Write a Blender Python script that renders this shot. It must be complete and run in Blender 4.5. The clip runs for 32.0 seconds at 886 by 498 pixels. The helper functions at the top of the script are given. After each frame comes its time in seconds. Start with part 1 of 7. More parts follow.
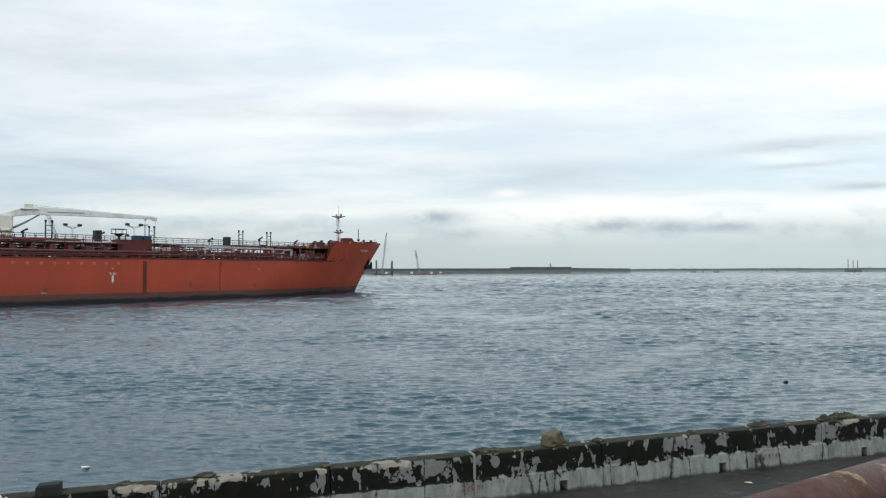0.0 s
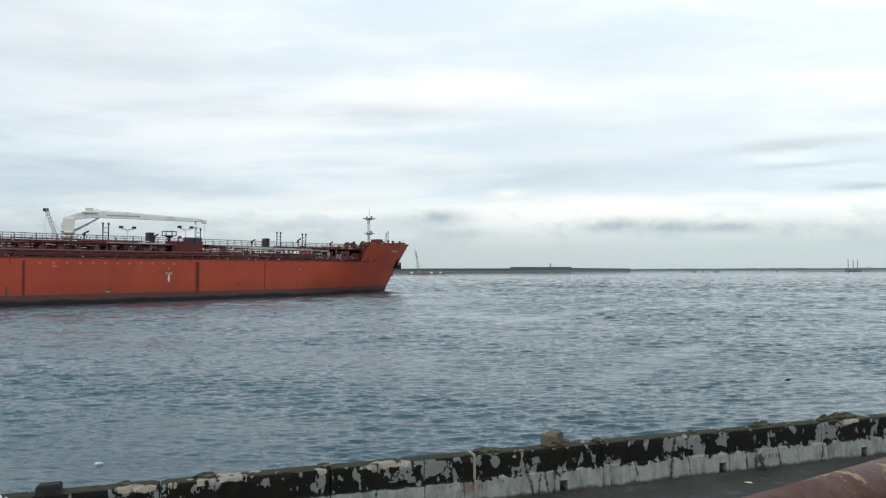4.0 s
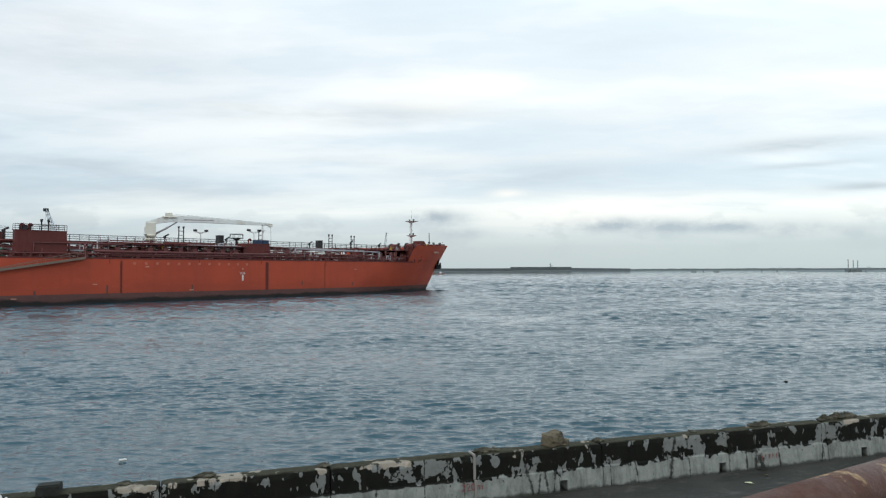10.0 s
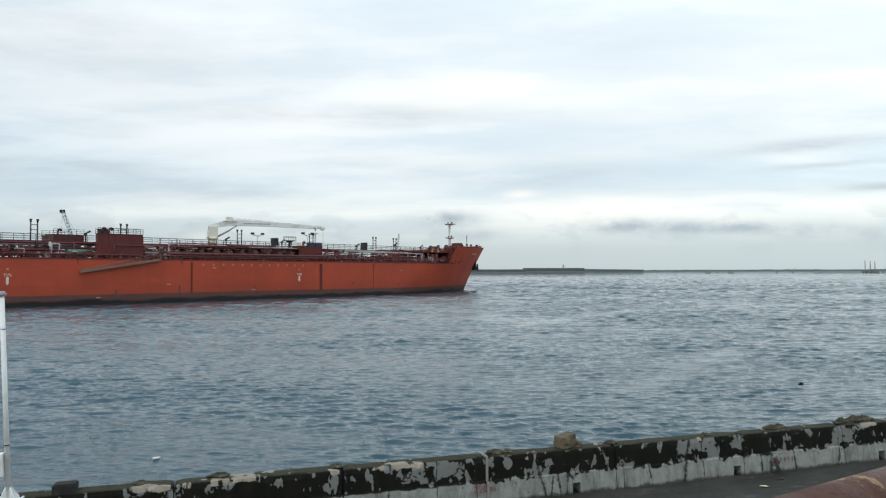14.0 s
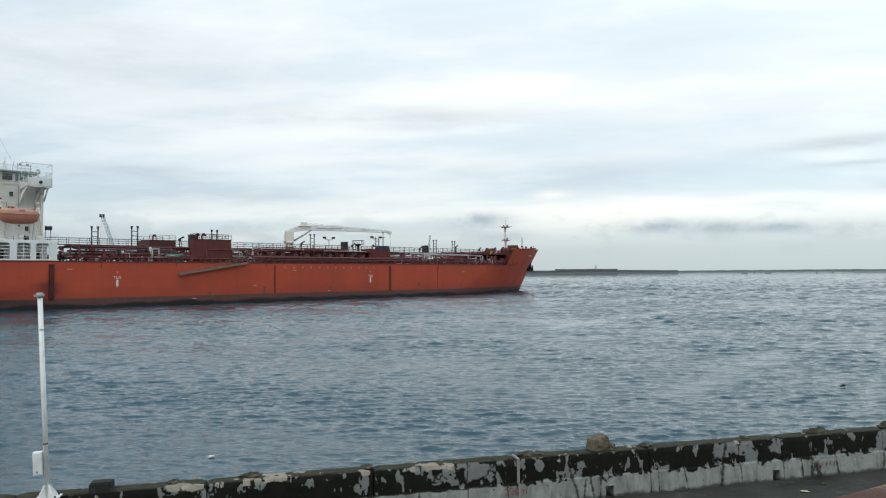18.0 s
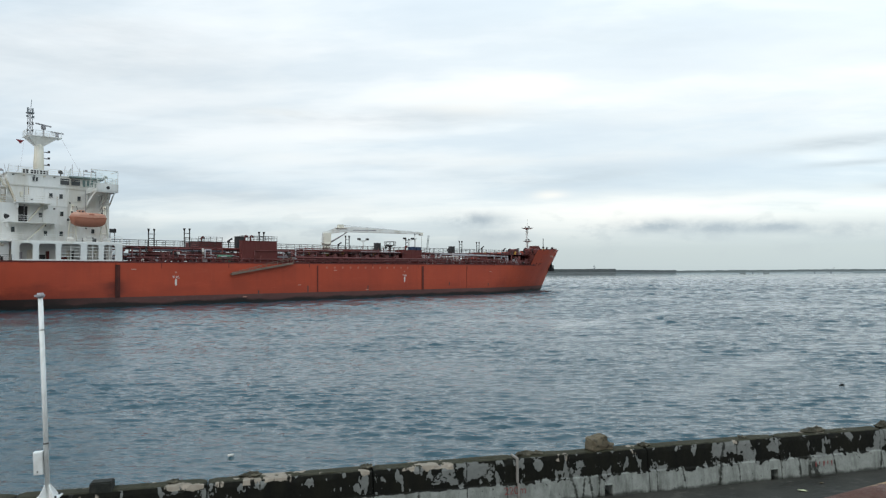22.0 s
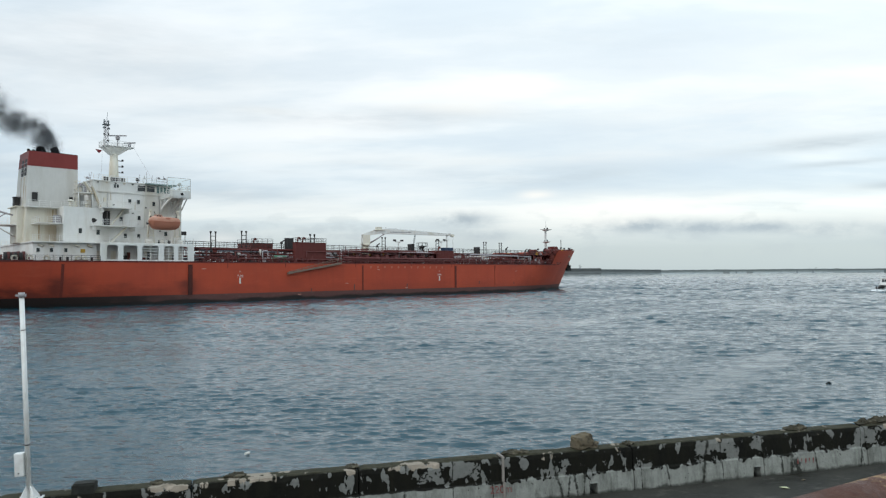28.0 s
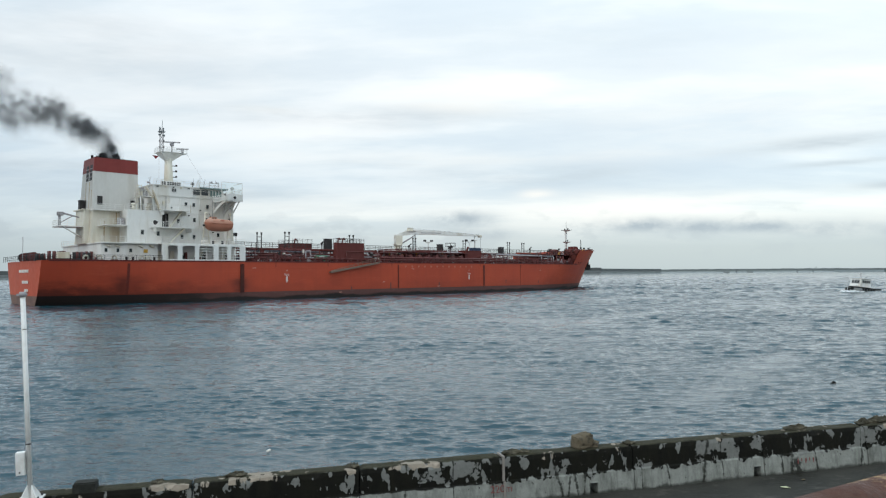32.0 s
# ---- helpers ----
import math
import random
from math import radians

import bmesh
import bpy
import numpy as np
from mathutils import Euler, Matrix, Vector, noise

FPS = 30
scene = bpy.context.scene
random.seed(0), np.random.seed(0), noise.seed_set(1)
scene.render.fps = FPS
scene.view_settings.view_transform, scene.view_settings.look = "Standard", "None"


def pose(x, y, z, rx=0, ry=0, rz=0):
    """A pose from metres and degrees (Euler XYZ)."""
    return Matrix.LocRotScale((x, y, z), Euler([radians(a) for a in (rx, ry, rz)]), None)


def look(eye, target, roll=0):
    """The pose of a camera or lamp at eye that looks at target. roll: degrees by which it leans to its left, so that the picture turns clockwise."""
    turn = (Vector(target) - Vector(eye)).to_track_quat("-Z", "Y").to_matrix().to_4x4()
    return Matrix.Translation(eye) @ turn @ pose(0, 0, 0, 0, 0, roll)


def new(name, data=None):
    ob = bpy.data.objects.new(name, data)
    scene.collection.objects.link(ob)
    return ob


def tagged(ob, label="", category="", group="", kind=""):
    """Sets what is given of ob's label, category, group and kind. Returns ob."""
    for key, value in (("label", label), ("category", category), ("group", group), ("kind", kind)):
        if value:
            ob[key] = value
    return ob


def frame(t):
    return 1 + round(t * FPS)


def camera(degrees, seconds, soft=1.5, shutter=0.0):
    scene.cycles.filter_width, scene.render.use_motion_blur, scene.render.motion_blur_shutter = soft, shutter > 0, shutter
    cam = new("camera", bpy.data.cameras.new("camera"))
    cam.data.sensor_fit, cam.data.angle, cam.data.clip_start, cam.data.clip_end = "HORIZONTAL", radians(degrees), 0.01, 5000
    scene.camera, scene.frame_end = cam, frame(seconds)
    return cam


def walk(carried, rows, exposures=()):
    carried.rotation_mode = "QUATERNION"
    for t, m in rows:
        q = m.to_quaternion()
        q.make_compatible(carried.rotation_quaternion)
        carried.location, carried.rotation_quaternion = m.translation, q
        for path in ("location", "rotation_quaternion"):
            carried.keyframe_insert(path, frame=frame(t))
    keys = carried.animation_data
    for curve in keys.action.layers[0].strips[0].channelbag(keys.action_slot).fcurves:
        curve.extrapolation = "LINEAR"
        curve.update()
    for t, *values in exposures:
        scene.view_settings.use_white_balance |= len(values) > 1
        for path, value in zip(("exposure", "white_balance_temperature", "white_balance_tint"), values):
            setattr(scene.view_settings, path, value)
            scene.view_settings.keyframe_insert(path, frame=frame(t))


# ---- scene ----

# ---------------------------------------------------------------- camera
EYE = Vector((0.0, 0.0, 5.67))
SEA = 0.5      # height of the water
cam = camera(65.7, 32.0, soft=1.25)


def aim(yaw, pitch, roll, dx, dy, dz):
    eye = EYE + Vector((dx, dy, dz))
    a, b = radians(yaw), radians(pitch)
    way = Vector((-math.sin(a) * math.cos(b), math.cos(a) * math.cos(b), math.sin(b)))
    return look(eye, eye + way, roll)


# seconds; turn to the left, tilt and lean in degrees; sway of the eye in metres
TURNS = [(0, 0, 1.97, -0.24, 0, 0, 0), (13.0, 0.01, 1.972, -0.24, 0, 0, 0), (13.5, 0.274, 2.0, -0.22, 0, 0, 0.003), (14.0, 1.04, 2.06, -0.2, 0, 0, 0.004),
         (14.5, 2.849, 2.163, -0.334, 0, 0.01, -0.003), (15.5, 3.0, 2.24, -0.40, 0.002, 0.018, -0.006), (16.5, 3.138, 2.296, -0.45, 0.005, 0.025, -0.01),
         (17.0, 3.415, 2.31, -0.487, 0.025, 0.05, -0.014), (17.5, 3.333, 2.30, -0.48, 0.018, 0.03, -0.015), (18.0, 3.644, 2.205, -0.44, 0.022, 0.055, -0.013),
         (18.5, 3.588, 2.2, -0.46, 0.022, 0.04, -0.016), (19.0, 3.517, 2.17, -0.43, 0.016, 0.045, -0.008), (20.0, 3.639, 2.2, -0.42, 0.019, 0.06, -0.009),
         (20.5, 3.676, 2.21, -0.45, 0.02, 0.065, -0.01), (21.0, 3.548, 2.214, -0.46, 0.01, 0.03, -0.01), (21.5, 3.515, 2.207, -0.449, 0.012, 0.023, -0.011),
         (23.0, 3.515, 2.2, -0.435, 0.011, 0.024, -0.009), (24.0, 3.511, 2.22, -0.49, 0.015, 0.021, -0.016), (24.5, 3.59, 2.222, -0.49, 0.018, 0.028, -0.018),
         (25.5, 3.593, 2.219, -0.481, 0.017, 0.03, -0.015), (26.8, 3.45, 2.219, -0.485, 0.019, 0.033, -0.017), (27.5, 3.248, 2.217, -0.485, 0.02, 0.033, -0.018),
         (28.0, 2.371, 2.148, -0.449, 0.016, 0.02, -0.011), (28.5, 2.246, 2.088, -0.41, 0.01, 0.01, -0.005), (29.5, 2.37, 2.09, -0.415, 0.012, 0.008, -0.004),
         (30.5, 2.425, 2.09, -0.415, 0.014, 0.013, -0.006), (31.5, 2.437, 2.088, -0.415, 0.012, 0.016, -0.007), (32.0, 2.38, 2.08, -0.40, 0.008, 0.014, -0.005)]
walk(cam, [(t, aim(*row)) for t, *row in TURNS])

# ---------------------------------------------------------------- world, sun
SUN_EL, SUN_AZ = radians(48), radians(215)


def math_node(tree, op, a, b=None, clamp=False):
    n = tree.nodes.new("ShaderNodeMath")
    n.operation, n.use_clamp = op, clamp
    for i, v in enumerate((a, b)):
        if v is None:
            continue
        if isinstance(v, (int, float)):
            n.inputs[i].default_value = v
        else:
            tree.links.new(v, n.inputs[i])
    return n.outputs[0]


def ramp(tree, fac, stops, smooth=False):
    n = tree.nodes.new("ShaderNodeValToRGB")
    el = n.color_ramp.elements
    while len(el) < len(stops):
        el.new(0.5)
    for e, (p, c) in zip(el, stops):
        e.position = p
        e.color = (*c, 1) if isinstance(c, tuple) else (c, c, c, 1)
    if smooth:
        n.color_ramp.interpolation = "EASE"
    tree.links.new(fac, n.inputs[0])
    return n.outputs[0]


def mix(tree, fac, a, b, blend="MIX"):
    n = tree.nodes.new("ShaderNodeMix")
    n.data_type, n.blend_type = "RGBA", blend
    for i, v in ((0, fac), (6, a), (7, b)):
        if isinstance(v, (int, float)):
            n.inputs[i].default_value = v
        elif isinstance(v, tuple):
            n.inputs[i].default_value = (*v, 1)
        else:
            tree.links.new(v, n.inputs[i])
    return n.outputs[2]


def noise_at(tree, vec, scale, detail=4.0, rough=0.55, stretch=None, move=(0, 0, 0)):
    if stretch is not None or any(move):
        m = tree.nodes.new("ShaderNodeMapping")
        m.inputs["Scale"].default_value = stretch or (1, 1, 1)
        m.inputs["Location"].default_value = move
        tree.links.new(vec, m.inputs["Vector"])
        vec = m.outputs[0]
    n = tree.nodes.new("ShaderNodeTexNoise")
    n.inputs["Scale"].default_value, n.inputs["Detail"].default_value, n.inputs["Roughness"].default_value = scale, detail, rough
    tree.links.new(vec, n.inputs["Vector"])
    return n.outputs["Fac"]


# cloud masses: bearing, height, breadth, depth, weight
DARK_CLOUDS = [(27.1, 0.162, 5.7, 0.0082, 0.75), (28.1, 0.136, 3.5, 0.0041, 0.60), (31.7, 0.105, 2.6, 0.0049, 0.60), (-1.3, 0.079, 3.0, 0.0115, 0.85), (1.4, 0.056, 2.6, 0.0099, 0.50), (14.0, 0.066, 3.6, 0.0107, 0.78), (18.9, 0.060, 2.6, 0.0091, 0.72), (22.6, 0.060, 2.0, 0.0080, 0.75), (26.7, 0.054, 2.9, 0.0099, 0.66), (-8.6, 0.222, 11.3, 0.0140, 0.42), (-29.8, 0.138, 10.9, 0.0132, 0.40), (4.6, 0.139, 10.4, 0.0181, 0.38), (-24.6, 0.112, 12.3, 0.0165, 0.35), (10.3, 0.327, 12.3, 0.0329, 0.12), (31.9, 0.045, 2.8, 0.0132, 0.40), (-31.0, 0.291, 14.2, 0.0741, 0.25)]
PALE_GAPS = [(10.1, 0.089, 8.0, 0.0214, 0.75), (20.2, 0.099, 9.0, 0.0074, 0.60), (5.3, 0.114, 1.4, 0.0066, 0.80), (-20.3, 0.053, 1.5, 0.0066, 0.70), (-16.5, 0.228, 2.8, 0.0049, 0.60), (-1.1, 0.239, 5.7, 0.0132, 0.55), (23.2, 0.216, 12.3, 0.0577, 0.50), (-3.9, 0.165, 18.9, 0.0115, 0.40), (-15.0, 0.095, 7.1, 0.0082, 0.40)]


def make_world():
    w = bpy.data.worlds.new("overcast_sky")
    scene.world = w
    w.use_nodes = True
    t = w.node_tree
    bg = t.nodes["Background"]
    sky = t.nodes.new("ShaderNodeTexSky")
    sky.sky_type, sky.sun_disc, sky.sun_elevation, sky.sun_rotation = "NISHITA", False, SUN_EL, SUN_AZ
    co = t.nodes.new("ShaderNodeTexCoord").outputs["Generated"]
    xyz = t.nodes.new("ShaderNodeSeparateXYZ")
    t.links.new(co, xyz.inputs[0])
    x, y, z = xyz.outputs
    lift = math_node(t, "ADD", math_node(t, "MAXIMUM", z, 0.0), 0.16)
    flat = t.nodes.new("ShaderNodeCombineXYZ")
    t.links.new(math_node(t, "DIVIDE", x, lift), flat.inputs[0])
    t.links.new(math_node(t, "DIVIDE", y, lift), flat.inputs[1])
    plane = flat.outputs[0]
    # high stratus: wide soft streaks
    broad = noise_at(t, plane, 0.85, 5.0, 0.52, (0.7, 1.25, 1), (2.3, 0.4, 0))
    fine = noise_at(t, plane, 2.4, 6.0, 0.58, (0.55, 1.5, 1), (7.1, 3.0, 0))
    body = math_node(t, "ADD", math_node(t, "MULTIPLY", broad, 0.72), math_node(t, "MULTIPLY", fine, 0.28))
    stratus = ramp(t, body, [(0.36, (0.66, 0.74, 0.81)), (0.46, (0.73, 0.80, 0.85)), (0.54, (0.86, 0.90, 0.92)), (0.64, (0.95, 0.96, 0.96))])
    # height in the sky: greyer and cooler low down, with a pale gap above the horizon
    low = ramp(t, z, [(0.0, (0.56, 0.625, 0.65)), (0.035, (0.62, 0.675, 0.69)), (0.058, (0.72, 0.76, 0.765)), (0.085, (0.88, 0.90, 0.88)), (0.13, (0.80, 0.86, 0.90)), (0.28, (0.98, 0.99, 1.0)), (0.44, (0.93, 0.99, 1.04)), (0.8, (0.80, 0.94, 1.06))])
    cloud = mix(t, 0.9, mix(t, ramp(t, z, [(0.03, 0.0), (0.085, 1.0)]), (0.73, 0.775, 0.785), stratus), low, "MULTIPLY")
    cloud = mix(t, 1.0, cloud, (1.235, 1.22, 1.205), "MULTIPLY")
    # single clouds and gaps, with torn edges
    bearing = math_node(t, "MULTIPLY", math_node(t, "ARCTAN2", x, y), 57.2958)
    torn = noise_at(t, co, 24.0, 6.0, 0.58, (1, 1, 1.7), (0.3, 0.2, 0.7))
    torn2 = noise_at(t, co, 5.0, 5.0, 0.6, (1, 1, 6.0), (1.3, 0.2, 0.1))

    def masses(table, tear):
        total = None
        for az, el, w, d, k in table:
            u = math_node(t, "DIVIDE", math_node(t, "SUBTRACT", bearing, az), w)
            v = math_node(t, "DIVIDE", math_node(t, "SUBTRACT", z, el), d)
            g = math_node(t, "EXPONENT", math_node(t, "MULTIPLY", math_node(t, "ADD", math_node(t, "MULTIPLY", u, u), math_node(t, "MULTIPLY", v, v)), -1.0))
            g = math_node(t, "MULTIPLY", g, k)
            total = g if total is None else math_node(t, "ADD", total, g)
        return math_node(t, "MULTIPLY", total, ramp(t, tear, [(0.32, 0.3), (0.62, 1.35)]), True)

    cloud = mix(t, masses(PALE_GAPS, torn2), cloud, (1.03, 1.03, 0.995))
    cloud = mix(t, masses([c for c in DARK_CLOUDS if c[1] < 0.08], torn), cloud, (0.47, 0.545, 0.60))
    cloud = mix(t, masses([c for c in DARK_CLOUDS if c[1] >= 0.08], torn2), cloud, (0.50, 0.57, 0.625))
    # low cumulus far off
    puff = noise_at(t, co, 12.0, 6.0, 0.55, (1, 1, 2.2), (0.8, 0, 0.2))
    band = ramp(t, z, [(0.012, 0.0), (0.035, 0.75), (0.062, 1.0), (0.082, 0.55), (0.098, 0.0)], True)
    cum = math_node(t, "MULTIPLY", ramp(t, puff, [(0.5, 0.0), (0.6, 1.0)], True), band)
    cloud = mix(t, math_node(t, "MULTIPLY", cum, 0.38), cloud, (0.53, 0.60, 0.64))
    # thin dark streaks of fracto-stratus
    st = noise_at(t, co, 3.0, 4.0, 0.5, (1.0, 1.0, 13.0), (1.4, 0.6, 0.35))
    zone = ramp(t, z, [(0.09, 0.0), (0.14, 1.0), (0.2, 1.0), (0.25, 0.0)], True)
    cloud = mix(t, math_node(t, "MULTIPLY", math_node(t, "MULTIPLY", ramp(t, st, [(0.60, 0.0), (0.68, 1.0)], True), zone), 0.12), cloud, (0.60, 0.66, 0.71))
    cloud = mix(t, 1.0, cloud, ramp(t, math_node(t, "ADD", math_node(t, "MULTIPLY", x, 0.5), 0.5), [(0.18, (0.84, 0.875, 0.90)), (0.45, (0.97, 0.98, 0.98)), (0.62, (1.03, 1.04, 1.03)), (0.8, (1.06, 1.08, 1.07))]), "MULTIPLY")
    high = t.nodes.new("ShaderNodeMapRange")
    high.interpolation_type = "SMOOTHSTEP"
    for i, v in enumerate((0.37, 0.80, 1.0, 1.25)):
        high.inputs[i + 1].default_value = v
    t.links.new(z, high.inputs[0])
    gain = math_node(t, "MULTIPLY", high.outputs[0], 10.0)
    level = t.nodes.new("ShaderNodeCombineXYZ")
    for i in range(3):
        t.links.new(gain, level.inputs[i])
    bright = mix(t, 1.0, cloud, level.outputs[0], "MULTIPLY")
    col = mix(t, 0.96, sky.outputs[0], bright)
    t.links.new(col, bg.inputs["Color"])
    bg.inputs["Strength"].default_value = 0.1


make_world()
sun = new("sun", bpy.data.lights.new("sun", "SUN"))
sun.data.energy, sun.data.angle, sun.data.color = 0.95, radians(25), (1.0, 0.97, 0.92)
sun.matrix_world = look((0, 0, 0), (-math.sin(SUN_AZ) * math.cos(SUN_EL), -math.cos(SUN_AZ) * math.cos(SUN_EL), -math.sin(SUN_EL)))
scene.view_settings.exposure = 0.0
scene.cycles.transparent_max_bounces = 256      # thin smoke is many layers deep

# ---------------------------------------------------------------- materials


def material(name):
    m = bpy.data.materials.new(name)
    m.use_nodes = True
    t = m.node_tree
    return m, t, t.nodes["Principled BSDF"], t.nodes.new("ShaderNodeTexCoord").outputs["Object"]


def bump(t, bsdf, height, strength, distance):
    b = t.nodes.new("ShaderNodeBump")
    b.inputs["Strength"].default_value, b.inputs["Distance"].default_value = strength, distance
    t.links.new(height, b.inputs["Height"])
    t.links.new(b.outputs[0], bsdf.inputs["Normal"])


def paint(name, color, rough=0.5, metal=0.0, worn=None, amount=0.35, scale=0.5, streak=False, relief=0.15, grain=8.0):
    """Painted or bare surface: colour varied at two scales, with worn or dirty patches."""
    m, t, b, co = material(name)
    big = noise_at(t, co, scale, 5.0, 0.6, (1, 1, 0.18) if streak else None)
    small = noise_at(t, co, grain * scale, 5.0, 0.65, (1, 1, 0.35) if streak else None, (3.1, 1.7, 0.4))
    c = mix(t, ramp(t, small, [(0.3, 0.0), (0.75, 0.30)]), color, tuple(0.72 * v for v in color))
    worn = worn or tuple(0.55 * v for v in color)
    c = mix(t, math_node(t, "MULTIPLY", ramp(t, big, [(0.48, 0.0), (0.68, 1.0)]), amount), c, worn)
    t.links.new(c, b.inputs["Base Color"])
    b.inputs["Metallic"].default_value = metal
    b.inputs["Specular IOR Level"].default_value = 0.28 if rough >= 0.5 else 0.45
    t.links.new(ramp(t, small, [(0.3, max(0.02, rough - 0.12)), (0.7, min(1.0, rough + 0.15))]), b.inputs["Roughness"])
    if relief:
        bump(t, b, small, relief, 0.02)
    return m


def hull_material():
    m, t, b, co = material("hull_paint")
    plate = noise_at(t, co, 0.10, 3.0, 0.5)
    streaks = noise_at(t, co, 0.9, 6.0, 0.65, (1, 1, 0.10), (5, 2, 0))
    scuff = noise_at(t, co, 0.35, 6.0, 0.7, (0.5, 1, 1.6), (1, 7, 3))
    c = mix(t, ramp(t, plate, [(0.35, 0.0), (0.7, 1.0)]), (0.46, 0.071, 0.031), (0.36, 0.055, 0.027))
    c = mix(t, math_node(t, "MULTIPLY", ramp(t, streaks, [(0.5, 0.0), (0.75, 1.0)]), 0.22), c, (0.20, 0.04, 0.025))
    c = mix(t, math_node(t, "MULTIPLY", ramp(t, scuff, [(0.56, 0.0), (0.7, 1.0)]), 0.3), c, (0.46, 0.10, 0.05))
    # tarry grime left by fenders and the waterline, thickest on the quarter, whose underside shade is painted in
    ax = t.nodes.new("ShaderNodeSeparateXYZ")
    t.links.new(co, ax.inputs[0])
    x, z = ax.outputs[0], ax.outputs[2]
    wob = math_node(t, "MULTIPLY", math_node(t, "SUBTRACT", scuff, 0.5), 5.0)
    line = ramp(t, math_node(t, "MULTIPLY", math_node(t, "ADD", z, wob), 0.1), [(0.19, 1.0), (0.46, 0.0)], True)
    # stronger aft: shade of the hull curving under is painted with the grime
    far = ramp(t, math_node(t, "MULTIPLY", x, 0.01), [(0.06, 1.0), (0.42, 0.25)])
    grime = math_node(t, "MULTIPLY", math_node(t, "MULTIPLY", line, far), 0.85)
    for sx, sz, w, h, k in ((13.8, 3.0, 1.8, 1.9, 0.8), (16.4, 3.3, 2.4, 1.3, 0.5), (36.2, 3.0, 2.4, 1.6, 0.75), (24.5, 3.4, 2.2, 0.8, 0.4), (60.0, 3.0, 3.0, 1.5, 0.3), (84.0, 2.6, 2.0, 1.2, 0.25)):
        u = math_node(t, "DIVIDE", math_node(t, "SUBTRACT", x, sx), w)
        v = math_node(t, "DIVIDE", math_node(t, "SUBTRACT", math_node(t, "ADD", z, wob), sz), h)
        g = math_node(t, "EXPONENT", math_node(t, "MULTIPLY", math_node(t, "ADD", math_node(t, "MULTIPLY", u, u), math_node(t, "MULTIPLY", v, v)), -1.0))
        grime = math_node(t, "MAXIMUM", grime, math_node(t, "MULTIPLY", g, k))
    c = mix(t, grime, c, (0.075, 0.020, 0.015))
    t.links.new(c, b.inputs["Base Color"])
    b.inputs["Roughness"].default_value = 0.55
    b.inputs["Specular IOR Level"].default_value = 0.25
    # welded plate strakes, faint
    br = t.nodes.new("ShaderNodeTexBrick")
    mp = t.nodes.new("ShaderNodeMapping")
    mp.inputs["Rotation"].default_value = (radians(90), 0, 0)
    t.links.new(co, mp.inputs[0])
    t.links.new(mp.outputs[0], br.inputs["Vector"])
    br.inputs["Scale"].default_value = 1.0
    br.inputs["Brick Width"].default_value, br.inputs["Row Height"].default_value, br.inputs["Mortar Size"].default_value = 9.0, 2.2, 0.03
    h = math_node(t, "ADD", br.outputs["Fac"], math_node(t, "MULTIPLY", plate, 6.0))
    bump(t, b, h, 0.35, 0.05)
    return m


def boot_material():
    """Antifouling band: rubbed brown-grey above, weed-dark and wet at the waterline."""
    m, t, b, co = material("boot_topping")
    ax = t.nodes.new("ShaderNodeSeparateXYZ")
    t.links.new(co, ax.inputs[0])
    x, z = ax.outputs[0], ax.outputs[2]
    n1 = noise_at(t, co, 0.25, 6.0, 0.65, (0.5, 1, 1.2))
    n2 = noise_at(t, co, 2.2, 5.0, 0.7, (0.4, 1, 1))
    c = mix(t, n1, (0.150, 0.066, 0.056), (0.070, 0.029, 0.026))
    c = mix(t, ramp(t, n2, [(0.55, 0.0), (0.7, 0.5)]), c, (0.14, 0.10, 0.09))
    weed = ramp(t, math_node(t, "ADD", math_node(t, "MULTIPLY", z, 0.5), math_node(t, "MULTIPLY", math_node(t, "SUBTRACT", n1, 0.5), 1.1)), [(0.30, 1.0), (0.52, 0.0)])
    aft = ramp(t, math_node(t, "ADD", math_node(t, "MULTIPLY", x, 0.01), math_node(t, "MULTIPLY", math_node(t, "SUBTRACT", n1, 0.5), 0.5)), [(0.22, 0.92), (0.42, 0.0)])
    c = mix(t, math_node(t, "MAXIMUM", weed, aft), c, (0.016, 0.011, 0.010))
    t.links.new(c, b.inputs["Base Color"])
    b.inputs["Roughness"].default_value = 0.7
    b.inputs["Specular IOR Level"].default_value = 0.3
    bump(t, b, n2, 0.3, 0.03)
    return m


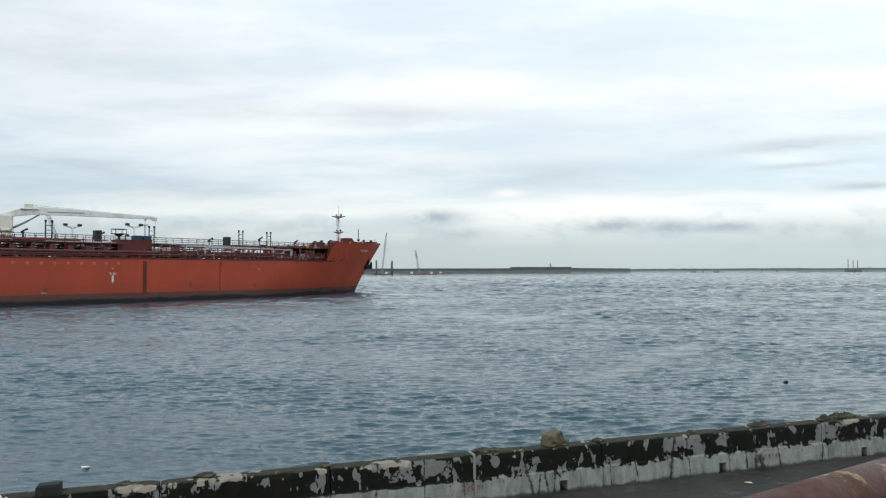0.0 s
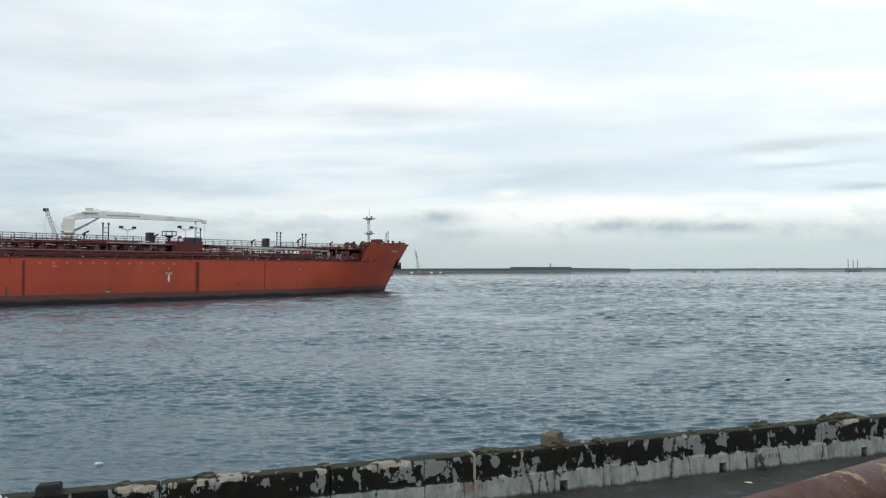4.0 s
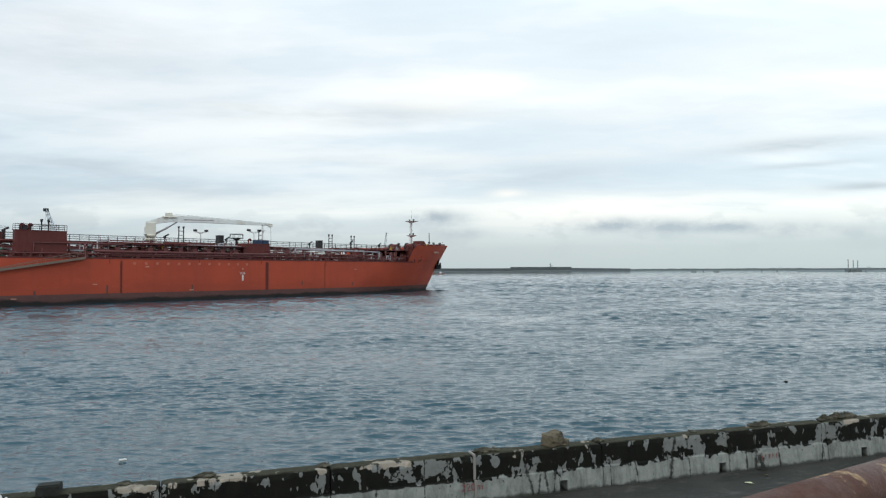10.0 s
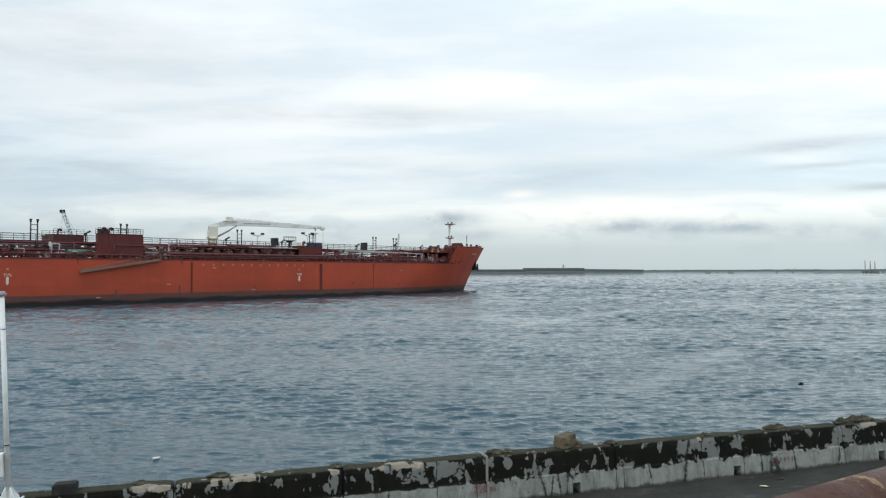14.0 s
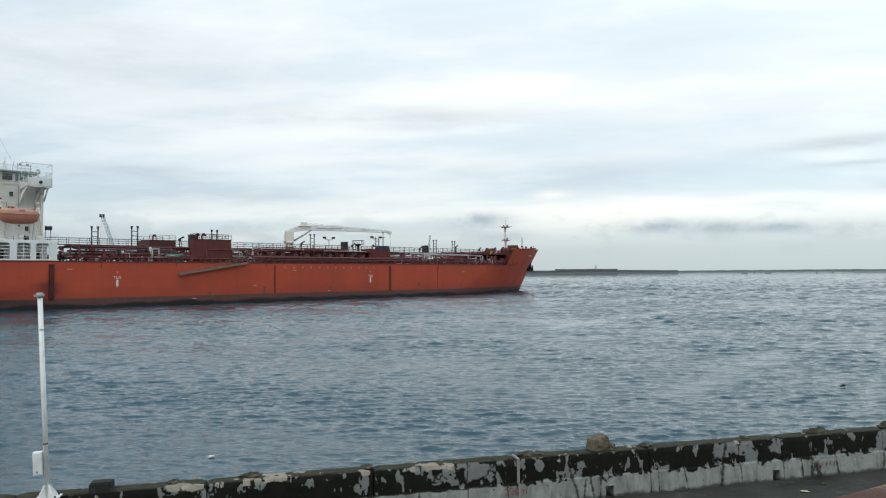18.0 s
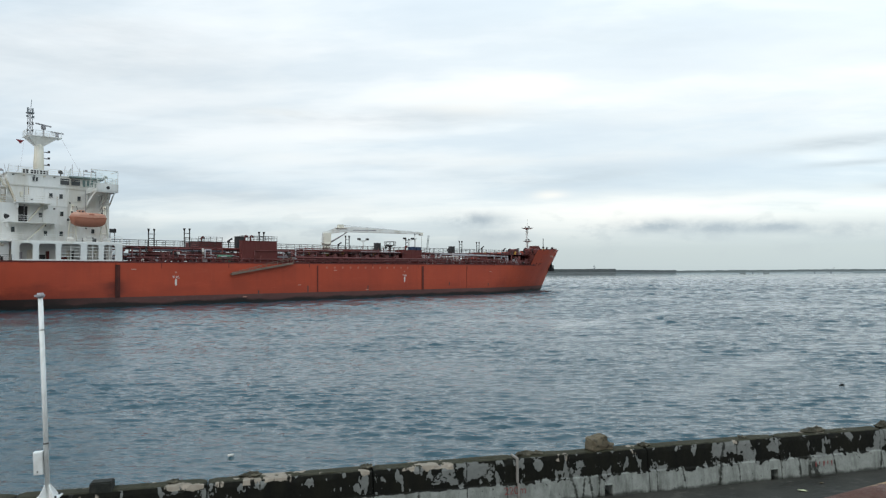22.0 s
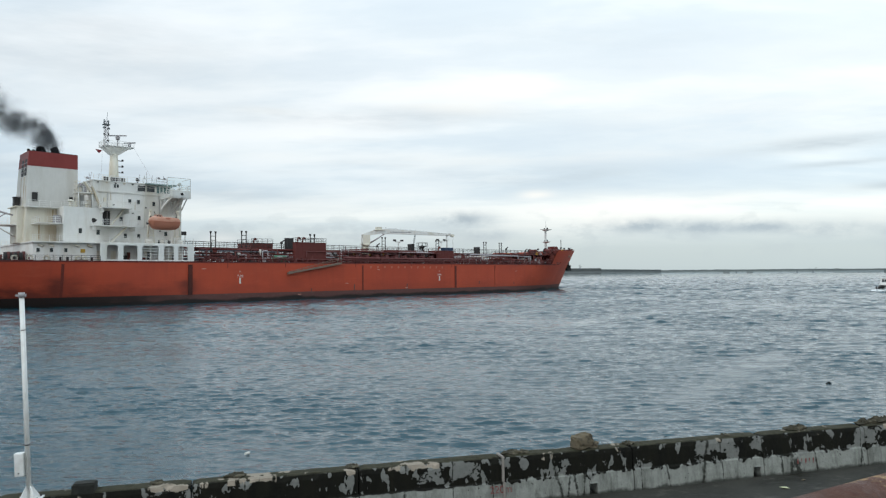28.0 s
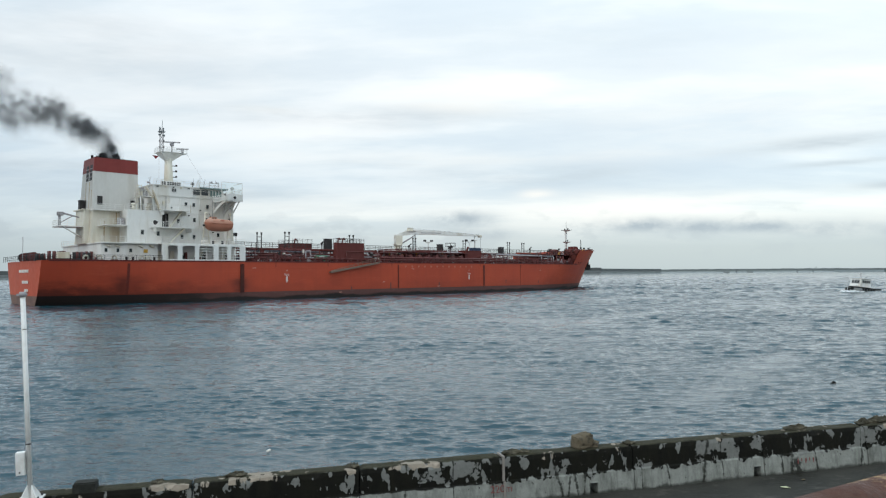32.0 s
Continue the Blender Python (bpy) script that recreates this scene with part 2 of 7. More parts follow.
def water_material():
    m, t, b, co = material("sea_water")
    swell = noise_at(t, co, 0.9, 2.0, 0.5, (0.6, 1.5, 1), (3, 7, 0))
    chop = noise_at(t, co, 3.0, 4.0, 0.6, (0.4, 1.4, 1))
    ripples = noise_at(t, co, 9.0, 3.0, 0.6, (0.4, 1.4, 1), (4, 1, 0))
    wind = noise_at(t, co, 0.045, 5.0, 0.6, (0.35, 1.5, 1), (2, 9, 0))
    patch = noise_at(t, co, 0.22, 4.0, 0.6, (0.4, 1.4, 1), (6, 2, 0))
    h = math_node(t, "ADD", math_node(t, "ADD", math_node(t, "MULTIPLY", swell, 0.3), math_node(t, "MULTIPLY", chop, 0.85)), math_node(t, "MULTIPLY", ripples, 0.16))
    n = t.nodes.new("ShaderNodeBump")
    n.inputs["Distance"].default_value = 0.23
    n.inputs["Filter Width"].default_value = 0.003
    gust = math_node(t, "ADD", math_node(t, "MULTIPLY", wind, 0.6), math_node(t, "MULTIPLY", patch, 0.4))
    t.links.new(ramp(t, gust, [(0.40, 0.12), (0.60, 0.42)]), n.inputs["Strength"])
    t.links.new(h, n.inputs["Height"])
    t.links.new(n.outputs[0], b.inputs["Normal"])
    t.links.new(mix(t, gust, (0.007, 0.037, 0.051), (0.010, 0.048, 0.065)), b.inputs["Base Color"])
    t.links.new(ramp(t, gust, [(0.4, 0.05), (0.62, 0.08)]), b.inputs["Roughness"])
    b.inputs["IOR"].default_value = 1.5
    return m


def parapet_material():
    """Weathered concrete: pale painted foot, black-painted upper band that peels, chipped arris, mossy top."""
    m, t, b, co = material("peeling_parapet")
    s = t.nodes.new("ShaderNodeSeparateXYZ")
    t.links.new(co, s.inputs[0])
    x, z = s.outputs[0], s.outputs[2]
    n1 = noise_at(t, co, 4.2, 6.0, 0.6, (1.0, 1, 0.7))
    n2 = noise_at(t, co, 14.0, 6.0, 0.68, None, (4, 2, 1))
    n3 = noise_at(t, co, 0.55, 2.0, 0.5, (1, 1, 0.2), (9.3, 1, 2))
    blots = noise_at(t, co, 2.7, 6.0, 0.58, (0.85, 1, 1.1), (1, 8, 3))
    ovals = noise_at(t, co, 8.5, 3.0, 0.5, (1.0, 1, 0.5), (6, 3, 7))
    pits = noise_at(t, co, 26.0, 3.0, 0.6, (1, 1, 0.55), (2, 9, 4))
    grime = noise_at(t, co, 6.0, 6.0, 0.72, (1, 1, 0.22), (2, 5, 0))

    def off(v, k):
        return math_node(t, "MULTIPLY", math_node(t, "SUBTRACT", v, 0.5), k)

    def plus(a, c):
        return math_node(t, "ADD", a, c)

    along = math_node(t, "MULTIPLY", plus(x, 6.0), 0.08)
    # where the old coats have gone: far from the joint to the right, and not much beside it
    right = ramp(t, along, [(0.505, 0.0), (0.60, 1.0)])
    left = ramp(t, along, [(0.29, 1.0), (0.335, 0.0)])
    concrete = mix(t, n2, (0.155, 0.162, 0.145), (0.335, 0.345, 0.315))
    concrete = mix(t, math_node(t, "MULTIPLY", ramp(t, grime, [(0.44, 0.0), (0.66, 1.0)]), 0.65), concrete, (0.06, 0.061, 0.053))
    concrete = mix(t, math_node(t, "MULTIPLY", ramp(t, pits, [(0.66, 0.0), (0.70, 1.0)]), 0.9), concrete, (0.02, 0.02, 0.017))
    grey = mix(t, n2, (0.105, 0.108, 0.10), (0.235, 0.238, 0.222))
    black = mix(t, ramp(t, grime, [(0.35, 0.0), (0.7, 1.0)]), mix(t, n2, (0.002, 0.0022, 0.002), (0.010, 0.010, 0.008)), (0.013, 0.0125, 0.008))
    # the lower border of the black coat: torn to the right of the joint, a painted line to the left
    torn = math_node(t, "MULTIPLY", plus(off(n1, 0.34), off(n2, 0.12)), ramp(t, left, [(0.0, 1.0), (1.0, 0.22)]))
    up = ramp(t, plus(z, torn), [(0.282, 0.0), (0.290, 1.0)])
    gone = plus(plus(blots, off(n2, 0.13)), plus(off(n3, 0.22), plus(math_node(t, "MULTIPLY", right, 0.060), math_node(t, "MULTIPLY", left, 0.012))))
    gone = ramp(t, gone, [(0.628, 0.0), (0.636, 1.0)])
    gone = math_node(t, "MAXIMUM", gone, ramp(t, plus(ovals, off(n2, 0.06)), [(0.615, 0.0), (0.625, 1.0)]))
    bare = mix(t, up, concrete, grey)
    cover = math_node(t, "MULTIPLY", up, math_node(t, "SUBTRACT", 1.0, gone))
    vo = t.nodes.new("ShaderNodeTexVoronoi")
    vo.feature = "DISTANCE_TO_EDGE"
    vm = t.nodes.new("ShaderNodeMapping")
    vm.inputs["Scale"].default_value = (1.1, 0.1, 0.09)
    t.links.new(co, vm.inputs[0])
    t.links.new(vm.outputs[0], vo.inputs["Vector"])
    vo.inputs["Scale"].default_value = 1.0
    crack = ramp(t, plus(vo.outputs["Distance"], off(n2, 0.05)), [(0.003, 0.85), (0.010, 0.0)])
    cover = math_node(t, "MAXIMUM", cover, crack)
    c = mix(t, cover, bare, black)
    # dark uneven rim along the ground
    c = mix(t, ramp(t, plus(z, off(n1, 0.16)), [(0.01, 0.8), (0.05, 0.0)]), c, (0.022, 0.022, 0.018))
    # broken arris: pale fresh concrete along the top edge, most of it left of the joint
    spall = plus(noise_at(t, co, 2.4, 5.0, 0.55, (1, 1, 0.25), (3, 3, 8)), math_node(t, "MULTIPLY", left, 0.018))
    edge = plus(z, off(n1, 0.16))
    chips = math_node(t, "MULTIPLY", ramp(t, spall, [(0.575, 0.0), (0.588, 1.0)]), ramp(t, edge, [(0.562, 0.0), (0.570, 1.0)]))
    c = mix(t, chips, c, mix(t, n2, (0.20, 0.170, 0.135), (0.43, 0.37, 0.30)))
    moss = mix(t, n2, (0.010, 0.011, 0.006), (0.060, 0.055, 0.034))
    crown = ramp(t, plus(z, off(n2, 0.03)), [(0.612, 0.0), (0.625, 1.0)])
    crown = math_node(t, "MULTIPLY", crown, math_node(t, "SUBTRACT", 1.0, math_node(t, "MULTIPLY", chips, 0.75)))
    c = mix(t, crown, c, moss)
    t.links.new(c, b.inputs["Base Color"])
    t.links.new(ramp(t, cover, [(0, 0.95), (1, 0.75)]), b.inputs["Roughness"])
    b.inputs["Specular IOR Level"].default_value = 0.12
    h = plus(math_node(t, "MULTIPLY", n2, 0.6), plus(math_node(t, "MULTIPLY", cover, 0.35), math_node(t, "MULTIPLY", n1, 0.5)))
    bump(t, b, h, 0.9, 0.025)
    return m


def quay_material():
    """Dark damp concrete with thin standing water in its hollows."""
    m, t, b, co = material("wet_quay_concrete")
    n1 = noise_at(t, co, 0.8, 5.0, 0.6, (1.0, 2.2, 1))
    n2 = noise_at(t, co, 14.0, 6.0, 0.65)
    n3 = noise_at(t, co, 3.5, 4.0, 0.6, None, (2, 5, 1))
    c = mix(t, ramp(t, n1, [(0.35, 0.0), (0.65, 1.0)]), (0.016, 0.0155, 0.012), (0.040, 0.038, 0.031))
    c = mix(t, ramp(t, n2, [(0.4, 0.0), (0.8, 0.55)]), c, (0.018, 0.018, 0.016))
    c = mix(t, ramp(t, n3, [(0.60, 0.0), (0.68, 0.5)]), c, (0.075, 0.07, 0.058))
    t.links.new(c, b.inputs["Base Color"])
    t.links.new(ramp(t, n1, [(0.40, 0.42), (0.52, 0.8)]), b.inputs["Roughness"])
    b.inputs["Specular IOR Level"].default_value = 0.25
    bump(t, b, n2, 0.35, 0.01)
    return m


def rust_material():
    """Faded red-brown coat on a pipe: chalky above, scaling rust below, cream remains of an older coat in bands."""
    m, t, b, co = material("rusted_pipe_paint")
    ax = t.nodes.new("ShaderNodeSeparateXYZ")
    t.links.new(co, ax.inputs[0])
    n1 = noise_at(t, co, 4.5, 6.0, 0.62)
    n2 = noise_at(t, co, 34.0, 5.0, 0.72)
    n3 = noise_at(t, co, 2.1, 5.0, 0.62, (1.0, 1.0, 0.35), (5, 3, 1))
    c = mix(t, n2, (0.135, 0.066, 0.056), (0.082, 0.044, 0.044))
    c = mix(t, ramp(t, n1, [(0.46, 0.0), (0.62, 0.7)]), c, (0.070, 0.040, 0.044))
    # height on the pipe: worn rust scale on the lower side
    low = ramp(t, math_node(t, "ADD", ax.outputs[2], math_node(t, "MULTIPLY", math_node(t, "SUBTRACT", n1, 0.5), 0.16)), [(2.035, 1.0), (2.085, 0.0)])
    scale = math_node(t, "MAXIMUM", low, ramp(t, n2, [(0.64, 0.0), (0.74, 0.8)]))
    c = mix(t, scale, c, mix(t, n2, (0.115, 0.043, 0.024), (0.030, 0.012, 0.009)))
    c = mix(t, ramp(t, math_node(t, "ADD", n3, math_node(t, "MULTIPLY", math_node(t, "SUBTRACT", n2, 0.5), 0.12)), [(0.615, 0.0), (0.66, 0.85)]), c, (0.36, 0.235, 0.11))
    t.links.new(c, b.inputs["Base Color"])
    t.links.new(ramp(t, n1, [(0.4, 0.5), (0.6, 0.8)]), b.inputs["Roughness"])
    b.inputs["Specular IOR Level"].default_value = 0.4
    bump(t, b, math_node(t, "ADD", n2, math_node(t, "MULTIPLY", scale, 0.6)), 0.9, 0.010)
    return m


def glass_material():
    m, t, b, co = material("dark_window_glass")
    b.inputs["Base Color"].default_value = (0.018, 0.022, 0.025, 1)
    b.inputs["Roughness"].default_value = 0.08
    return m


def clear_glass():
    m, t, b, co = material("clear_screen_glass")
    b.inputs["Base Color"].default_value = (0.93, 0.97, 0.96, 1)
    b.inputs["Roughness"].default_value, b.inputs["Transmission Weight"].default_value, b.inputs["IOR"].default_value = 0.03, 1.0, 1.1
    return m


def smoke_material():
    m, t, b, co = material("sooty_smoke")
    at = t.nodes.new("ShaderNodeAttribute")
    at.attribute_name = "core"
    n = noise_at(t, co, 0.9, 5.0, 0.62)
    a = math_node(t, "MULTIPLY", at.outputs["Fac"], ramp(t, n, [(0.34, 0.25), (0.62, 1.25)]))
    t.links.new(math_node(t, "MULTIPLY", a, 1.0, True), b.inputs["Alpha"])
    t.links.new(mix(t, n, (0.055, 0.060, 0.066), (0.14, 0.15, 0.16)), b.inputs["Base Color"])
    b.inputs["Roughness"].default_value = 1.0
    b.inputs["Specular IOR Level"].default_value = 0.0
    return m


HULL = hull_material()
BOOT = boot_material()
RUBBER = paint("black_scuffs", (0.055, 0.018, 0.015), 0.85, worn=(0.20, 0.040, 0.022), amount=0.6, scale=0.7, streak=True)
DECK = paint("maroon_deck_paint", (0.115, 0.030, 0.024), 0.7, worn=(0.05, 0.02, 0.018), scale=0.4)
PIPE = paint("maroon_pipe_paint", (0.125, 0.038, 0.035), 0.5, worn=(0.07, 0.026, 0.024), scale=0.8)
GREYPIPE = paint("grey_pipe", (0.34, 0.325, 0.335), 0.5, worn=(0.16, 0.10, 0.08), scale=0.7)
MAROON = paint("maroon_house_paint", (0.120, 0.026, 0.022), 0.55, worn=(0.09, 0.026, 0.02), scale=0.3, streak=True)
WHITE = paint("ship_white_paint", (0.745, 0.735, 0.705), 0.45, worn=(0.46, 0.40, 0.30), amount=0.55, scale=0.35, streak=True)
CREAM = paint("aged_white_paint", (0.71, 0.67, 0.57), 0.5, worn=(0.42, 0.30, 0.17), amount=0.6, scale=0.4, streak=True)
GREYWHITE = paint("greyed_white_paint", (0.60, 0.585, 0.55), 0.5, worn=(0.40, 0.36, 0.30), amount=0.4, scale=0.35, streak=True)
BAND = paint("funnel_band_paint", (0.215, 0.034, 0.030), 0.5, worn=(0.16, 0.025, 0.02), scale=0.3, streak=True)
DARK = paint("dark_steel", (0.035, 0.032, 0.032), 0.6)
SOOT = paint("sooty_uptake", (0.012, 0.012, 0.012), 0.8)
BLUE = paint("blue_box_paint", (0.025, 0.045, 0.09), 0.5)
ORANGE = paint("lifeboat_orange", (0.42, 0.165, 0.105), 0.5, worn=(0.34, 0.12, 0.07), scale=0.6)
YELLOW = paint("yellow_paint", (0.50, 0.30, 0.05), 0.5)
GREEN = paint("green_gear_paint", (0.06, 0.16, 0.10), 0.6)
LETTER = paint("pale_lettering", (0.50, 0.27, 0.20), 0.6, worn=(0.40, 0.12, 0.07), amount=0.8, scale=1.2)
FADED = paint("faded_lettering", (0.46, 0.15, 0.095), 0.6, worn=(0.40, 0.08, 0.04), amount=0.8, scale=1.5)
SCUFF = paint("rubbed_maroon", (0.14, 0.028, 0.019), 0.7, worn=(0.07, 0.02, 0.016), amount=0.6, scale=0.8, streak=True)
MARK = paint("white_lettering", (0.74, 0.70, 0.64), 0.6)
ALLOY = paint("gangway_alloy", (0.20, 0.145, 0.11), 0.6, 0.1, worn=(0.14, 0.07, 0.05))
REDFLAG = paint("red_flag_cloth", (0.20, 0.035, 0.04), 0.85)
WATER = water_material()
PARAPET = parapet_material()
QUAY = quay_material()
RUST = rust_material()
GLASS = glass_material()
SEAGLASS = paint("green_tinted_window", (0.10, 0.16, 0.15), 0.08, worn=(0.20, 0.27, 0.25), amount=0.7, scale=0.7, relief=0.0)
SMOKE = smoke_material()
STONE = paint("weathered_stone", (0.145, 0.118, 0.078), 0.95, worn=(0.022, 0.02, 0.016), amount=0.95, scale=9.0, relief=0.9)
POLE = paint("chipped_white_post", (0.74, 0.74, 0.72), 0.45, worn=(0.40, 0.36, 0.31), amount=0.5, scale=5.0)
# far shore tones: the haze of the distance is put into these colours
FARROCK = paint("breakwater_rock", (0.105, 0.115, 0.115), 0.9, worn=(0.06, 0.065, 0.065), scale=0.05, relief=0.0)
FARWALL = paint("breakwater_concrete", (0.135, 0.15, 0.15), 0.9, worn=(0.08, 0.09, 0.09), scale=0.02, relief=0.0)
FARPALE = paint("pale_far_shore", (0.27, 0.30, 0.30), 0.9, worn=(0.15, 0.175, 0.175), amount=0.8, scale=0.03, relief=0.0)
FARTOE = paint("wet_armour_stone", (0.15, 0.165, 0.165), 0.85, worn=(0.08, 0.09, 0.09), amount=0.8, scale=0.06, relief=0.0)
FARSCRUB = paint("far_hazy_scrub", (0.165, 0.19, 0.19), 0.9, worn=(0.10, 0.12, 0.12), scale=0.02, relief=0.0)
FARSTEEL = paint("far_grey_steel", (0.20, 0.22, 0.23), 0.7, relief=0.0)
FARRED = paint("far_red_paint", (0.21, 0.10, 0.09), 0.7, relief=0.0)
FOAM = paint("white_foam", (0.80, 0.83, 0.83), 0.8, worn=(0.5, 0.55, 0.57), amount=0.6, scale=1.5)

# ---------------------------------------------------------------- mesh helpers


class Shape:
    """Vertices and faces gathered into one mesh."""

    def __init__(self):
        self.v, self.f, self.smooth = [], [], []

    def box(self, x0, x1, y0, y1, z0, z1):
        n = len(self.v)
        self.v += [(x, y, z) for z in (z0, z1) for x, y in ((x0, y0), (x1, y0), (x1, y1), (x0, y1))]
        self.add(n, [(3, 2, 1, 0), (4, 5, 6, 7), (0, 1, 5, 4), (1, 2, 6, 5), (2, 3, 7, 6), (3, 0, 4, 7)])
        return self

    def add(self, n, faces, smooth=False):
        for f in faces:
            self.f.append(tuple(n + i for i in f))
            self.smooth.append(smooth)

    def tube(self, p, q, r, r2=None, n=8):
        p, q = Vector(p), Vector(q)
        r2 = r if r2 is None else r2
        w = (q - p).normalized()
        a = w.orthogonal().normalized()
        b = w.cross(a)
        k = len(self.v)
        for c, s in ((p, r), (q, r2)):
            for i in range(n):
                e = 2 * math.pi * i / n
                self.v.append(tuple(c + s * (math.cos(e) * a + math.sin(e) * b)))
        self.add(k, [(i, (i + 1) % n, n + (i + 1) % n, n + i) for i in range(n)], n > 5)
        self.add(k, [tuple(range(n - 1, -1, -1)), tuple(range(n, 2 * n))])
        return self

    def prism(self, outline, y0, y1):
        """An outline in x, z pushed from y0 to y1."""
        n, m = len(self.v), len(outline)
        self.v += [(x, y0, z) for x, z in outline] + [(x, y1, z) for x, z in outline]
        self.add(n, [tuple(range(m)), tuple(range(2 * m - 1, m - 1, -1))] + [(i, m + i, m + (i + 1) % m, (i + 1) % m) for i in range(m)])
        return self

    def frustum(self, low, high):
        """A hull between two quads of four points each."""
        n = len(self.v)
        self.v += list(low) + list(high)
        self.add(n, [(3, 2, 1, 0), (4, 5, 6, 7)] + [(i, (i + 1) % 4, 4 + (i + 1) % 4, 4 + i) for i in range(4)])
        return self

    def blob(self, c, r, seed=0, rough=0.25, rings=6, seg=9):
        """A lumpy rounded body with three radii."""
        n = len(self.v)
        c = Vector(c)
        for i in range(rings + 1):
            e = math.pi * i / rings
            for j in range(seg):
                a = 2 * math.pi * j / seg
                d = Vector((math.sin(e) * math.cos(a), math.sin(e) * math.sin(a), math.cos(e)))
                k = 1 + rough * noise.noise(d * 1.7 + Vector((seed * 3.7, seed * 1.3, 0)))
                self.v.append(tuple(c + Vector((d.x * r[0], d.y * r[1], d.z * r[2])) * k))
        self.add(n, [(i * seg + j, i * seg + seg + j, i * seg + seg + (j + 1) % seg, i * seg + (j + 1) % seg) for i in range(rings) for j in range(seg)], True)
        return self

    def mesh(self, name, mat):
        me = bpy.data.meshes.new(name)
        me.from_pydata(self.v, [], self.f)
        me.polygons.foreach_set("use_smooth", self.smooth)
        me.materials.append(mat)
        bm = bmesh.new()
        bm.from_mesh(me)
        bmesh.ops.recalc_face_normals(bm, faces=bm.faces)
        bm.to_mesh(me)
        bm.free()
        me.update()
        return me


def part(name, shape, mat, parent, label="", at=None):
    me = shape if isinstance(shape, bpy.types.Mesh) else shape.mesh(name, mat)
    ob = new(name, me)
    ob.parent = parent
    if at is not None:
        ob.matrix_local = at
    if label:
        ob["label"] = label
    return ob


def thing(name, label, category, at=None, group="", kind=""):
    ob = new(name)
    ob.empty_display_size = 0.5
    if at is not None:
        ob.matrix_world = at
    return tagged(ob, label, category, group, kind)


def solid(name, shape, mat, label, category, at=None, group="", kind=""):
    ob = new(name, shape.mesh(name, mat))
    if at is not None:
        ob.matrix_world = at
    return tagged(ob, label, category, group, kind)
# ---------------------------------------------------------------- the sea
def make_water():
    """One sheet out to the horizon, fine where the waves are near, with short wind waves."""
    d, rows = 14.0, [2.0, 6.0, 10.0]
    while d < 900:
        rows.append(d)
        d += max(0.070, 0.0026 * (d - 4), 0.0040 * (d - 4) if d > 300 else 0.0)
    rad = np.array(rows + list(np.geomspace(d, 4950.0, 30)))
    fan = np.linspace(-radians(42), radians(42), 861)
    rest = np.linspace(radians(42), 2 * math.pi - radians(42), 40)[1:-1]
    ang = np.concatenate([fan, rest])
    R, A = np.meshgrid(rad, ang, indexing="ij")
    X, Y = R * np.sin(A), R * np.cos(A)
    Z = np.zeros_like(X)
    rng = np.random.default_rng(7)
    step = np.maximum(np.gradient(rad)[:, None] + 0 * A, R * radians(84) / 860)
    # gusts: rougher and calmer lanes that lie along the wind
    gust = np.zeros_like(Z)
    for i in range(16):
        lam, turn = 9 * 7 ** rng.random(), radians(20) + rng.normal(0, 0.6)
        gust += np.sin(2 * math.pi / lam * (X * math.cos(turn) * 0.6 + Y * math.sin(turn) * 1.5) + rng.random() * 6.283)
    gust = np.clip(1.0 + 0.085 * gust, 0.55, 1.35) * (1 + 0.45 * np.clip(X / 20, 0, 1) + 0.15 * np.clip(-X / 15 - 0.3, 0, 1))     # windier out of the lee
    for (xa, ya), (xb, yb), wide in (((4.5, 64.5), (24.0, 96.5), 1.7), ((7.0, 29.2), (19.8, 48.0), 1.0)):     # smooth lanes of an old wake
        ux, uy, long = xb - xa, yb - ya, math.hypot(xb - xa, yb - ya)
        f = ((X - xa) * ux + (Y - ya) * uy) / long ** 2
        off = ((X - xa) * uy - (Y - ya) * ux) / long
        gust *= 1 - 0.55 * np.exp(-(off / wide) ** 2) * np.clip(f * 5 + 0.5, 0, 1) * np.clip((1 - f) * 5 + 0.5, 0, 1)
    DX, DY = np.zeros_like(Z), np.zeros_like(Z)
    away = np.clip((R - 60) / 180, 0, 1)
    near = np.clip((R - 20) / 60, 0.3, 1)
    afar = np.clip((R - 260) / 260, 0, 1)
    for i in range(164):
        chop, sea, roll = i < 112, 130 <= i < 148, i >= 148
        lam = 0.14 * (1.15 / 0.14) ** rng.random() if chop else 2.6 * 2.3 ** rng.random() if sea else 6.0 * 2.5 ** rng.random() if roll else 1.1 * 3.0 ** rng.random()
        turn = radians((266, 288)[i % 2]) + rng.normal(0, 0.20 if chop else 0.26)
        k = 2 * math.pi / lam
        slope = 0.028 * (lam / 0.4) ** (-0.5 if lam < 0.4 else -0.35) if chop else 0.049 if sea else 0.040 if roll else 0.034
        keep = slope / k * np.clip(lam / (1.6 * step) - 0.6, 0, 1) * (gust if chop else away * gust if sea else afar if roll else near * gust)
        ph = k * (X * math.cos(turn) + Y * math.sin(turn)) + rng.random() * 6.283
        Z += keep * np.cos(ph)
        side = (0.32 if chop else 0.1) * keep * np.sin(ph)     # water circles under each wave: sharper crests, flatter troughs
        DX -= math.cos(turn) * side
        DY -= math.sin(turn) * side
    X += DX + 0.17 * 0.55 * Z
    Y += DY - 0.98 * 0.55 * Z
    nr, na = R.shape
    co = np.stack([X, Y, Z], -1).reshape(-1, 3)
    i, j = np.meshgrid(np.arange(nr - 1), np.arange(na), indexing="ij")
    j2 = (j + 1) % na
    quads = np.stack([i * na + j, i * na + j2, (i + 1) * na + j2, (i + 1) * na + j], -1).reshape(-1, 4)[:, ::-1]
    me = bpy.data.meshes.new("water")
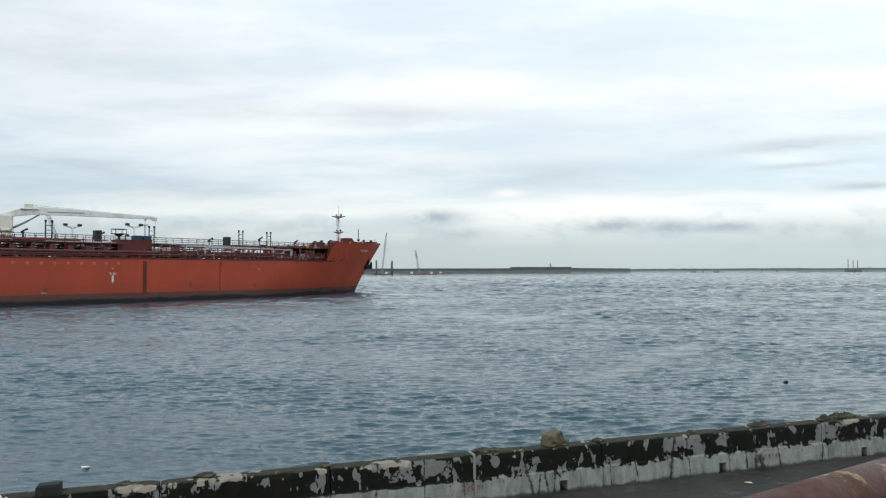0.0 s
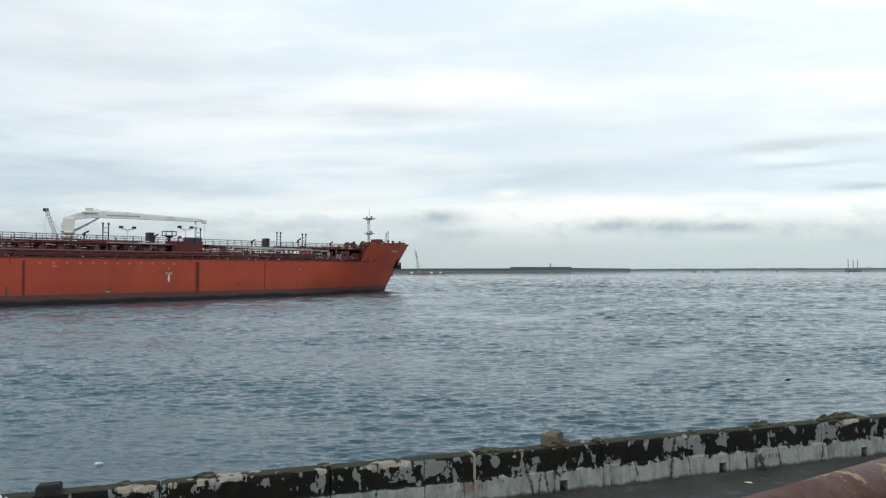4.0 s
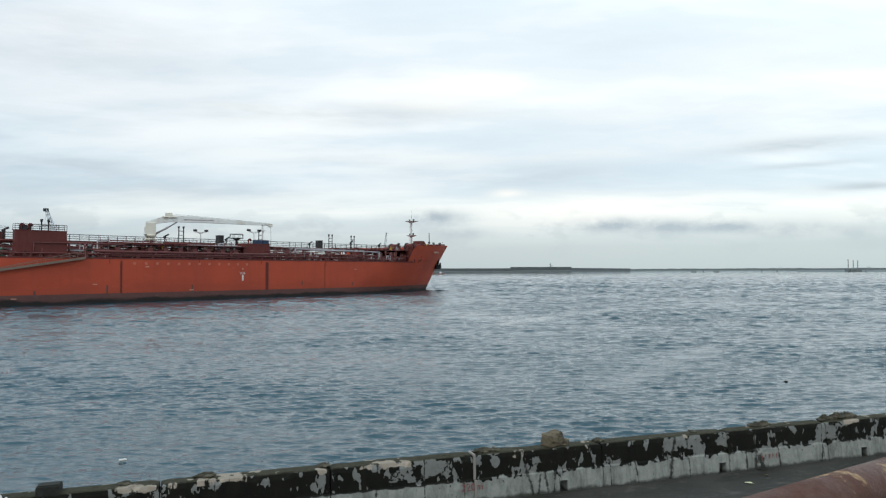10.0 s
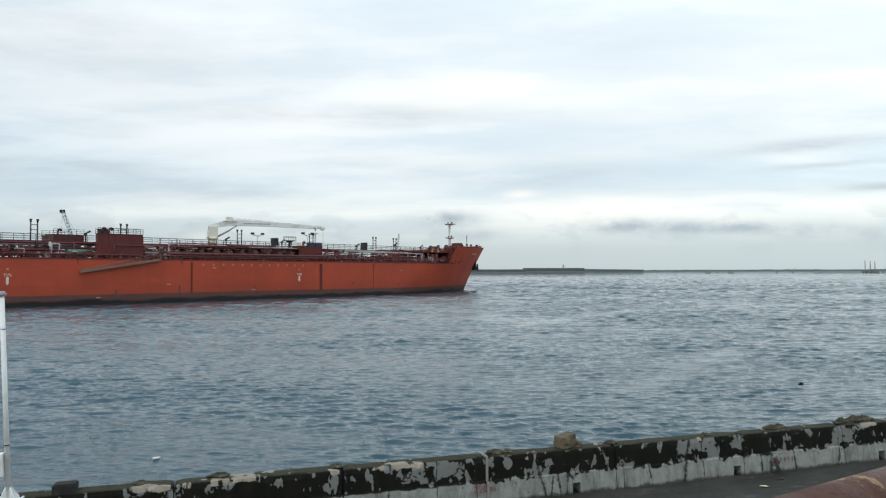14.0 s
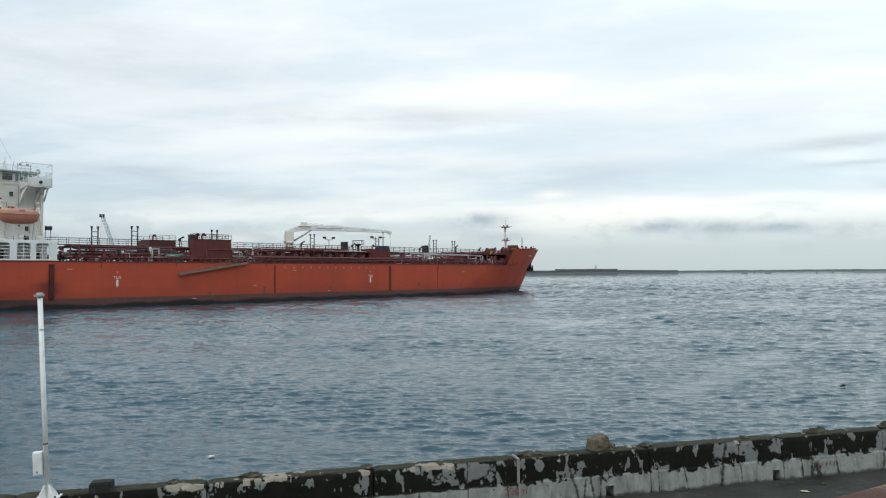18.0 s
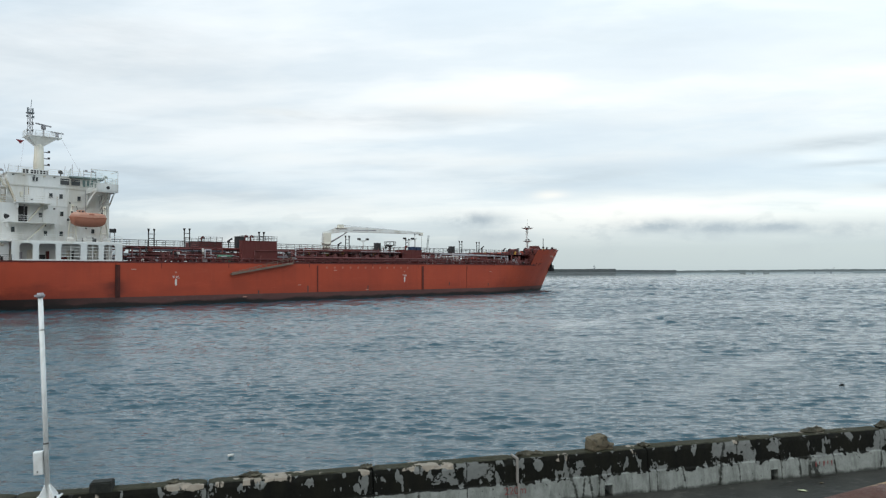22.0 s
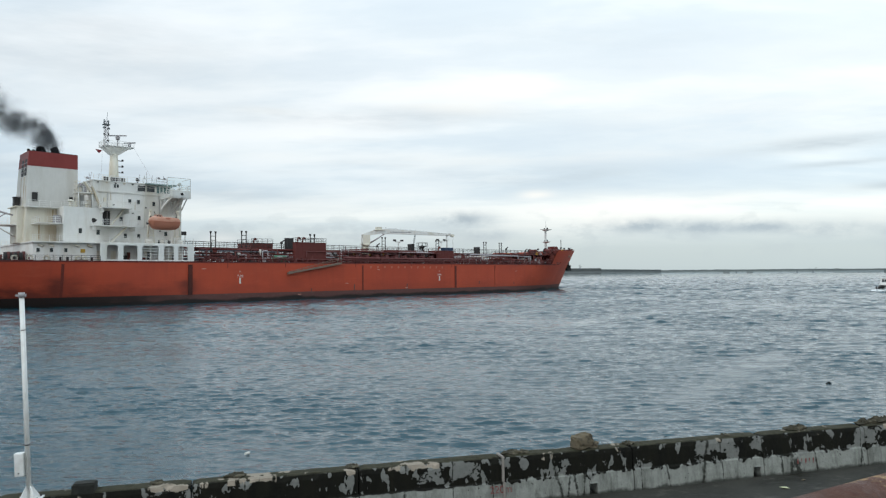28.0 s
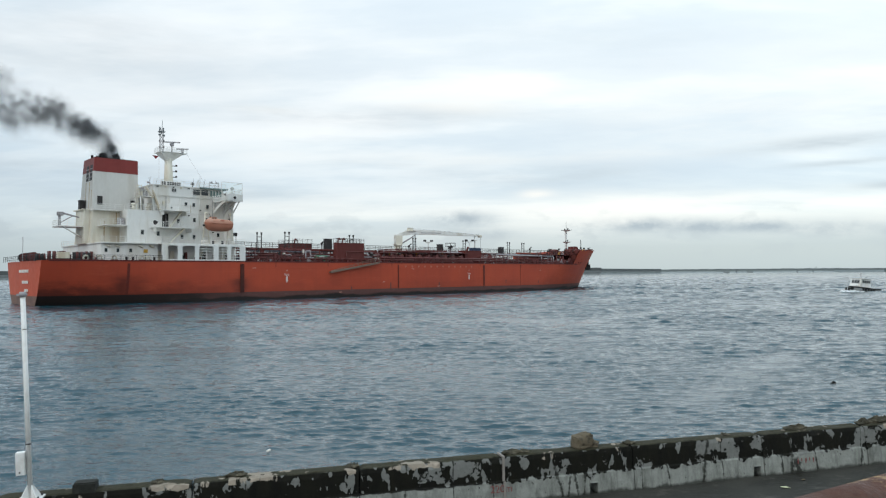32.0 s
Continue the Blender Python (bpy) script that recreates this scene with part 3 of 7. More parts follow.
    me.vertices.add(len(co))
    me.vertices.foreach_set("co", co.ravel())
    me.loops.add(quads.size)
    me.loops.foreach_set("vertex_index", quads.ravel())
    me.polygons.add(len(quads))
    me.polygons.foreach_set("loop_start", np.arange(0, quads.size, 4))
    me.polygons.foreach_set("use_smooth", np.ones(len(quads), bool))
    me.update(calc_edges=True)
    me.validate()
    me.materials.append(WATER)
    return tagged(new("water", me), "choppy grey-blue harbour water with short wind waves", "water", kind="structure")


water = make_water()

# ---------------------------------------------------------------- quay and parapet
QZ = 2.47
WALL = pose(2.31, 10.37, QZ, 0, 0, 18.34)      # x along the quay edge, y to the water
FRONT, BACK, TOP = 0.0, 0.24, 0.63
quay = solid("quay_ground", Shape().box(-60, 90, -70, -0.02, -6, 0).box(-60, 90, -0.02, 0.30, -6, -0.03), QUAY,
             "dark wet concrete quay apron behind the parapet", "quay", WALL, kind="structure")
parapet = thing("parapet_wall", "low concrete quay parapet with peeling black and white paint", "wall", WALL, kind="structure")


def parapet_block(x0, x1, seed, gaps):
    """One cast length: battered white foot with drain notches, upright upper course, worn top."""
    rnd = random.Random(seed)
    s = Shape()
    n = max(3, int((x1 - x0) / 0.09))
    xs = [x0 + (x1 - x0) * i / n for i in range(n + 1)]
    for a, b in gaps:
        xs = sorted([x for x in xs if not a - 0.02 < x < b + 0.02] + [a - 0.004, a + 0.004, b - 0.004, b + 0.004])
    n = len(xs) - 1
    prof = []
    for x in xs:
        drop = 0.012 * noise.noise(Vector((x * 2.3, seed, 0)))
        chip = max(0.0, noise.noise(Vector((x * 5.1, seed + 9.0, 2.0))) - 0.18) * 0.07
        end = 0.02 if x in (xs[0], xs[-1]) else 0.0
        wave = 0.010 * noise.noise(Vector((x * 3.0, 4.0, seed)))
        cut = any(a < x < b for a, b in gaps)
        foot = 0.16 if cut else -0.02
        top = TOP + drop - end
        prof.append([(FRONT - 0.050 + wave, foot), (FRONT - 0.040 + wave, foot + 0.02 if cut else 0.14), (FRONT - 0.022 + wave, 0.285),
                     (FRONT + 0.004 + wave, 0.305 + drop), (FRONT + 0.008 + wave, top - 0.07 - chip), (FRONT + 0.020 + chip, top - 0.012 - chip),
                     (FRONT + 0.05 + chip, top), (BACK - 0.05, top + 0.012), (BACK, top - 0.03), (BACK, -0.02 if not cut else 0.16)])
    m = len(prof[0])
    for x, p in zip(xs, prof):
        s.v += [(x, y, z) for y, z in p]
    s.add(0, [(i * m + j, (i + 1) * m + j, (i + 1) * m + (j + 1) % m, i * m + (j + 1) % m) for i in range(n) for j in range(m)])
    s.add(0, [tuple(range(m)), tuple(n * m + j for j in range(m - 1, -1, -1))])
    return s


def local(px, py):
    """Plan place in the wall's own axes."""
    v = WALL.inverted() @ Vector((px, py, QZ))
    return v.x, v.y


JOINT = local(0.43, 9.73)[0]
DRAINS = [local(1.63, 10.5)[0], local(4.41, 11.1)[0], local(7.23, 12.05)[0]]
edges = [JOINT + d for d in (-12.4, -9.3, -6.25, -4.1, -2.02, 0.0, 2.05, 4.35, 6.4, 8.6, 11.5, 14.8, 18.0, 22.0)]
for i, (a, b) in enumerate(zip(edges, edges[1:])):
    gaps = [(d - 0.065, d + 0.065) for d in DRAINS if a < d < b]
    part("cast_block", parapet_block(a + 0.008, b - 0.008, i + 1.0, gaps), PARAPET, parapet)
part("joint_strip", Shape().box(JOINT - 0.016, JOINT + 0.016, -0.026, 0.0, 0.30, TOP + 0.008).box(JOINT - 0.014, JOINT + 0.018, -0.062, -0.04, 0.0, 0.30)
     .box(JOINT - 0.016, JOINT + 0.016, 0.0, BACK - 0.03, TOP - 0.01, TOP + 0.014), paint("pale_joint_filler", (0.26, 0.235, 0.21), 0.85, scale=6), parapet, "pale filler strip over the expansion joint")
REDP = paint("faded_red_marking", (0.20, 0.055, 0.05), 0.9, worn=(0.24, 0.2, 0.19), amount=1.0, scale=30)
tx = bpy.data.curves.new("painted_distance", "FONT")
tx.body, tx.size, tx.extrude, tx.align_x = "220m", 0.145, 0.001, "CENTER"
tmp = bpy.data.objects.new("painted_distance", tx)
scene.collection.objects.link(tmp)
tm = bpy.data.meshes.new_from_object(tmp)
bpy.data.objects.remove(tmp)
tm.materials.clear()
tm.materials.append(REDP)
part("painted_distance", tm, REDP, parapet, "faded red hand-painted distance mark", pose(JOINT - 0.05, -0.058, 0.16, 86, 0, 0))
for k, w in enumerate((0.05, 0.03, 0.06, 0.04, 0.05)):
    x = local(5.15, 11.3)[0] + 0.075 * k
    part("paint_dash", Shape().box(x, x + w * 0.4, -0.050, -0.046, 0.14 + 0.03 * (k % 2), 0.22), REDP, parapet, "faded red smeared marking")


def rock(name, c, r, seed, label, rough=0.55, group=""):
    s = Shape().blob((0, 0, 0), r, seed, rough, 8, 12)
    s.smooth = [False] * len(s.smooth)
    return solid(name, s, STONE, label, "stone", WALL @ pose(c[0], c[1], c[2], 0, 0, seed * 40), group)


def on_wall(px, py, dy=0.0):
    return local(px, py)[0]


WEED = paint("dark_weedy_rubble", (0.045, 0.041, 0.028), 0.95, worn=(0.15, 0.13, 0.09), amount=0.7, scale=9.0, relief=0.5)
LUMPS = "broken stones on the parapet"
x = on_wall(1.62, 10.25)
lump = Shape().blob((0, 0, 0), (1, 1, 1), 3, 0.12, 16, 26)
knob = []
for q in lump.v:
    q = Vector(q)
    q = Vector([math.copysign(abs(c) ** 0.45, c) for c in q.normalized()])
    q = Vector((q.x * 0.155, q.y * 0.11, q.z * 0.105))
    knob.append(tuple(q * (1 + 0.16 * noise.noise(q * 14) + 0.14 * noise.noise(q * 42))))
lump.v = knob
lump.smooth = [False] * len(lump.smooth)
solid("concrete_lump", lump, STONE, "squarish lump of broken brown concrete on the parapet", "stone", WALL @ pose(x, 0.13, TOP + 0.10, 0, -8, 12), LUMPS)
rock("concrete_lump", (x + 0.17, 0.15, TOP + 0.04), (0.09, 0.08, 0.07), 8, "small grey broken stone on the parapet", 0.5, LUMPS)
for px, py, w, h, sd in ((0.55, 9.95, 0.16, 0.045, 5), (0.75, 9.95, 0.08, 0.03, 6), (2.35, 10.5, 0.10, 0.035, 7), (5.25, 11.5, 0.22, 0.07, 9), (6.6, 12.0, 0.22, 0.08, 11),
                         (6.95, 12.1, 0.28, 0.11, 12), (-3.02, 8.75, 0.13, 0.05, 13), (-1.6, 9.2, 0.10, 0.03, 14), (-3.9, 8.45, 0.08, 0.03, 15), (4.0, 11.0, 0.07, 0.025, 16)):
    s = Shape().blob((0, 0, h * 0.3), (w, 0.08, h * 0.75), sd, 0.45, 9, 22)
    s.v = [(q[0], q[1], max(-0.01, q[2] * 0.75 * (1 + 0.9 * noise.noise(Vector(q) * 45 + Vector((sd, 0, 0)))) + 0.02 * noise.noise(Vector(q) * 90))) for q in s.v]
    s.smooth = [False] * len(s.smooth)
    solid("rubble_clump", s, WEED, "crumbled dark rubble and dry weed on the parapet top", "rubble", WALL @ pose(on_wall(px, py), 0.15, TOP + 0.006), LUMPS)
bx = on_wall(-4.82, 8.35) + 0.10
stub = Shape().box(bx - 0.12, bx + 0.13, 0.02, 0.20, TOP - 0.02, TOP + 0.09).box(bx - 0.105, bx + 0.12, 0.04, 0.18, TOP + 0.09, TOP + 0.105)
solid("concrete_stub", stub, paint("mossy_black_concrete", (0.018, 0.019, 0.016), 0.95, worn=(0.06, 0.06, 0.05), scale=12), "squat dark mossy concrete block on the parapet", "block", WALL)

# white post on the parapet
def make_post():
    o = thing("white_post", "slender white-painted steel post bolted on the parapet", "post", pose(-5.085, 7.80, QZ + TOP + 0.005, 0, -2.7, 18.34))
    part("shaft", Shape().tube((0, 0, 0.0), (0, 0, 2.36), 0.027, n=16), POLE, o)
    fl = Shape()
    for a in range(4):
        c, s = math.cos(a * math.pi / 2 + 0.78), math.sin(a * math.pi / 2 + 0.78)
        n = len(fl.v)
        px, py = -s * 0.006, c * 0.006
        fl.v += [(c * 0.03 + px * e, s * 0.03 + py * e, 0.17) for e in (-1, 1)] + [(c * 0.13 + px * e, s * 0.13 + py * e, 0.012) for e in (-1, 1)] + [(c * 0.02 + px * e, s * 0.02 + py * e, 0.012) for e in (-1, 1)]
        fl.add(n, [(0, 2, 4), (1, 5, 3), (0, 1, 3, 2), (2, 3, 5, 4)])
    part("gusset", fl, POLE, o)
    part("base_plate", Shape().box(-0.13, 0.13, -0.11, 0.11, 0.0, 0.014), POLE, o, "square base plate")
    for sx in (-0.1, 0.1):
        for sy in (-0.08, 0.08):
            part("bolt", Shape().tube((sx, sy, 0.01), (sx, sy, 0.04), 0.012, n=6), DARK, o)
    part("cap", Shape().tube((0, 0, 2.33), (0, 0, 2.39), 0.038, 0.034, 12).box(-0.06, 0.045, -0.016, 0.016, 2.345, 2.37), GREYPIPE, o, "grey clamp fitting at the top")
    part("clamp_band", Shape().tube((0, 0, 0.63), (0, 0, 0.645), 0.030, n=14), DARK, o)
    bx = part("switch_box", Shape().box(-0.126, -0.030, -0.05, 0.03, 0.295, 0.555), POLE, o, "small white switch box")
    part("box_lid", Shape().box(-0.121, -0.035, -0.058, -0.05, 0.305, 0.545), POLE, bx)
    part("lock", Shape().box(-0.09, -0.075, -0.065, -0.058, 0.325, 0.34), DARK, bx)
    for z in (1.95,):
        part("chip_patch", Shape().tube((0.001, 0, z), (0.001, 0, z + 0.012), 0.0278, n=12), paint("bare_rust_spot", (0.16, 0.13, 0.11), 0.8), o, "chipped paint ring")
    return o


make_post()


def make_pipe():
    """Rust-eaten pipe rail close to the camera, on upright legs."""
    a, b = Vector((0.2, 2.42, 4.505)), Vector((4.2, 4.90, 4.505))
    o = thing("rusty_pipe_rail", "thick rusty red-brown pipe rail with cream paint remains", "pipe", pose(a.x, a.y, QZ))
    w = b - a
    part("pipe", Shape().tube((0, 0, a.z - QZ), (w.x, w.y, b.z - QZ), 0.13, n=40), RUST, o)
    for k in (0.06, 0.95):
        part("leg", Shape().tube((w.x * k, w.y * k, 0), (w.x * k, w.y * k, a.z - QZ - 0.05), 0.05, n=14), RUST, o)
    for k in (0.70, 0.715):
        p = w * k
        q = w.normalized() * 0.02
        part("weld_collar", Shape().tube((p.x, p.y, a.z - QZ), (p.x + q.x, p.y + q.y, a.z - QZ), 0.134, n=40), RUST, o)
    return o


make_pipe()
lit = Shape().blob((0, 0, 0.012), (0.062, 0.017, 0.012), 4, 0.6)
solid("litter", lit, paint("yellowed_plastic", (0.52, 0.54, 0.34), 0.5, scale=20), "crumpled pale plastic scrap on the wet quay", "litter", pose(4.60, 10.46, QZ + 0.003, 0, 0, -25))
solid("litter", Shape().blob((0, 0, 0.01), (0.035, 0.018, 0.010), 6, 0.5), STONE, "small faded scrap on the wet quay", "litter", pose(5.05, 10.85, QZ + 0.003, 0, 0, 10))

# ---------------------------------------------------------------- the far side of the harbour
def polar(az, d, z=0.0):
    return Vector((d * math.sin(radians(az)), d * math.cos(radians(az)), z))


def far_bank(name, a0, d0, a1, d1, top, toe, mat, label, seed, rubble=6.0):
    """A long breakwater: rubble slope with an uneven crest and a crown wall."""
    s = Shape()
    n = 90
    for i in range(n + 1):
        k = i / n
        p = polar(a0 + (a1 - a0) * k, d0 + (d1 - d0) * k)
        back = p.normalized()
        up = top + rubble * 0.12 * noise.noise(Vector((k * 40, seed, 0))) + rubble * 0.06 * noise.noise(Vector((k * 160, seed, 3)))
        for off, z in ((0, -1.0), (toe * 0.5, top * 0.42), (toe, top * 0.55), (toe + 0.3, up), (toe + 14, up), (toe + 40, -1.0)):
            q = p + back * off
            s.v.append((q.x, q.y, z))
    s.add(0, [(i * 6 + j, (i + 1) * 6 + j, (i + 1) * 6 + j + 1, i * 6 + j + 1) for i in range(n) for j in range(5)])
    return solid(name, s, mat, label, "breakwater", kind="structure")


far_bank("breakwater", -60, 1500, 5.75, 2150, 18.5, 18, FARROCK, "long dark rubble breakwater across the harbour", 1.0)
far_bank("breakwater_crown", 5.6, 2160, 10.6, 2260, 22.5, 14, FARROCK, "raised length of dark breakwater wall", 2.0, 2.0)
far_bank("breakwater_head", 10.5, 2270, 15.25, 2900, 19.5, 16, FARWALL, "grey breakwater head with a level crown", 3.0, 2.0)
for a0, d0, a1, d1, mat, label in ((-60, 1486, 5.75, 2136, FARTOE, "dark wet armour stones along the foot of the breakwater"), (5.6, 2146, 10.6, 2246, FARTOE, "dark wet armour stones along the foot of the breakwater"),
                                   (10.5, 2256, 15.25, 2886, FARPALE, "pale armour stones along the foot of the breakwater")):
    far_bank("breakwater_toe", a0, d0, a1, d1, 6.5, 6, mat, label, a0 + 70.0, 9.0)
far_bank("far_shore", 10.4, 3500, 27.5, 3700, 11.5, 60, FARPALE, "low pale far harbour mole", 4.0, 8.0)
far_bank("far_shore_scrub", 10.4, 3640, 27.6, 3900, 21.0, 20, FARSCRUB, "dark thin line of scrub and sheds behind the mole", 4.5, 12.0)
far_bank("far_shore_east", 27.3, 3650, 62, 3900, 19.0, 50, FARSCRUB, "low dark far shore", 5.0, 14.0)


def lattice(s, p, q, w, n, r):
    """A square lattice boom from p to q."""
    p, q = Vector(p), Vector(q)
    d = (q - p).normalized()
    a = d.orthogonal().normalized() * w
    b = d.cross(a).normalized() * w
    cs = (a + b, a - b, -a - b, -a + b)
    for i in range(n):
        u, v = p + (q - p) * (i / n), p + (q - p) * ((i + 1) / n)
        for k in range(4):
            s.tube(u + cs[k], v + cs[k], r, n=4)
            s.tube(u + cs[k], v + cs[(k + 1) % 4], r * 0.7, n=4)


def barge_crane(az, d, tip_az, tip_z, base_z, mat, label, w=1.4, head=False):
    at = polar(az, d)
    o = thing("crane_barge", label, "crane", pose(at.x, at.y, 0, 0, 0, -az), group="construction cranes far off")
    tip = polar(tip_az, d) - at
    dx = tip.length * (1 if tip_az > az else -1)
    part("pontoon", Shape().frustum([(-22, -9, -1), (22, -9, -1), (22, 9, -1), (-22, 9, -1)], [(-25, -10, 3.5), (25, -10, 3.5), (25, 10, 3.5), (-25, 10, 3.5)]), FARRED, o, "dull red pontoon")
    part("cab", Shape().box(-5, 5, -4, 4, 3.5, 10).box(-3, 3, -3, 3, 10, 13), FARSTEEL, o)
    s = Shape()
    lattice(s, (0, 0, base_z), (dx, 0, tip_z), w, 18, 0.35)
    part("boom", s, mat, o)
    s = Shape()
    for k in (0.62, 1.0):
        s.tube((dx * k, 0, base_z + (tip_z - base_z) * k), (dx * k + (1.5 if dx > 0 else -1.5), 0, base_z + (tip_z - base_z) * max(k - 0.55, 0.05)), 0.15, n=4)
    s.tube((-10 if dx > 0 else 10, 0, 12), (dx * 0.98, 0, base_z + (tip_z - base_z) * 0.98), 0.14, n=4)
    part("stay_cable", s, mat, o)
    if head:
        part("boom_head", Shape().box(dx - 2.2, dx + 1.8, -1.2, 1.2, tip_z - 1.4, tip_z + 1.0), DARK, o)
    return o


barge_crane(-5.09, 1800, -4.71, 111, 8, FARSTEEL, "tall grey lattice crane on a work barge")
barge_crane(-1.99, 1850, -2.31, 66, 8, FARRED, "reddish lattice crane on a work barge")
# last crane: grey lightened so its colour carries the haze
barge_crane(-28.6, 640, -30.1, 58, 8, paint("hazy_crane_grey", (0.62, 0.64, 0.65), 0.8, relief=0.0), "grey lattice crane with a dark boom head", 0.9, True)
PILES = "far piles and masts"
for az, h in ((-5.55, 38), (-4.25, 37), (-4.30, 30)):
    p = polar(az, 1790)
    solid("mooring_pile", Shape().tube((0, 0, -2), (0, 0, h), 2.2, n=8), FARROCK, "dark upright spud pile far off", "pile", pose(p.x, p.y, 0), PILES)


def work_boat(az, d, seed):
    rnd = random.Random(seed)
    p = polar(az, d)
    o = thing("work_boat", "small red and white work boat by the breakwater", "boat", pose(p.x, p.y, 0, 0, 0, -az), group="far work boats")
    part("hull", Shape().frustum([(-9, -3, -0.5), (9, -3, -0.5), (9, 3, -0.5), (-9, 3, -0.5)], [(-11, -3.5, 3), (13, -3.5, 4), (13, 3.5, 4), (-11, 3.5, 3)]), FARRED, o)
    part("wheelhouse", Shape().box(-4, 3, -2.5, 2.5, 3, 8), WHITE, o)
    part("mast", Shape().tube((0, 0, 8), (0, 0, 17), 0.3, n=5), FARSTEEL, o)
    return o


for az, d in ((-0.95, 1800), (-2.6, 1780), (-4.7, 1760), (-0.2, 1900)):
    work_boat(az, d, az)
# chimneys and port gear on the far right shore
for az, h in ((30.55, 57), (30.86, 52), (31.14, 52)):
    p = polar(az, 3620)
    o = thing("chimney", "tall thin hazy chimney banded red and white", "chimney", pose(p.x, p.y, 0), group="far chimneys")
    part("stack", Shape().tube((0, 0, -2), (0, 0, h), 2.0, 1.5, 10), FARPALE, o)
    for q in (0.52, 0.74, 0.93):
        part("red_band", Shape().tube((0, 0, h * q), (0, 0, h * (q + 0.1)), 2.05 - 0.5 * q, 2.0 - 0.5 * q, 10), FARRED, o)
    part("base_house", Shape().box(-12, 10, -6, 6, -2, 15).box(-4, 16, -5, 5, -2, 11), FARSCRUB, o)
rf = random.Random(5)
for k in range(16):
    az = 24.5 + 7.5 * rf.random() if k > 4 else 20 + 1.8 * rf.random()
    p = polar(az, 3560)
    h = rf.uniform(12, 28) if k > 4 else rf.uniform(13, 18)
    kind = rf.random()
    if kind < 0.5:
        solid("port_mast", Shape().tube((0, 0, -2), (0, 0, h), 0.8, n=5), FARSTEEL, "thin far harbour mast", "mast", pose(p.x, p.y, 0), PILES)
    elif kind < 0.75:
        s = Shape()
        s.tube((-6, 0, 10), (9, 0, h), 1.0, n=5).box(-9, -3, -3, 3, -2, 14)
        solid("shore_crane", s, FARSTEEL, "small grey crane on the far shore", "crane", pose(p.x, p.y, 0, 0, 0, -az), "far shore cranes")
    elif kind > 0.9:
        h = 13
        s = Shape().box(-14, 14, -5, 5, -2, h * 0.75).prism([(-15, h * 0.75), (15, h * 0.75), (0, h * 0.9)], -5.5, 5.5)
        solid("far_shed", s, FARPALE, "low pale harbour shed on the far shore", "shed", pose(p.x, p.y, 0, 0, 0, -az), "far sheds")
p = polar(8.9, 2200)
solid("signal_mast", Shape().tube((0, 0, 20), (0, 0, 34), 0.9, n=5).tube((-4, 0, 30), (5, 0, 27), 0.7, n=5).box(-2, 2, -2, 2, 19, 25), FARSTEEL, "small signal mast on the breakwater crown", "mast", pose(p.x, p.y, 0), PILES)
# ---------------------------------------------------------------- the tanker: x forward from the stern, y to port, z up from the water
HALF, DECKZ, BOOTZ = 15.5, 8.0, 1.74
tanker = thing("oil_tanker", "orange-red product tanker with white superstructure under way", "ship")


def clamp(v, a, b):
    return max(a, min(b, v))


def stem(z):
    return 173.3 + 10.0 * (max(z, 0.0) / 13.5) ** 1.1


def breadth(x, z):
    """Half breadth of the hull at x and height z."""
    t = z / 8.0
    x0, p = 130 + 8 * clamp(t, 0, 1.6), 1.5 + 0.32 * clamp(t, 0, 1.6)
    b = HALF
    if x > x0:
        b = HALF * (1 - clamp((x - x0) / (stem(z) - x0), 0, 1) ** p)
    xe = 36 - 13 * clamp(t, 0, 1)
    if x < xe:
        low = 8.0 + 4.9 * clamp(t, 0, 1) ** 0.55
        b = min(b, HALF - (HALF - low) * ((xe - x) / xe) ** 2.0)
    return b


def stations(z, first=0.9):
    run = [first + (130 - first) * i / 44 for i in range(44)] if first < 130 else []
    start = max(first, 130.0)
    return run + [start + (stem(z) - start) * (1 - (1 - i / 36) ** 1.3) for i in range(37)]


def shell(levels, first=0.9):
    s = Shape()
    for side in (-1, 1):
        n = len(s.v)
        cols = [stations(z, first) for z in levels]
        m = len(cols[0])
        for c, z in zip(cols, levels):
            s.v += [(x, side * breadth(x, z), z) for x in c]
        s.add(n, [(i * m + j, i * m + j + 1, (i + 1) * m + j + 1, (i + 1) * m + j) for i in range(len(levels) - 1) for j in range(m - 1)], True)
    return s


def transom(levels, x=0.9):
    s = Shape()
    for z in levels:
        b = breadth(x, z)
        s.v += [(x - 0.35 * (1 - (k / 4) ** 2), b * k / 4, z) for k in range(-4, 5)]
    s.add(0, [(i * 9 + j, i * 9 + j + 1, (i + 1) * 9 + j + 1, (i + 1) * 9 + j) for i in range(len(levels) - 1) for j in range(8)], True)
    return s


UPPER = [BOOTZ, 2.6, 3.6, 4.6, 5.6, 6.6, 7.4, DECKZ]
LOWER = [-2.0, -0.6, 0.4, 1.1, BOOTZ]
part("hull", shell(UPPER), HULL, tanker, "orange-red hull side with rub marks")
# lighter than the hull paint: the light on the transom is in its colour
part("transom", transom(UPPER), paint("lit_transom_paint", (0.52, 0.098, 0.05), 0.6, worn=(0.42, 0.075, 0.04), amount=0.5, scale=0.4, streak=True), tanker, "orange-red transom with the light on it painted in")
part("boot_topping", shell(LOWER), BOOT, tanker, "dark maroon boot topping")
# paler than the boot topping, to paint in light on the transom's foot
part("transom_foot", transom(LOWER), paint("lit_transom_foot", (0.21, 0.125, 0.10), 0.7, worn=(0.10, 0.06, 0.05), amount=0.6, scale=0.5), tanker, "brown-grey transom foot, painted pale as if lit")
s = Shape()
xs = stations(DECKZ)
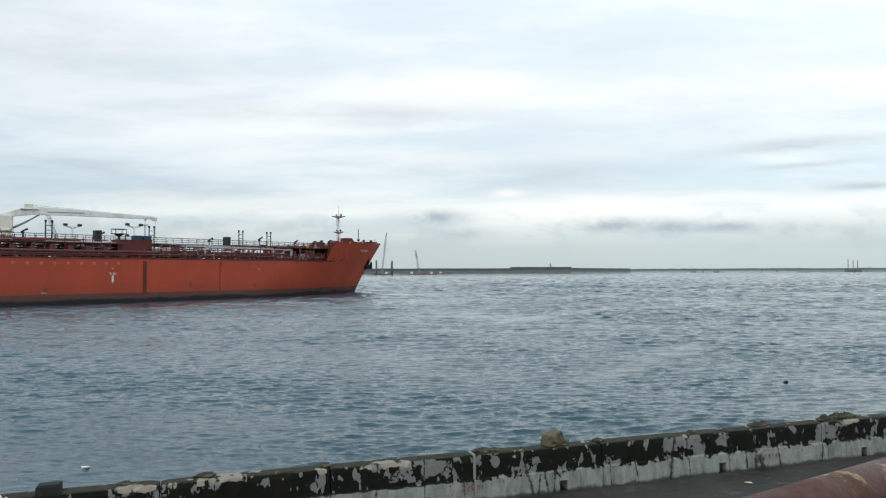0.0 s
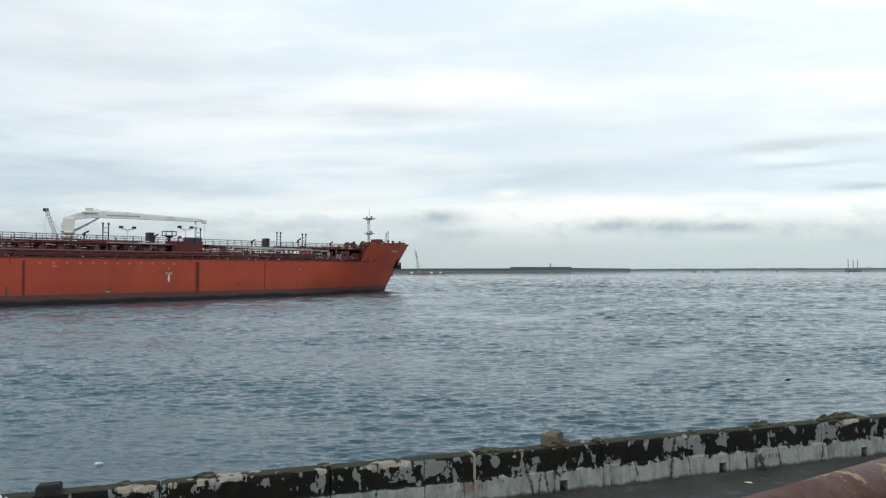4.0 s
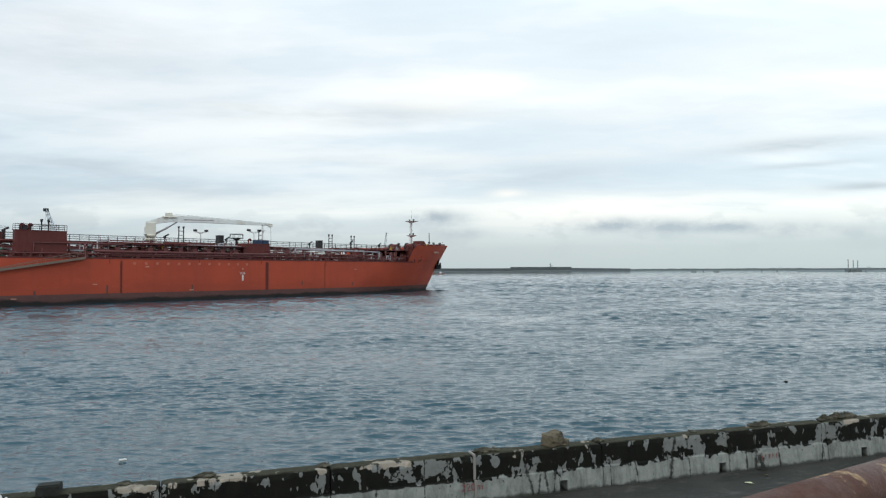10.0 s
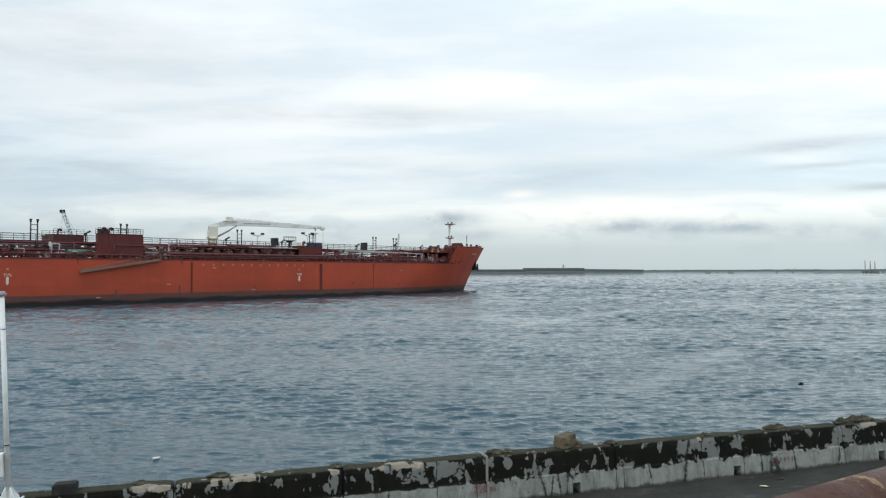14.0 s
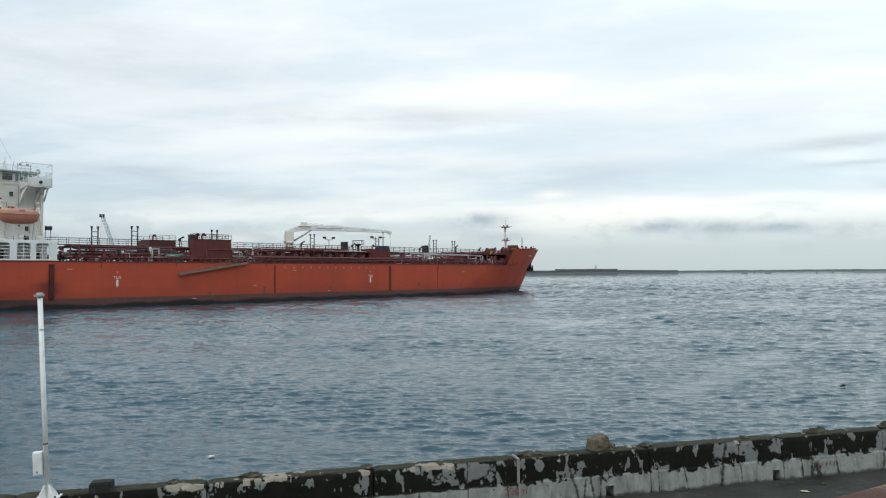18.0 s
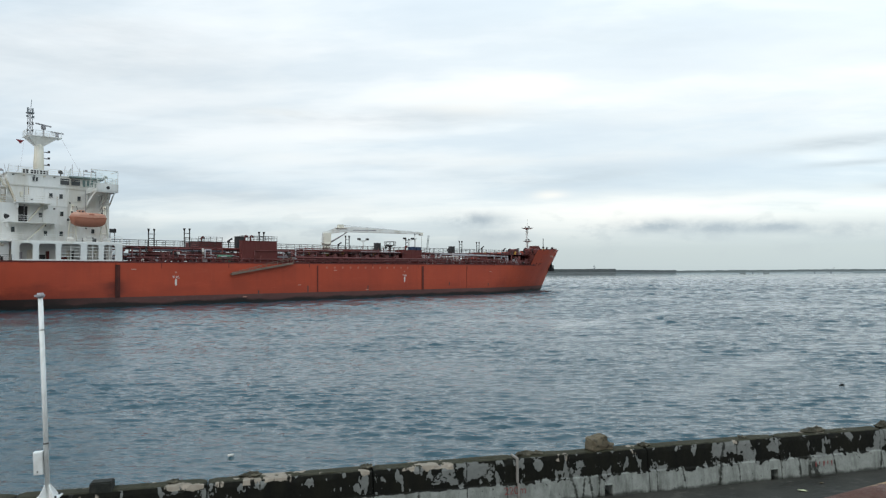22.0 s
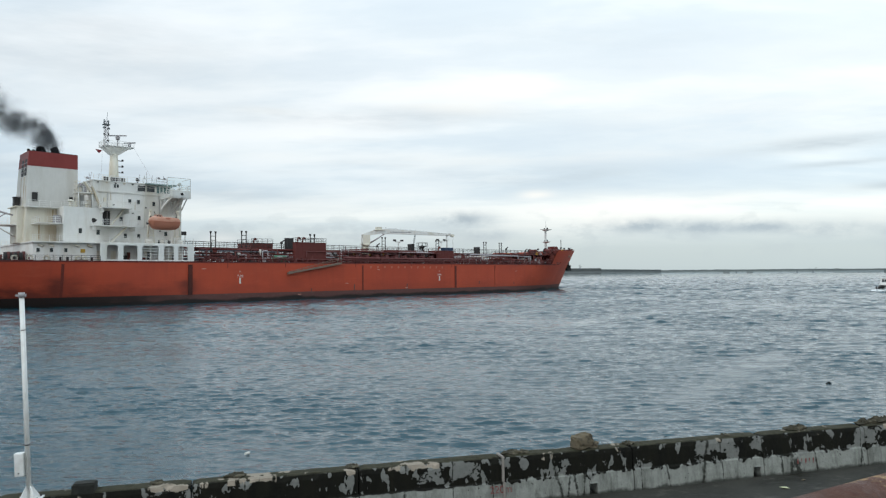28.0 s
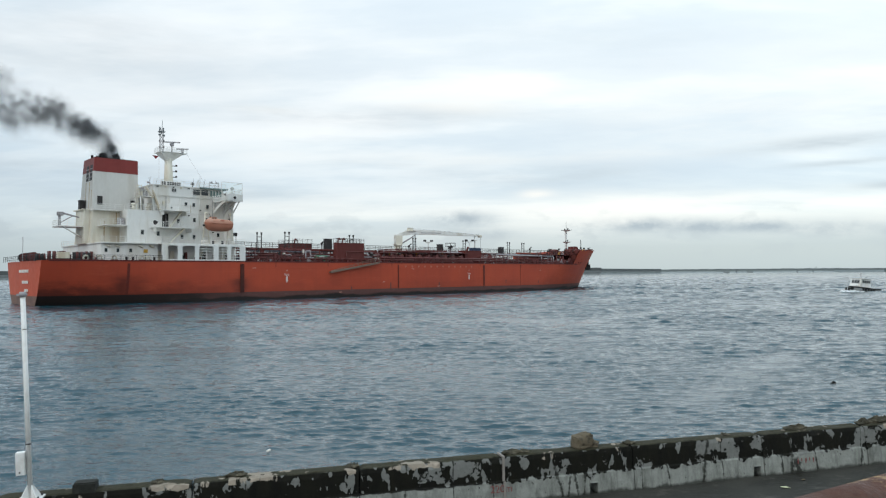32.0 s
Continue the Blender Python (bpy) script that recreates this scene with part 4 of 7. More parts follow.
for x in xs:
    s.v += [(x, -breadth(x, DECKZ) + 0.02, DECKZ - 0.05), (x, breadth(x, DECKZ) - 0.02, DECKZ - 0.05)]
s.add(0, [(2 * i, 2 * i + 2, 2 * i + 3, 2 * i + 1) for i in range(len(xs) - 1)])
part("main_deck", s, DECK, tanker, "maroon steel main deck")


def fore_top(x):
    return 8.0 + (4.5 + 1.1 * clamp((x - 160) / 22, 0, 1)) * clamp((x - 153.0) / 1.8, 0, 1) ** 0.8


s = Shape()
for side in (-1, 1):
    n = len(s.v)
    base = [153.0 + (stem(8.0) - 153.0) * (1 - (1 - i / 32) ** 1.5) for i in range(33)]
    for lev in range(6):
        k = lev / 5
        for i, xb in enumerate(base):
            zt = fore_top(xb)
            z = 8.0 + (zt - 8.0) * k
            q = (xb - 153.0) / (stem(8.0) - 153.0)
            x = 153.0 + q * (stem(z) - 153.0)
            s.v.append((x, side * breadth(x, z), z))
    s.add(n, [(i * 33 + j, i * 33 + j + 1, (i + 1) * 33 + j + 1, (i + 1) * 33 + j) for i in range(5) for j in range(32)], True)
part("forecastle", s, HULL, tanker, "flared orange-red bow bulwark")
s = Shape()
xs = [157.4 + (stem(11.6) - 157.9) * i / 20 for i in range(21)]
for x in xs:
    b = max(breadth(x, 11.6) - 0.05, 0.0)
    s.v += [(x, -b, 11.6), (x, b, 11.6)]
s.add(0, [(2 * i, 2 * i + 2, 2 * i + 3, 2 * i + 1) for i in range(20)])
s.box(156.2, 156.4, -11.6, 11.6, 8.0, 11.2).box(156.3, 157.6, -11.4, 11.4, 11.3, 11.6)
part("forecastle_deck", s, DECK, tanker)


def hull_strip(x0, x1, z0, z1, out=0.03, side=-1):
    """A thin plate that follows the hull side."""
    s = Shape()
    n = max(2, int((x1 - x0) / 0.8))
    k = max(1, int((z1 - z0) / 0.6))
    ring = [(z0 + (z1 - z0) * j / k, out) for j in range(k + 1)] + [(z0 + (z1 - z0) * j / k, -0.02) for j in range(k, -1, -1)]
    m = len(ring)
    for i in range(n + 1):
        x = x0 + (x1 - x0) * i / n
        s.v += [(x, side * (breadth(x, z) + e), z) for z, e in ring]
    s.add(0, [(i * m + j, (i + 1) * m + j, (i + 1) * m + (j + 1) % m, i * m + (j + 1) % m) for i in range(n) for j in range(m)])
    for i in (0, n):
        s.add(0, [(i * m + j, i * m + j + 1, i * m + m - 2 - j, i * m + m - 1 - j) for j in range(k)])
    return s


for x, w, z0, dep in ((14.7, 0.45, 1.75, 0.05), (36.75, 0.8, 1.7, 0.22), (78.0, 0.34, 1.7, 0.08), (108.4, 0.62, 1.7, 0.12), (123.8, 0.14, 1.6, 0.04)):
    part("rubbing_strake", hull_strip(x - w / 2, x + w / 2, z0, 7.5, dep), RUBBER if w > 0.7 else SCUFF, tanker, "dark scuffed vertical rubbing strake")
for x, z0, z1 in ((75.6, 0.8, 3.2), (91.6, 0.6, 3.0), (64, 0.4, 2.4), (117.5, 2.6, 3.4), (132, 2.3, 3.0)):
    part("rust_stain", hull_strip(x - 0.16, x + 0.16, z0, z1, 0.012), BOOT, tanker, "dark run of rust on the hull")
part("gunwale", hull_strip(2, 157, 7.86, 8.12, 0.05), MAROON, tanker)
part("gunwale", hull_strip(2, 157, 7.86, 8.12, 0.05, 1), MAROON, tanker)


def hull_text(body, x, z, size, mat, label, wide=1.0):
    c = bpy.data.curves.new("lettering", "FONT")
    c.body, c.size, c.extrude, c.align_x = body, size, 0.01, "CENTER"
    t = bpy.data.objects.new("lettering", c)
    scene.collection.objects.link(t)
    me = bpy.data.meshes.new_from_object(t)
    bpy.data.objects.remove(t)
    me.materials.clear()
    me.materials.append(mat)
    return part("lettering", me, mat, tanker, label, pose(x, -breadth(x, z) - 0.03, z, 90, 0, 0))


for x in (102.6, 47.1):
    hull_text("TUG", x, 5.0, 0.62, MARK, "white tug marking")
    s = Shape().box(x - 0.17, x + 0.17, -HALF - 0.03, -HALF + 0.01, 3.9, 4.85).prism([(x - 0.28, 4.0), (x + 0.28, 4.0), (x, 3.55)], -HALF - 0.03, -HALF + 0.01)
    part("tug_arrow", s, MARK, tanker, "white push-point arrow")
    part("draught_dot", Shape().box(x - 0.16, x + 0.16, -HALF - 0.03, -HALF + 0.01, 6.0, 6.25), LETTER, tanker)
for k in range(12):
    x = 80.4 + 23.2 * k / 11
    part("faded_letter", Shape().box(x - 0.24, x + 0.24, -HALF - 0.025, -HALF + 0.01, 6.9, 7.3).box(x - 0.08, x + 0.08, -HALF - 0.028, -HALF, 6.78, 6.95), FADED, tanker, "pale faded painted letter shape")
for x, z in ((82.7, 6.4), (91.4, 1.95), (39.5, 6.6), (133, 6.0), (73.5, 3.3), (61, 1.1)):
    part("paint_dash", hull_strip(x - 0.4, x + 0.4, z, z + 0.16, 0.02), LETTER, tanker)
for z, ws in ((6.2, (1.0, 1.0, 1.8, 1.6)), (4.2, (1.4, 0.8, 1.3)), (2.7, (0.8, 1.2))):
    y = -5.6
    for w in ws:
        part("name_bar", Shape().box(0.48, 0.58, y, y + w, z - 0.26, z + 0.26), MARK, tanker)
        y += w + 0.45
for k in range(8):
    x, z = 168.2 + 0.62 * k, 11.0
    b = breadth(x, z)
    b2 = breadth(x + 0.42, z)
    s = Shape().frustum([(x, -b - 0.03, z - 0.32), (x + 0.42, -b2 - 0.03, z - 0.32), (x + 0.42, -b2 + 0.1, z - 0.32), (x, -b + 0.1, z - 0.32)],
                        [(x, -b - 0.16, z + 0.3), (x + 0.42, -b2 - 0.16, z + 0.3), (x + 0.42, -b2 + 0.1, z + 0.3), (x, -b + 0.1, z + 0.3)])
    part("name_bar", s, LETTER, tanker)
for z in (1.9, 2.7, 3.5, 4.3):
    x = 170.5
    part("draught_mark", Shape().box(x, x + 0.3, -breadth(x, z) - 0.06, -breadth(x, z) + 0.3, z, z + 0.4), FADED, tanker)
# plating bracket on the bow shoulder
part("shoulder_bracket", hull_strip(160.5, 166.5, 8.6, 9.0, 0.16), HULL, tanker)
# anchors in the hawse
for side in (-1, 1):
    x = 176.6
    y = side * (breadth(x, 8.3) + 0.25)
    a = part("anchor", Shape().box(x - 0.25, x + 0.25, y - 0.25, y + 0.25, 6.6, 9.3).frustum([(x - 1.1, y - 0.4, 6.2), (x + 1.1, y - 0.4, 6.2), (x + 1.1, y + 0.4, 6.2), (x - 1.1, y + 0.4, 6.2)],
             [(x - 0.6, y - 0.45, 7.3), (x + 0.6, y - 0.45, 7.3), (x + 0.6, y + 0.45, 7.3), (x - 0.6, y + 0.45, 7.3)]), SOOT, tanker, "black stockless anchor housed at the bow")
    for d in (-1, 1):
        part("fluke", Shape().frustum([(x + d * 0.6, y - 0.3, 6.3), (x + d * 1.25, y - 0.3, 6.5), (x + d * 1.25, y + 0.3, 6.5), (x + d * 0.6, y + 0.3, 6.3)],
             [(x + d * 0.95, y - 0.15, 8.2), (x + d * 1.2, y - 0.15, 8.2), (x + d * 1.2, y + 0.15, 8.2), (x + d * 0.95, y + 0.15, 8.2)]), SOOT, a)
    part("hawse_lip", Shape().tube((x - 0.2, y - side * 0.6, 9.4), (x - 0.1, y + side * 0.05, 9.1), 0.75, 0.6, 10), RUBBER, tanker)

# ------------------------------------------------ rails
POST_MESH = {}


def railing(p, q, mat=DARK, height=1.1, gap=1.6, rails=3, r=0.035, parent=None):
    """Handrail between two points, with posts of its own."""
    p, q = Vector(p), Vector(q)
    s = Shape()
    for k in range(rails):
        z = Vector((0, 0, height * (k + 1) / rails))
        s.tube(p + z, q + z, r if k < rails - 1 else r * 1.2, n=4)
    o = part("railing", s, mat, parent or tanker)
    if parent is None:
        key = (mat.name, round(height, 2))
        if key not in POST_MESH:
            POST_MESH[key] = Shape().tube((0, 0, 0), (0, 0, height), 0.045, n=4).mesh("post", mat)
        n = max(1, int((q - p).length / gap))
        for i in range(n + 1):
            part("post", POST_MESH[key], mat, o, at=Matrix.Translation(p + (q - p) * (i / n)))
    return o


# ------------------------------------------------ cargo deck
CATZ = 11.3
part("catwalk", Shape().box(38, 159, -7.4, -5.6, CATZ - 0.14, CATZ), PIPE, tanker, "raised maroon catwalk")
railing((38, -7.3, CATZ), (159, -7.3, CATZ), DARK, 1.15, 1.7)
railing((38, -5.7, CATZ), (159, -5.7, CATZ), DARK, 1.15, 3.4)
for k in range(31):
    x = 39 + 4.0 * k
    s = Shape()
    for y in (-8.2, -2.5, 2.5, 8.0):
        s.tube((x, y, DECKZ), (x, y, CATZ - 0.1), 0.13, n=6)
    s.box(x - 0.12, x + 0.12, -8.3, 8.1, CATZ - 0.38, CATZ - 0.12).box(x - 0.1, x + 0.1, -8.3, 8.1, 8.75, 8.95)
    part("pipe_support", s, PIPE, tanker)
rp = random.Random(11)
for k, (y, z, r, m) in enumerate(((-8.0, 9.3, 0.26, PIPE), (-7.2, 9.25, 0.20, PIPE), (-6.4, 9.2, 0.24, GREYPIPE), (-5.2, 9.35, 0.30, PIPE), (-4.1, 9.3, 0.30, PIPE), (-3.0, 9.3, 0.22, PIPE),
                                  (-1.6, 9.35, 0.30, PIPE), (-0.4, 9.3, 0.30, PIPE), (1.0, 9.35, 0.24, GREYPIPE), (2.2, 9.35, 0.30, PIPE), (4.0, 9.35, 0.26, PIPE), (5.6, 9.35, 0.26, PIPE),
                                  (-4.6, 11.05, 0.18, PIPE), (-3.4, 11.0, 0.20, GREYPIPE), (-2.0, 11.05, 0.22, PIPE), (0.6, 11.05, 0.2, PIPE), (-9.6, 8.9, 0.16, PIPE), (-10.6, 8.85, 0.12, PIPE), (-11.6, 8.8, 0.10, GREYPIPE))):
    x0, x1 = 39 + rp.uniform(0, 6), rp.choice((120, 148, 152, 156))
    part("cargo_pipe", Shape().tube((x0, y, z), (x1, y, z), r, n=8), m, tanker)
STEELBLUE = paint("dark_blue_grey_pipe", (0.075, 0.068, 0.085), 0.45, worn=(0.05, 0.03, 0.03), scale=0.8)
for k, (y, z, r) in enumerate(((-8.5, 8.75, 0.22), (-9.2, 9.1, 0.16), (-8.9, 9.6, 0.18), (-8.4, 10.0, 0.2), (-8.9, 10.45, 0.15), (-8.4, 10.85, 0.17), (-9.9, 8.6, 0.14), (-12.8, 8.7, 0.12))):
    x0, x1 = 38.2 + 0.9 * k, (60.5, 74.0, 76.0, 74.0, 60.0, 75.0, 146.0, 138.0)[k]
    line = part("deck_line_pipe", Shape().tube((x0, y, z), (x1, y, z), r, n=8), (STEELBLUE, PIPE, GREYPIPE, PIPE, STEELBLUE, MAROON, PIPE, MAROON)[k], tanker)
    hoop = Shape().tube((-0.15, 0, 0), (0.15, 0, 0), r * 1.5, n=8).mesh("pipe_clamp", (DARK, PIPE)[k % 2])
    for q in range(int((x1 - x0) / 5.2)):
        part("pipe_clamp", hoop, (DARK, PIPE)[k % 2], line, at=Matrix.Translation((x0 + 2.15 + 5.2 * q, y, z)))
# longitudinal deck-edge line and its brackets
part("deck_edge_pipe", Shape().tube((40, -14.6, 8.75), (138, -14.4, 8.75), 0.10, n=6), PIPE, tanker)
part("deck_edge_pipe", Shape().tube((74, -13.4, 9.25), (112, -13.4, 9.25), 0.22, n=8), PIPE, tanker)
BR = Shape().box(-0.06, 0.06, -0.06, 0.06, 0, 0.85).prism([(-0.5, 0.0), (0.06, 0.0), (0.06, 0.85)], -0.05, 0.05).mesh("edge_bracket", PIPE)
for k in range(38):
    part("edge_bracket", BR, PIPE, tanker, at=Matrix.Translation((40 + 2.95 * k, 0.75 - breadth(40 + 2.95 * k, DECKZ), DECKZ)))
# transverse lines, valves and deck gear
for k in range(34):
    x = 41 + 3.45 * k + rp.uniform(-0.6, 0.6)
    z = rp.uniform(8.4, 9.3)
    s = Shape().tube((x, -13.5 + rp.uniform(0, 3), z), (x, 6, z), rp.uniform(0.09, 0.2), n=6)
    part("cross_pipe", s, PIPE if k % 5 else GREYPIPE, tanker)
for k in range(46):
    x, y = 41 + 2.5 * k + rp.uniform(-1, 1), rp.uniform(-13.6, -8.8)
    h = rp.uniform(0.5, 1.35)
    s = Shape().tube((x, y, DECKZ - 0.05), (x, y, DECKZ + h), 0.14, n=6).tube((x, y, DECKZ + h), (x, y, DECKZ + h + 0.06), 0.36, n=10).box(x - 0.25, x + 0.25, y - 0.25, y + 0.25, DECKZ + h * 0.35, DECKZ + h * 0.6)
    part("valve", s, (PIPE, PIPE, MAROON, DARK)[k % 4], tanker)
for x, y in ((58, -11.2), (73, -11), (86, -10.5), (99, -11.6), (120, -11), (133, -10.8), (145, -11.2)):
    s = Shape().tube((x, y, DECKZ - 0.05), (x, y, DECKZ + 0.75), 0.75, n=14).tube((x, y, DECKZ + 0.75), (x, y, DECKZ + 0.9), 0.85, n=14)
    part("tank_hatch", s, MAROON, tanker, "round maroon tank hatch")
for k in range(120):
    x, y, z = 40 + 116 * rp.random(), rp.uniform(-14.2, -8.6), DECKZ - 0.05
    h, w = rp.uniform(0.4, 1.9), rp.uniform(0.12, 0.5)
    s = Shape()
    if k % 3 == 0:
        s.box(x - w, x + w, y - 0.3, y + 0.3, z, z + h)
    elif k % 3 == 1:
        s.tube((x, y, z), (x, y, z + h), 0.09, n=6).tube((x, y, z + h), (x + rp.choice((-1, 1)) * rp.uniform(0.6, 2.2), y, z + h), 0.09, n=6)
    else:
        s.tube((x, y, z), (x + rp.uniform(-1.2, 1.2), y + 0.5, z + h), 0.10, n=5).box(x - 0.3, x + 0.3, y - 0.2, y + 0.2, z, z + 0.35)
    part("deck_fitting", s, (PIPE, PIPE, DARK, PIPE, MAROON, PIPE, GREYPIPE)[k % 7], tanker)
for k, (y, z, r) in enumerate(((-8.6, 9.75, 0.10), (-7.9, 10.15, 0.08), (-6.2, 9.8, 0.12), (-4.8, 10.3, 0.10), (-2.6, 9.9, 0.12), (0.2, 10.5, 0.10), (3.0, 10.0, 0.14), (6.4, 9.4, 0.2), (7.4, 9.0, 0.2))):
    part("service_pipe", Shape().tube((40 + 3 * k, y, z), (100 + 6.2 * k, y, z), r, n=6), (PIPE, GREYPIPE, DARK)[k % 3], tanker)
for k in range(170):
    x, y, z = 39.5 + 117 * rp.random(), rp.uniform(-13.8, -4.0), DECKZ - 0.05
    h = rp.uniform(1.2, 3.0) if y > -9 else rp.uniform(0.3, 1.1)
    w = rp.uniform(0.08, 0.22)
    s = Shape().tube((x, y, z), (x, y, z + h), w * 0.5, n=5).box(x - w, x + w, y - w, y + w, z + h - 0.1, z + h + rp.uniform(0.1, 0.4))
    if k % 4 == 0:
        s.tube((x, y, z + h * 0.7), (x + rp.uniform(-1.6, 1.6), y, z + h * 0.7), w * 0.4, n=5)
    part("deck_fitting", s, (PIPE, MAROON, PIPE, GREYPIPE, DARK, PIPE, MARK)[k % 7], tanker)
for x0, x1 in ((39, 60), (74, 104), (112, 134), (134, 142), (142, 148), (148, 153.2)):
    railing((x0, 0.6 - breadth(x0, DECKZ), DECKZ + 0.1), (x1, 0.6 - breadth(x1, DECKZ), DECKZ + 0.1), PIPE, 1.0, 1.8)
for x, y, z in ((62.8, -11.8, 12.6), (64.0, -11.9, 12.6), (60.0, 3.0, 12.95), (107.0, -10.5, 11.5)):
    part("gooseneck_vent", Shape().tube((x, y, z), (x, y, z + 0.9), 0.16, n=8).tube((x, y, z + 0.9), (x + 0.35, y, z + 1.15), 0.18, n=8).tube((x + 0.35, y, z + 1.15), (x + 0.6, y, z + 0.75), 0.22, n=8), MAROON, tanker)
rq = random.Random(17)
for k in range(26):
    x0 = 38.5 + rq.uniform(0, 96)
    y, z, r = rq.uniform(-12.6, -8.3), rq.uniform(8.7, 11.2), rq.uniform(0.07, 0.17)
    x1 = min(150.0 if y > -10.5 else 144.0, x0 + rq.uniform(7, 24))
    run = Shape().tube((x0, y, z), (x1, y, z), r, n=7).tube((x0, y, DECKZ), (x0, y, z), r, n=7).tube((x1, y, DECKZ), (x1, y, z), r, n=7)
    part("branch_pipe", run, (GREYPIPE, PIPE, MAROON, PIPE, GREYPIPE, MAROON, PIPE)[k % 7], tanker, ("pale grey branch pipe" if k % 7 in (0, 4) else ""))
for k in range(15):
    x = 40 + 7.4 * k + rq.uniform(-1, 1)
    y, z, w = -9.2 - rq.uniform(0, 2.2), rq.uniform(9.8, 11.4), rq.uniform(1.0, 2.2)
    loop = Shape().tube((x, y, DECKZ), (x, y, z), 0.13, n=7).tube((x, y, z), (x + w, y, z), 0.13, n=7).tube((x + w, y, z), (x + w, y, DECKZ), 0.13, n=7)
    part("expansion_loop", loop, (PIPE, MAROON, GREYPIPE)[k % 3], tanker)
for k in range(70):
    x, y, z = 39 + 112 * rq.random(), rq.uniform(-9.5, -7.5), rq.uniform(9.0, 11.0)
    w, h = rq.uniform(0.15, 0.5), rq.uniform(0.12, 0.4)
    part("valve_block", Shape().box(x - w, x + w, y - 0.2, y + 0.2, z - h, z + h).tube((x, y, DECKZ), (x, y, z), 0.07, n=5), (PIPE, MAROON, DARK, GREYPIPE, PIPE, MARK)[k % 6], tanker)
# manifold amidships: dense cross headers
for k in range(9):
    x = 78.5 + 3.0 * k
    s = Shape().tube((x, -12.6, 9.7), (x, 10, 9.7), 0.30, n=8).tube((x, -12.9, 9.7), (x, -12.6, 9.7), 0.48, n=10)
    m = part("manifold", s, PIPE, tanker, "maroon cargo manifold header")
    part("hand_wheel", Shape().tube((x + 0.1, -11.2, 10.5), (x + 0.1, -11.2, 10.58), 0.42, n=10).tube((x + 0.1, -11.2, 9.9), (x + 0.1, -11.2, 10.5), 0.08, n=6), DARK if k % 3 else YELLOW, m)
part("manifold_platform", Shape().box(77, 106, -12.2, -8.6, 10.72, 10.85), PIPE, tanker)
for k, (y, z, r) in enumerate(((-8.9, 9.15, 0.24), (-9.1, 9.75, 0.22), (-8.8, 10.25, 0.17), (-10.2, 9.3, 0.2), (-11.4, 9.05, 0.16), (-8.7, 11.05, 0.15), (-8.7, 11.45, 0.10))):
    header = part("manifold_line", Shape().tube((74.5 + 0.7 * k, y, z), (107.0 - 0.4 * k, y, z), r, n=8), (PIPE, MAROON)[k % 2], tanker, "long maroon manifold line")
    fl = Shape().tube((-0.12, 0, 0), (0.12, 0, 0), r * 1.5, n=8).mesh("flange", (MAROON, DARK, PIPE)[k % 3])
    for q in range(11):
        part("flange", fl, (MAROON, DARK, PIPE)[k % 3], header, at=Matrix.Translation((76.6 + 2.7 * q + 0.3 * k, y, z)))
for k in range(20):
    x = 75.6 + 1.55 * k
    part("rail_stanchion", Shape().tube((x, -12.1, 8.7), (x, -12.1, 11.9), 0.06, n=5), PIPE, tanker)
part("drip_tray", Shape().box(77, 106, -14.0, -10.5, 8.35, 8.75), PIPE, tanker)
for x in (84.3, 86.0, 99.0):
    part("yellow_valve", Shape().box(x, x + 1.0, -9.2, -8.8, 9.9, 10.35), YELLOW, tanker)


def deck_house(x0, x1, y0, y1, z0, z1, mat, label, rail=True, doors=0):
    o = part("deck_house", Shape().box(x0, x1, y0, y1, z0, z1).box(x0 - 0.08, x1 + 0.08, y0 - 0.08, y1 + 0.08, z1 - 0.02, z1 + 0.08), mat, tanker, label)
    if rail:
        railing((x0, y0, z1 + 0.06), (x1, y0, z1 + 0.06), DARK, 1.0, 1.3)
        railing((x0, y1, z1 + 0.06), (x1, y1, z1 + 0.06), DARK, 1.0, 1.3)
    for k in range(int((x1 - x0) / 1.2)):
        part("stiffener", Shape().box(x0 + 0.6 + 1.2 * k, x0 + 0.64 + 1.2 * k, y0 - 0.03, y0, z0, z1 - 0.1), mat, o)
    return o


deck_house(61.9, 69.9, -12.4, -11.2, 7.95, 12.6, MAROON, "large maroon deck house with a railed roof")
deck_house(58.9, 64.4, 2.0, 9.0, 11.1, 12.95, MAROON, "low maroon tank top house")
part("house_legs", Shape().box(59.3, 64, 2.4, 8.6, 7.95, 11.1), PIPE, tanker)
deck_house(105.2, 111.7, -11.5, -8.6, 7.95, 11.55, MAROON, "maroon hose-handling house", False)
part("blue_locker", Shape().box(108.4, 109.9, -11.4, -9.9, 11.6, 12.45), BLUE, tanker, "dark blue deck locker")
part("blue_locker", Shape().box(110.1, 111.6, -11.4, -9.9, 11.6, 12.45), BLUE, tanker, "dark blue deck locker")
for x, y in ((105.3, 0.0), (136.5, 4.5)):
    part("vent_trunk", Shape().box(x + 0.1, x + 1.2, y - 1.2, y + 0.4, CATZ - 0.2, 13.65).box(x + 0.04, x + 1.26, y - 1.26, y + 0.46, 13.65, 13.75), DARK, tanker, "dark upright ventilation trunk")
part("vent_trunk", Shape().box(65.7, 67.3, -2.6, -1.2, CATZ - 0.2, 14.0).box(65.6, 67.4, -2.7, -1.1, 14.0, 14.1), DARK, tanker, "dark upright ventilation trunk")
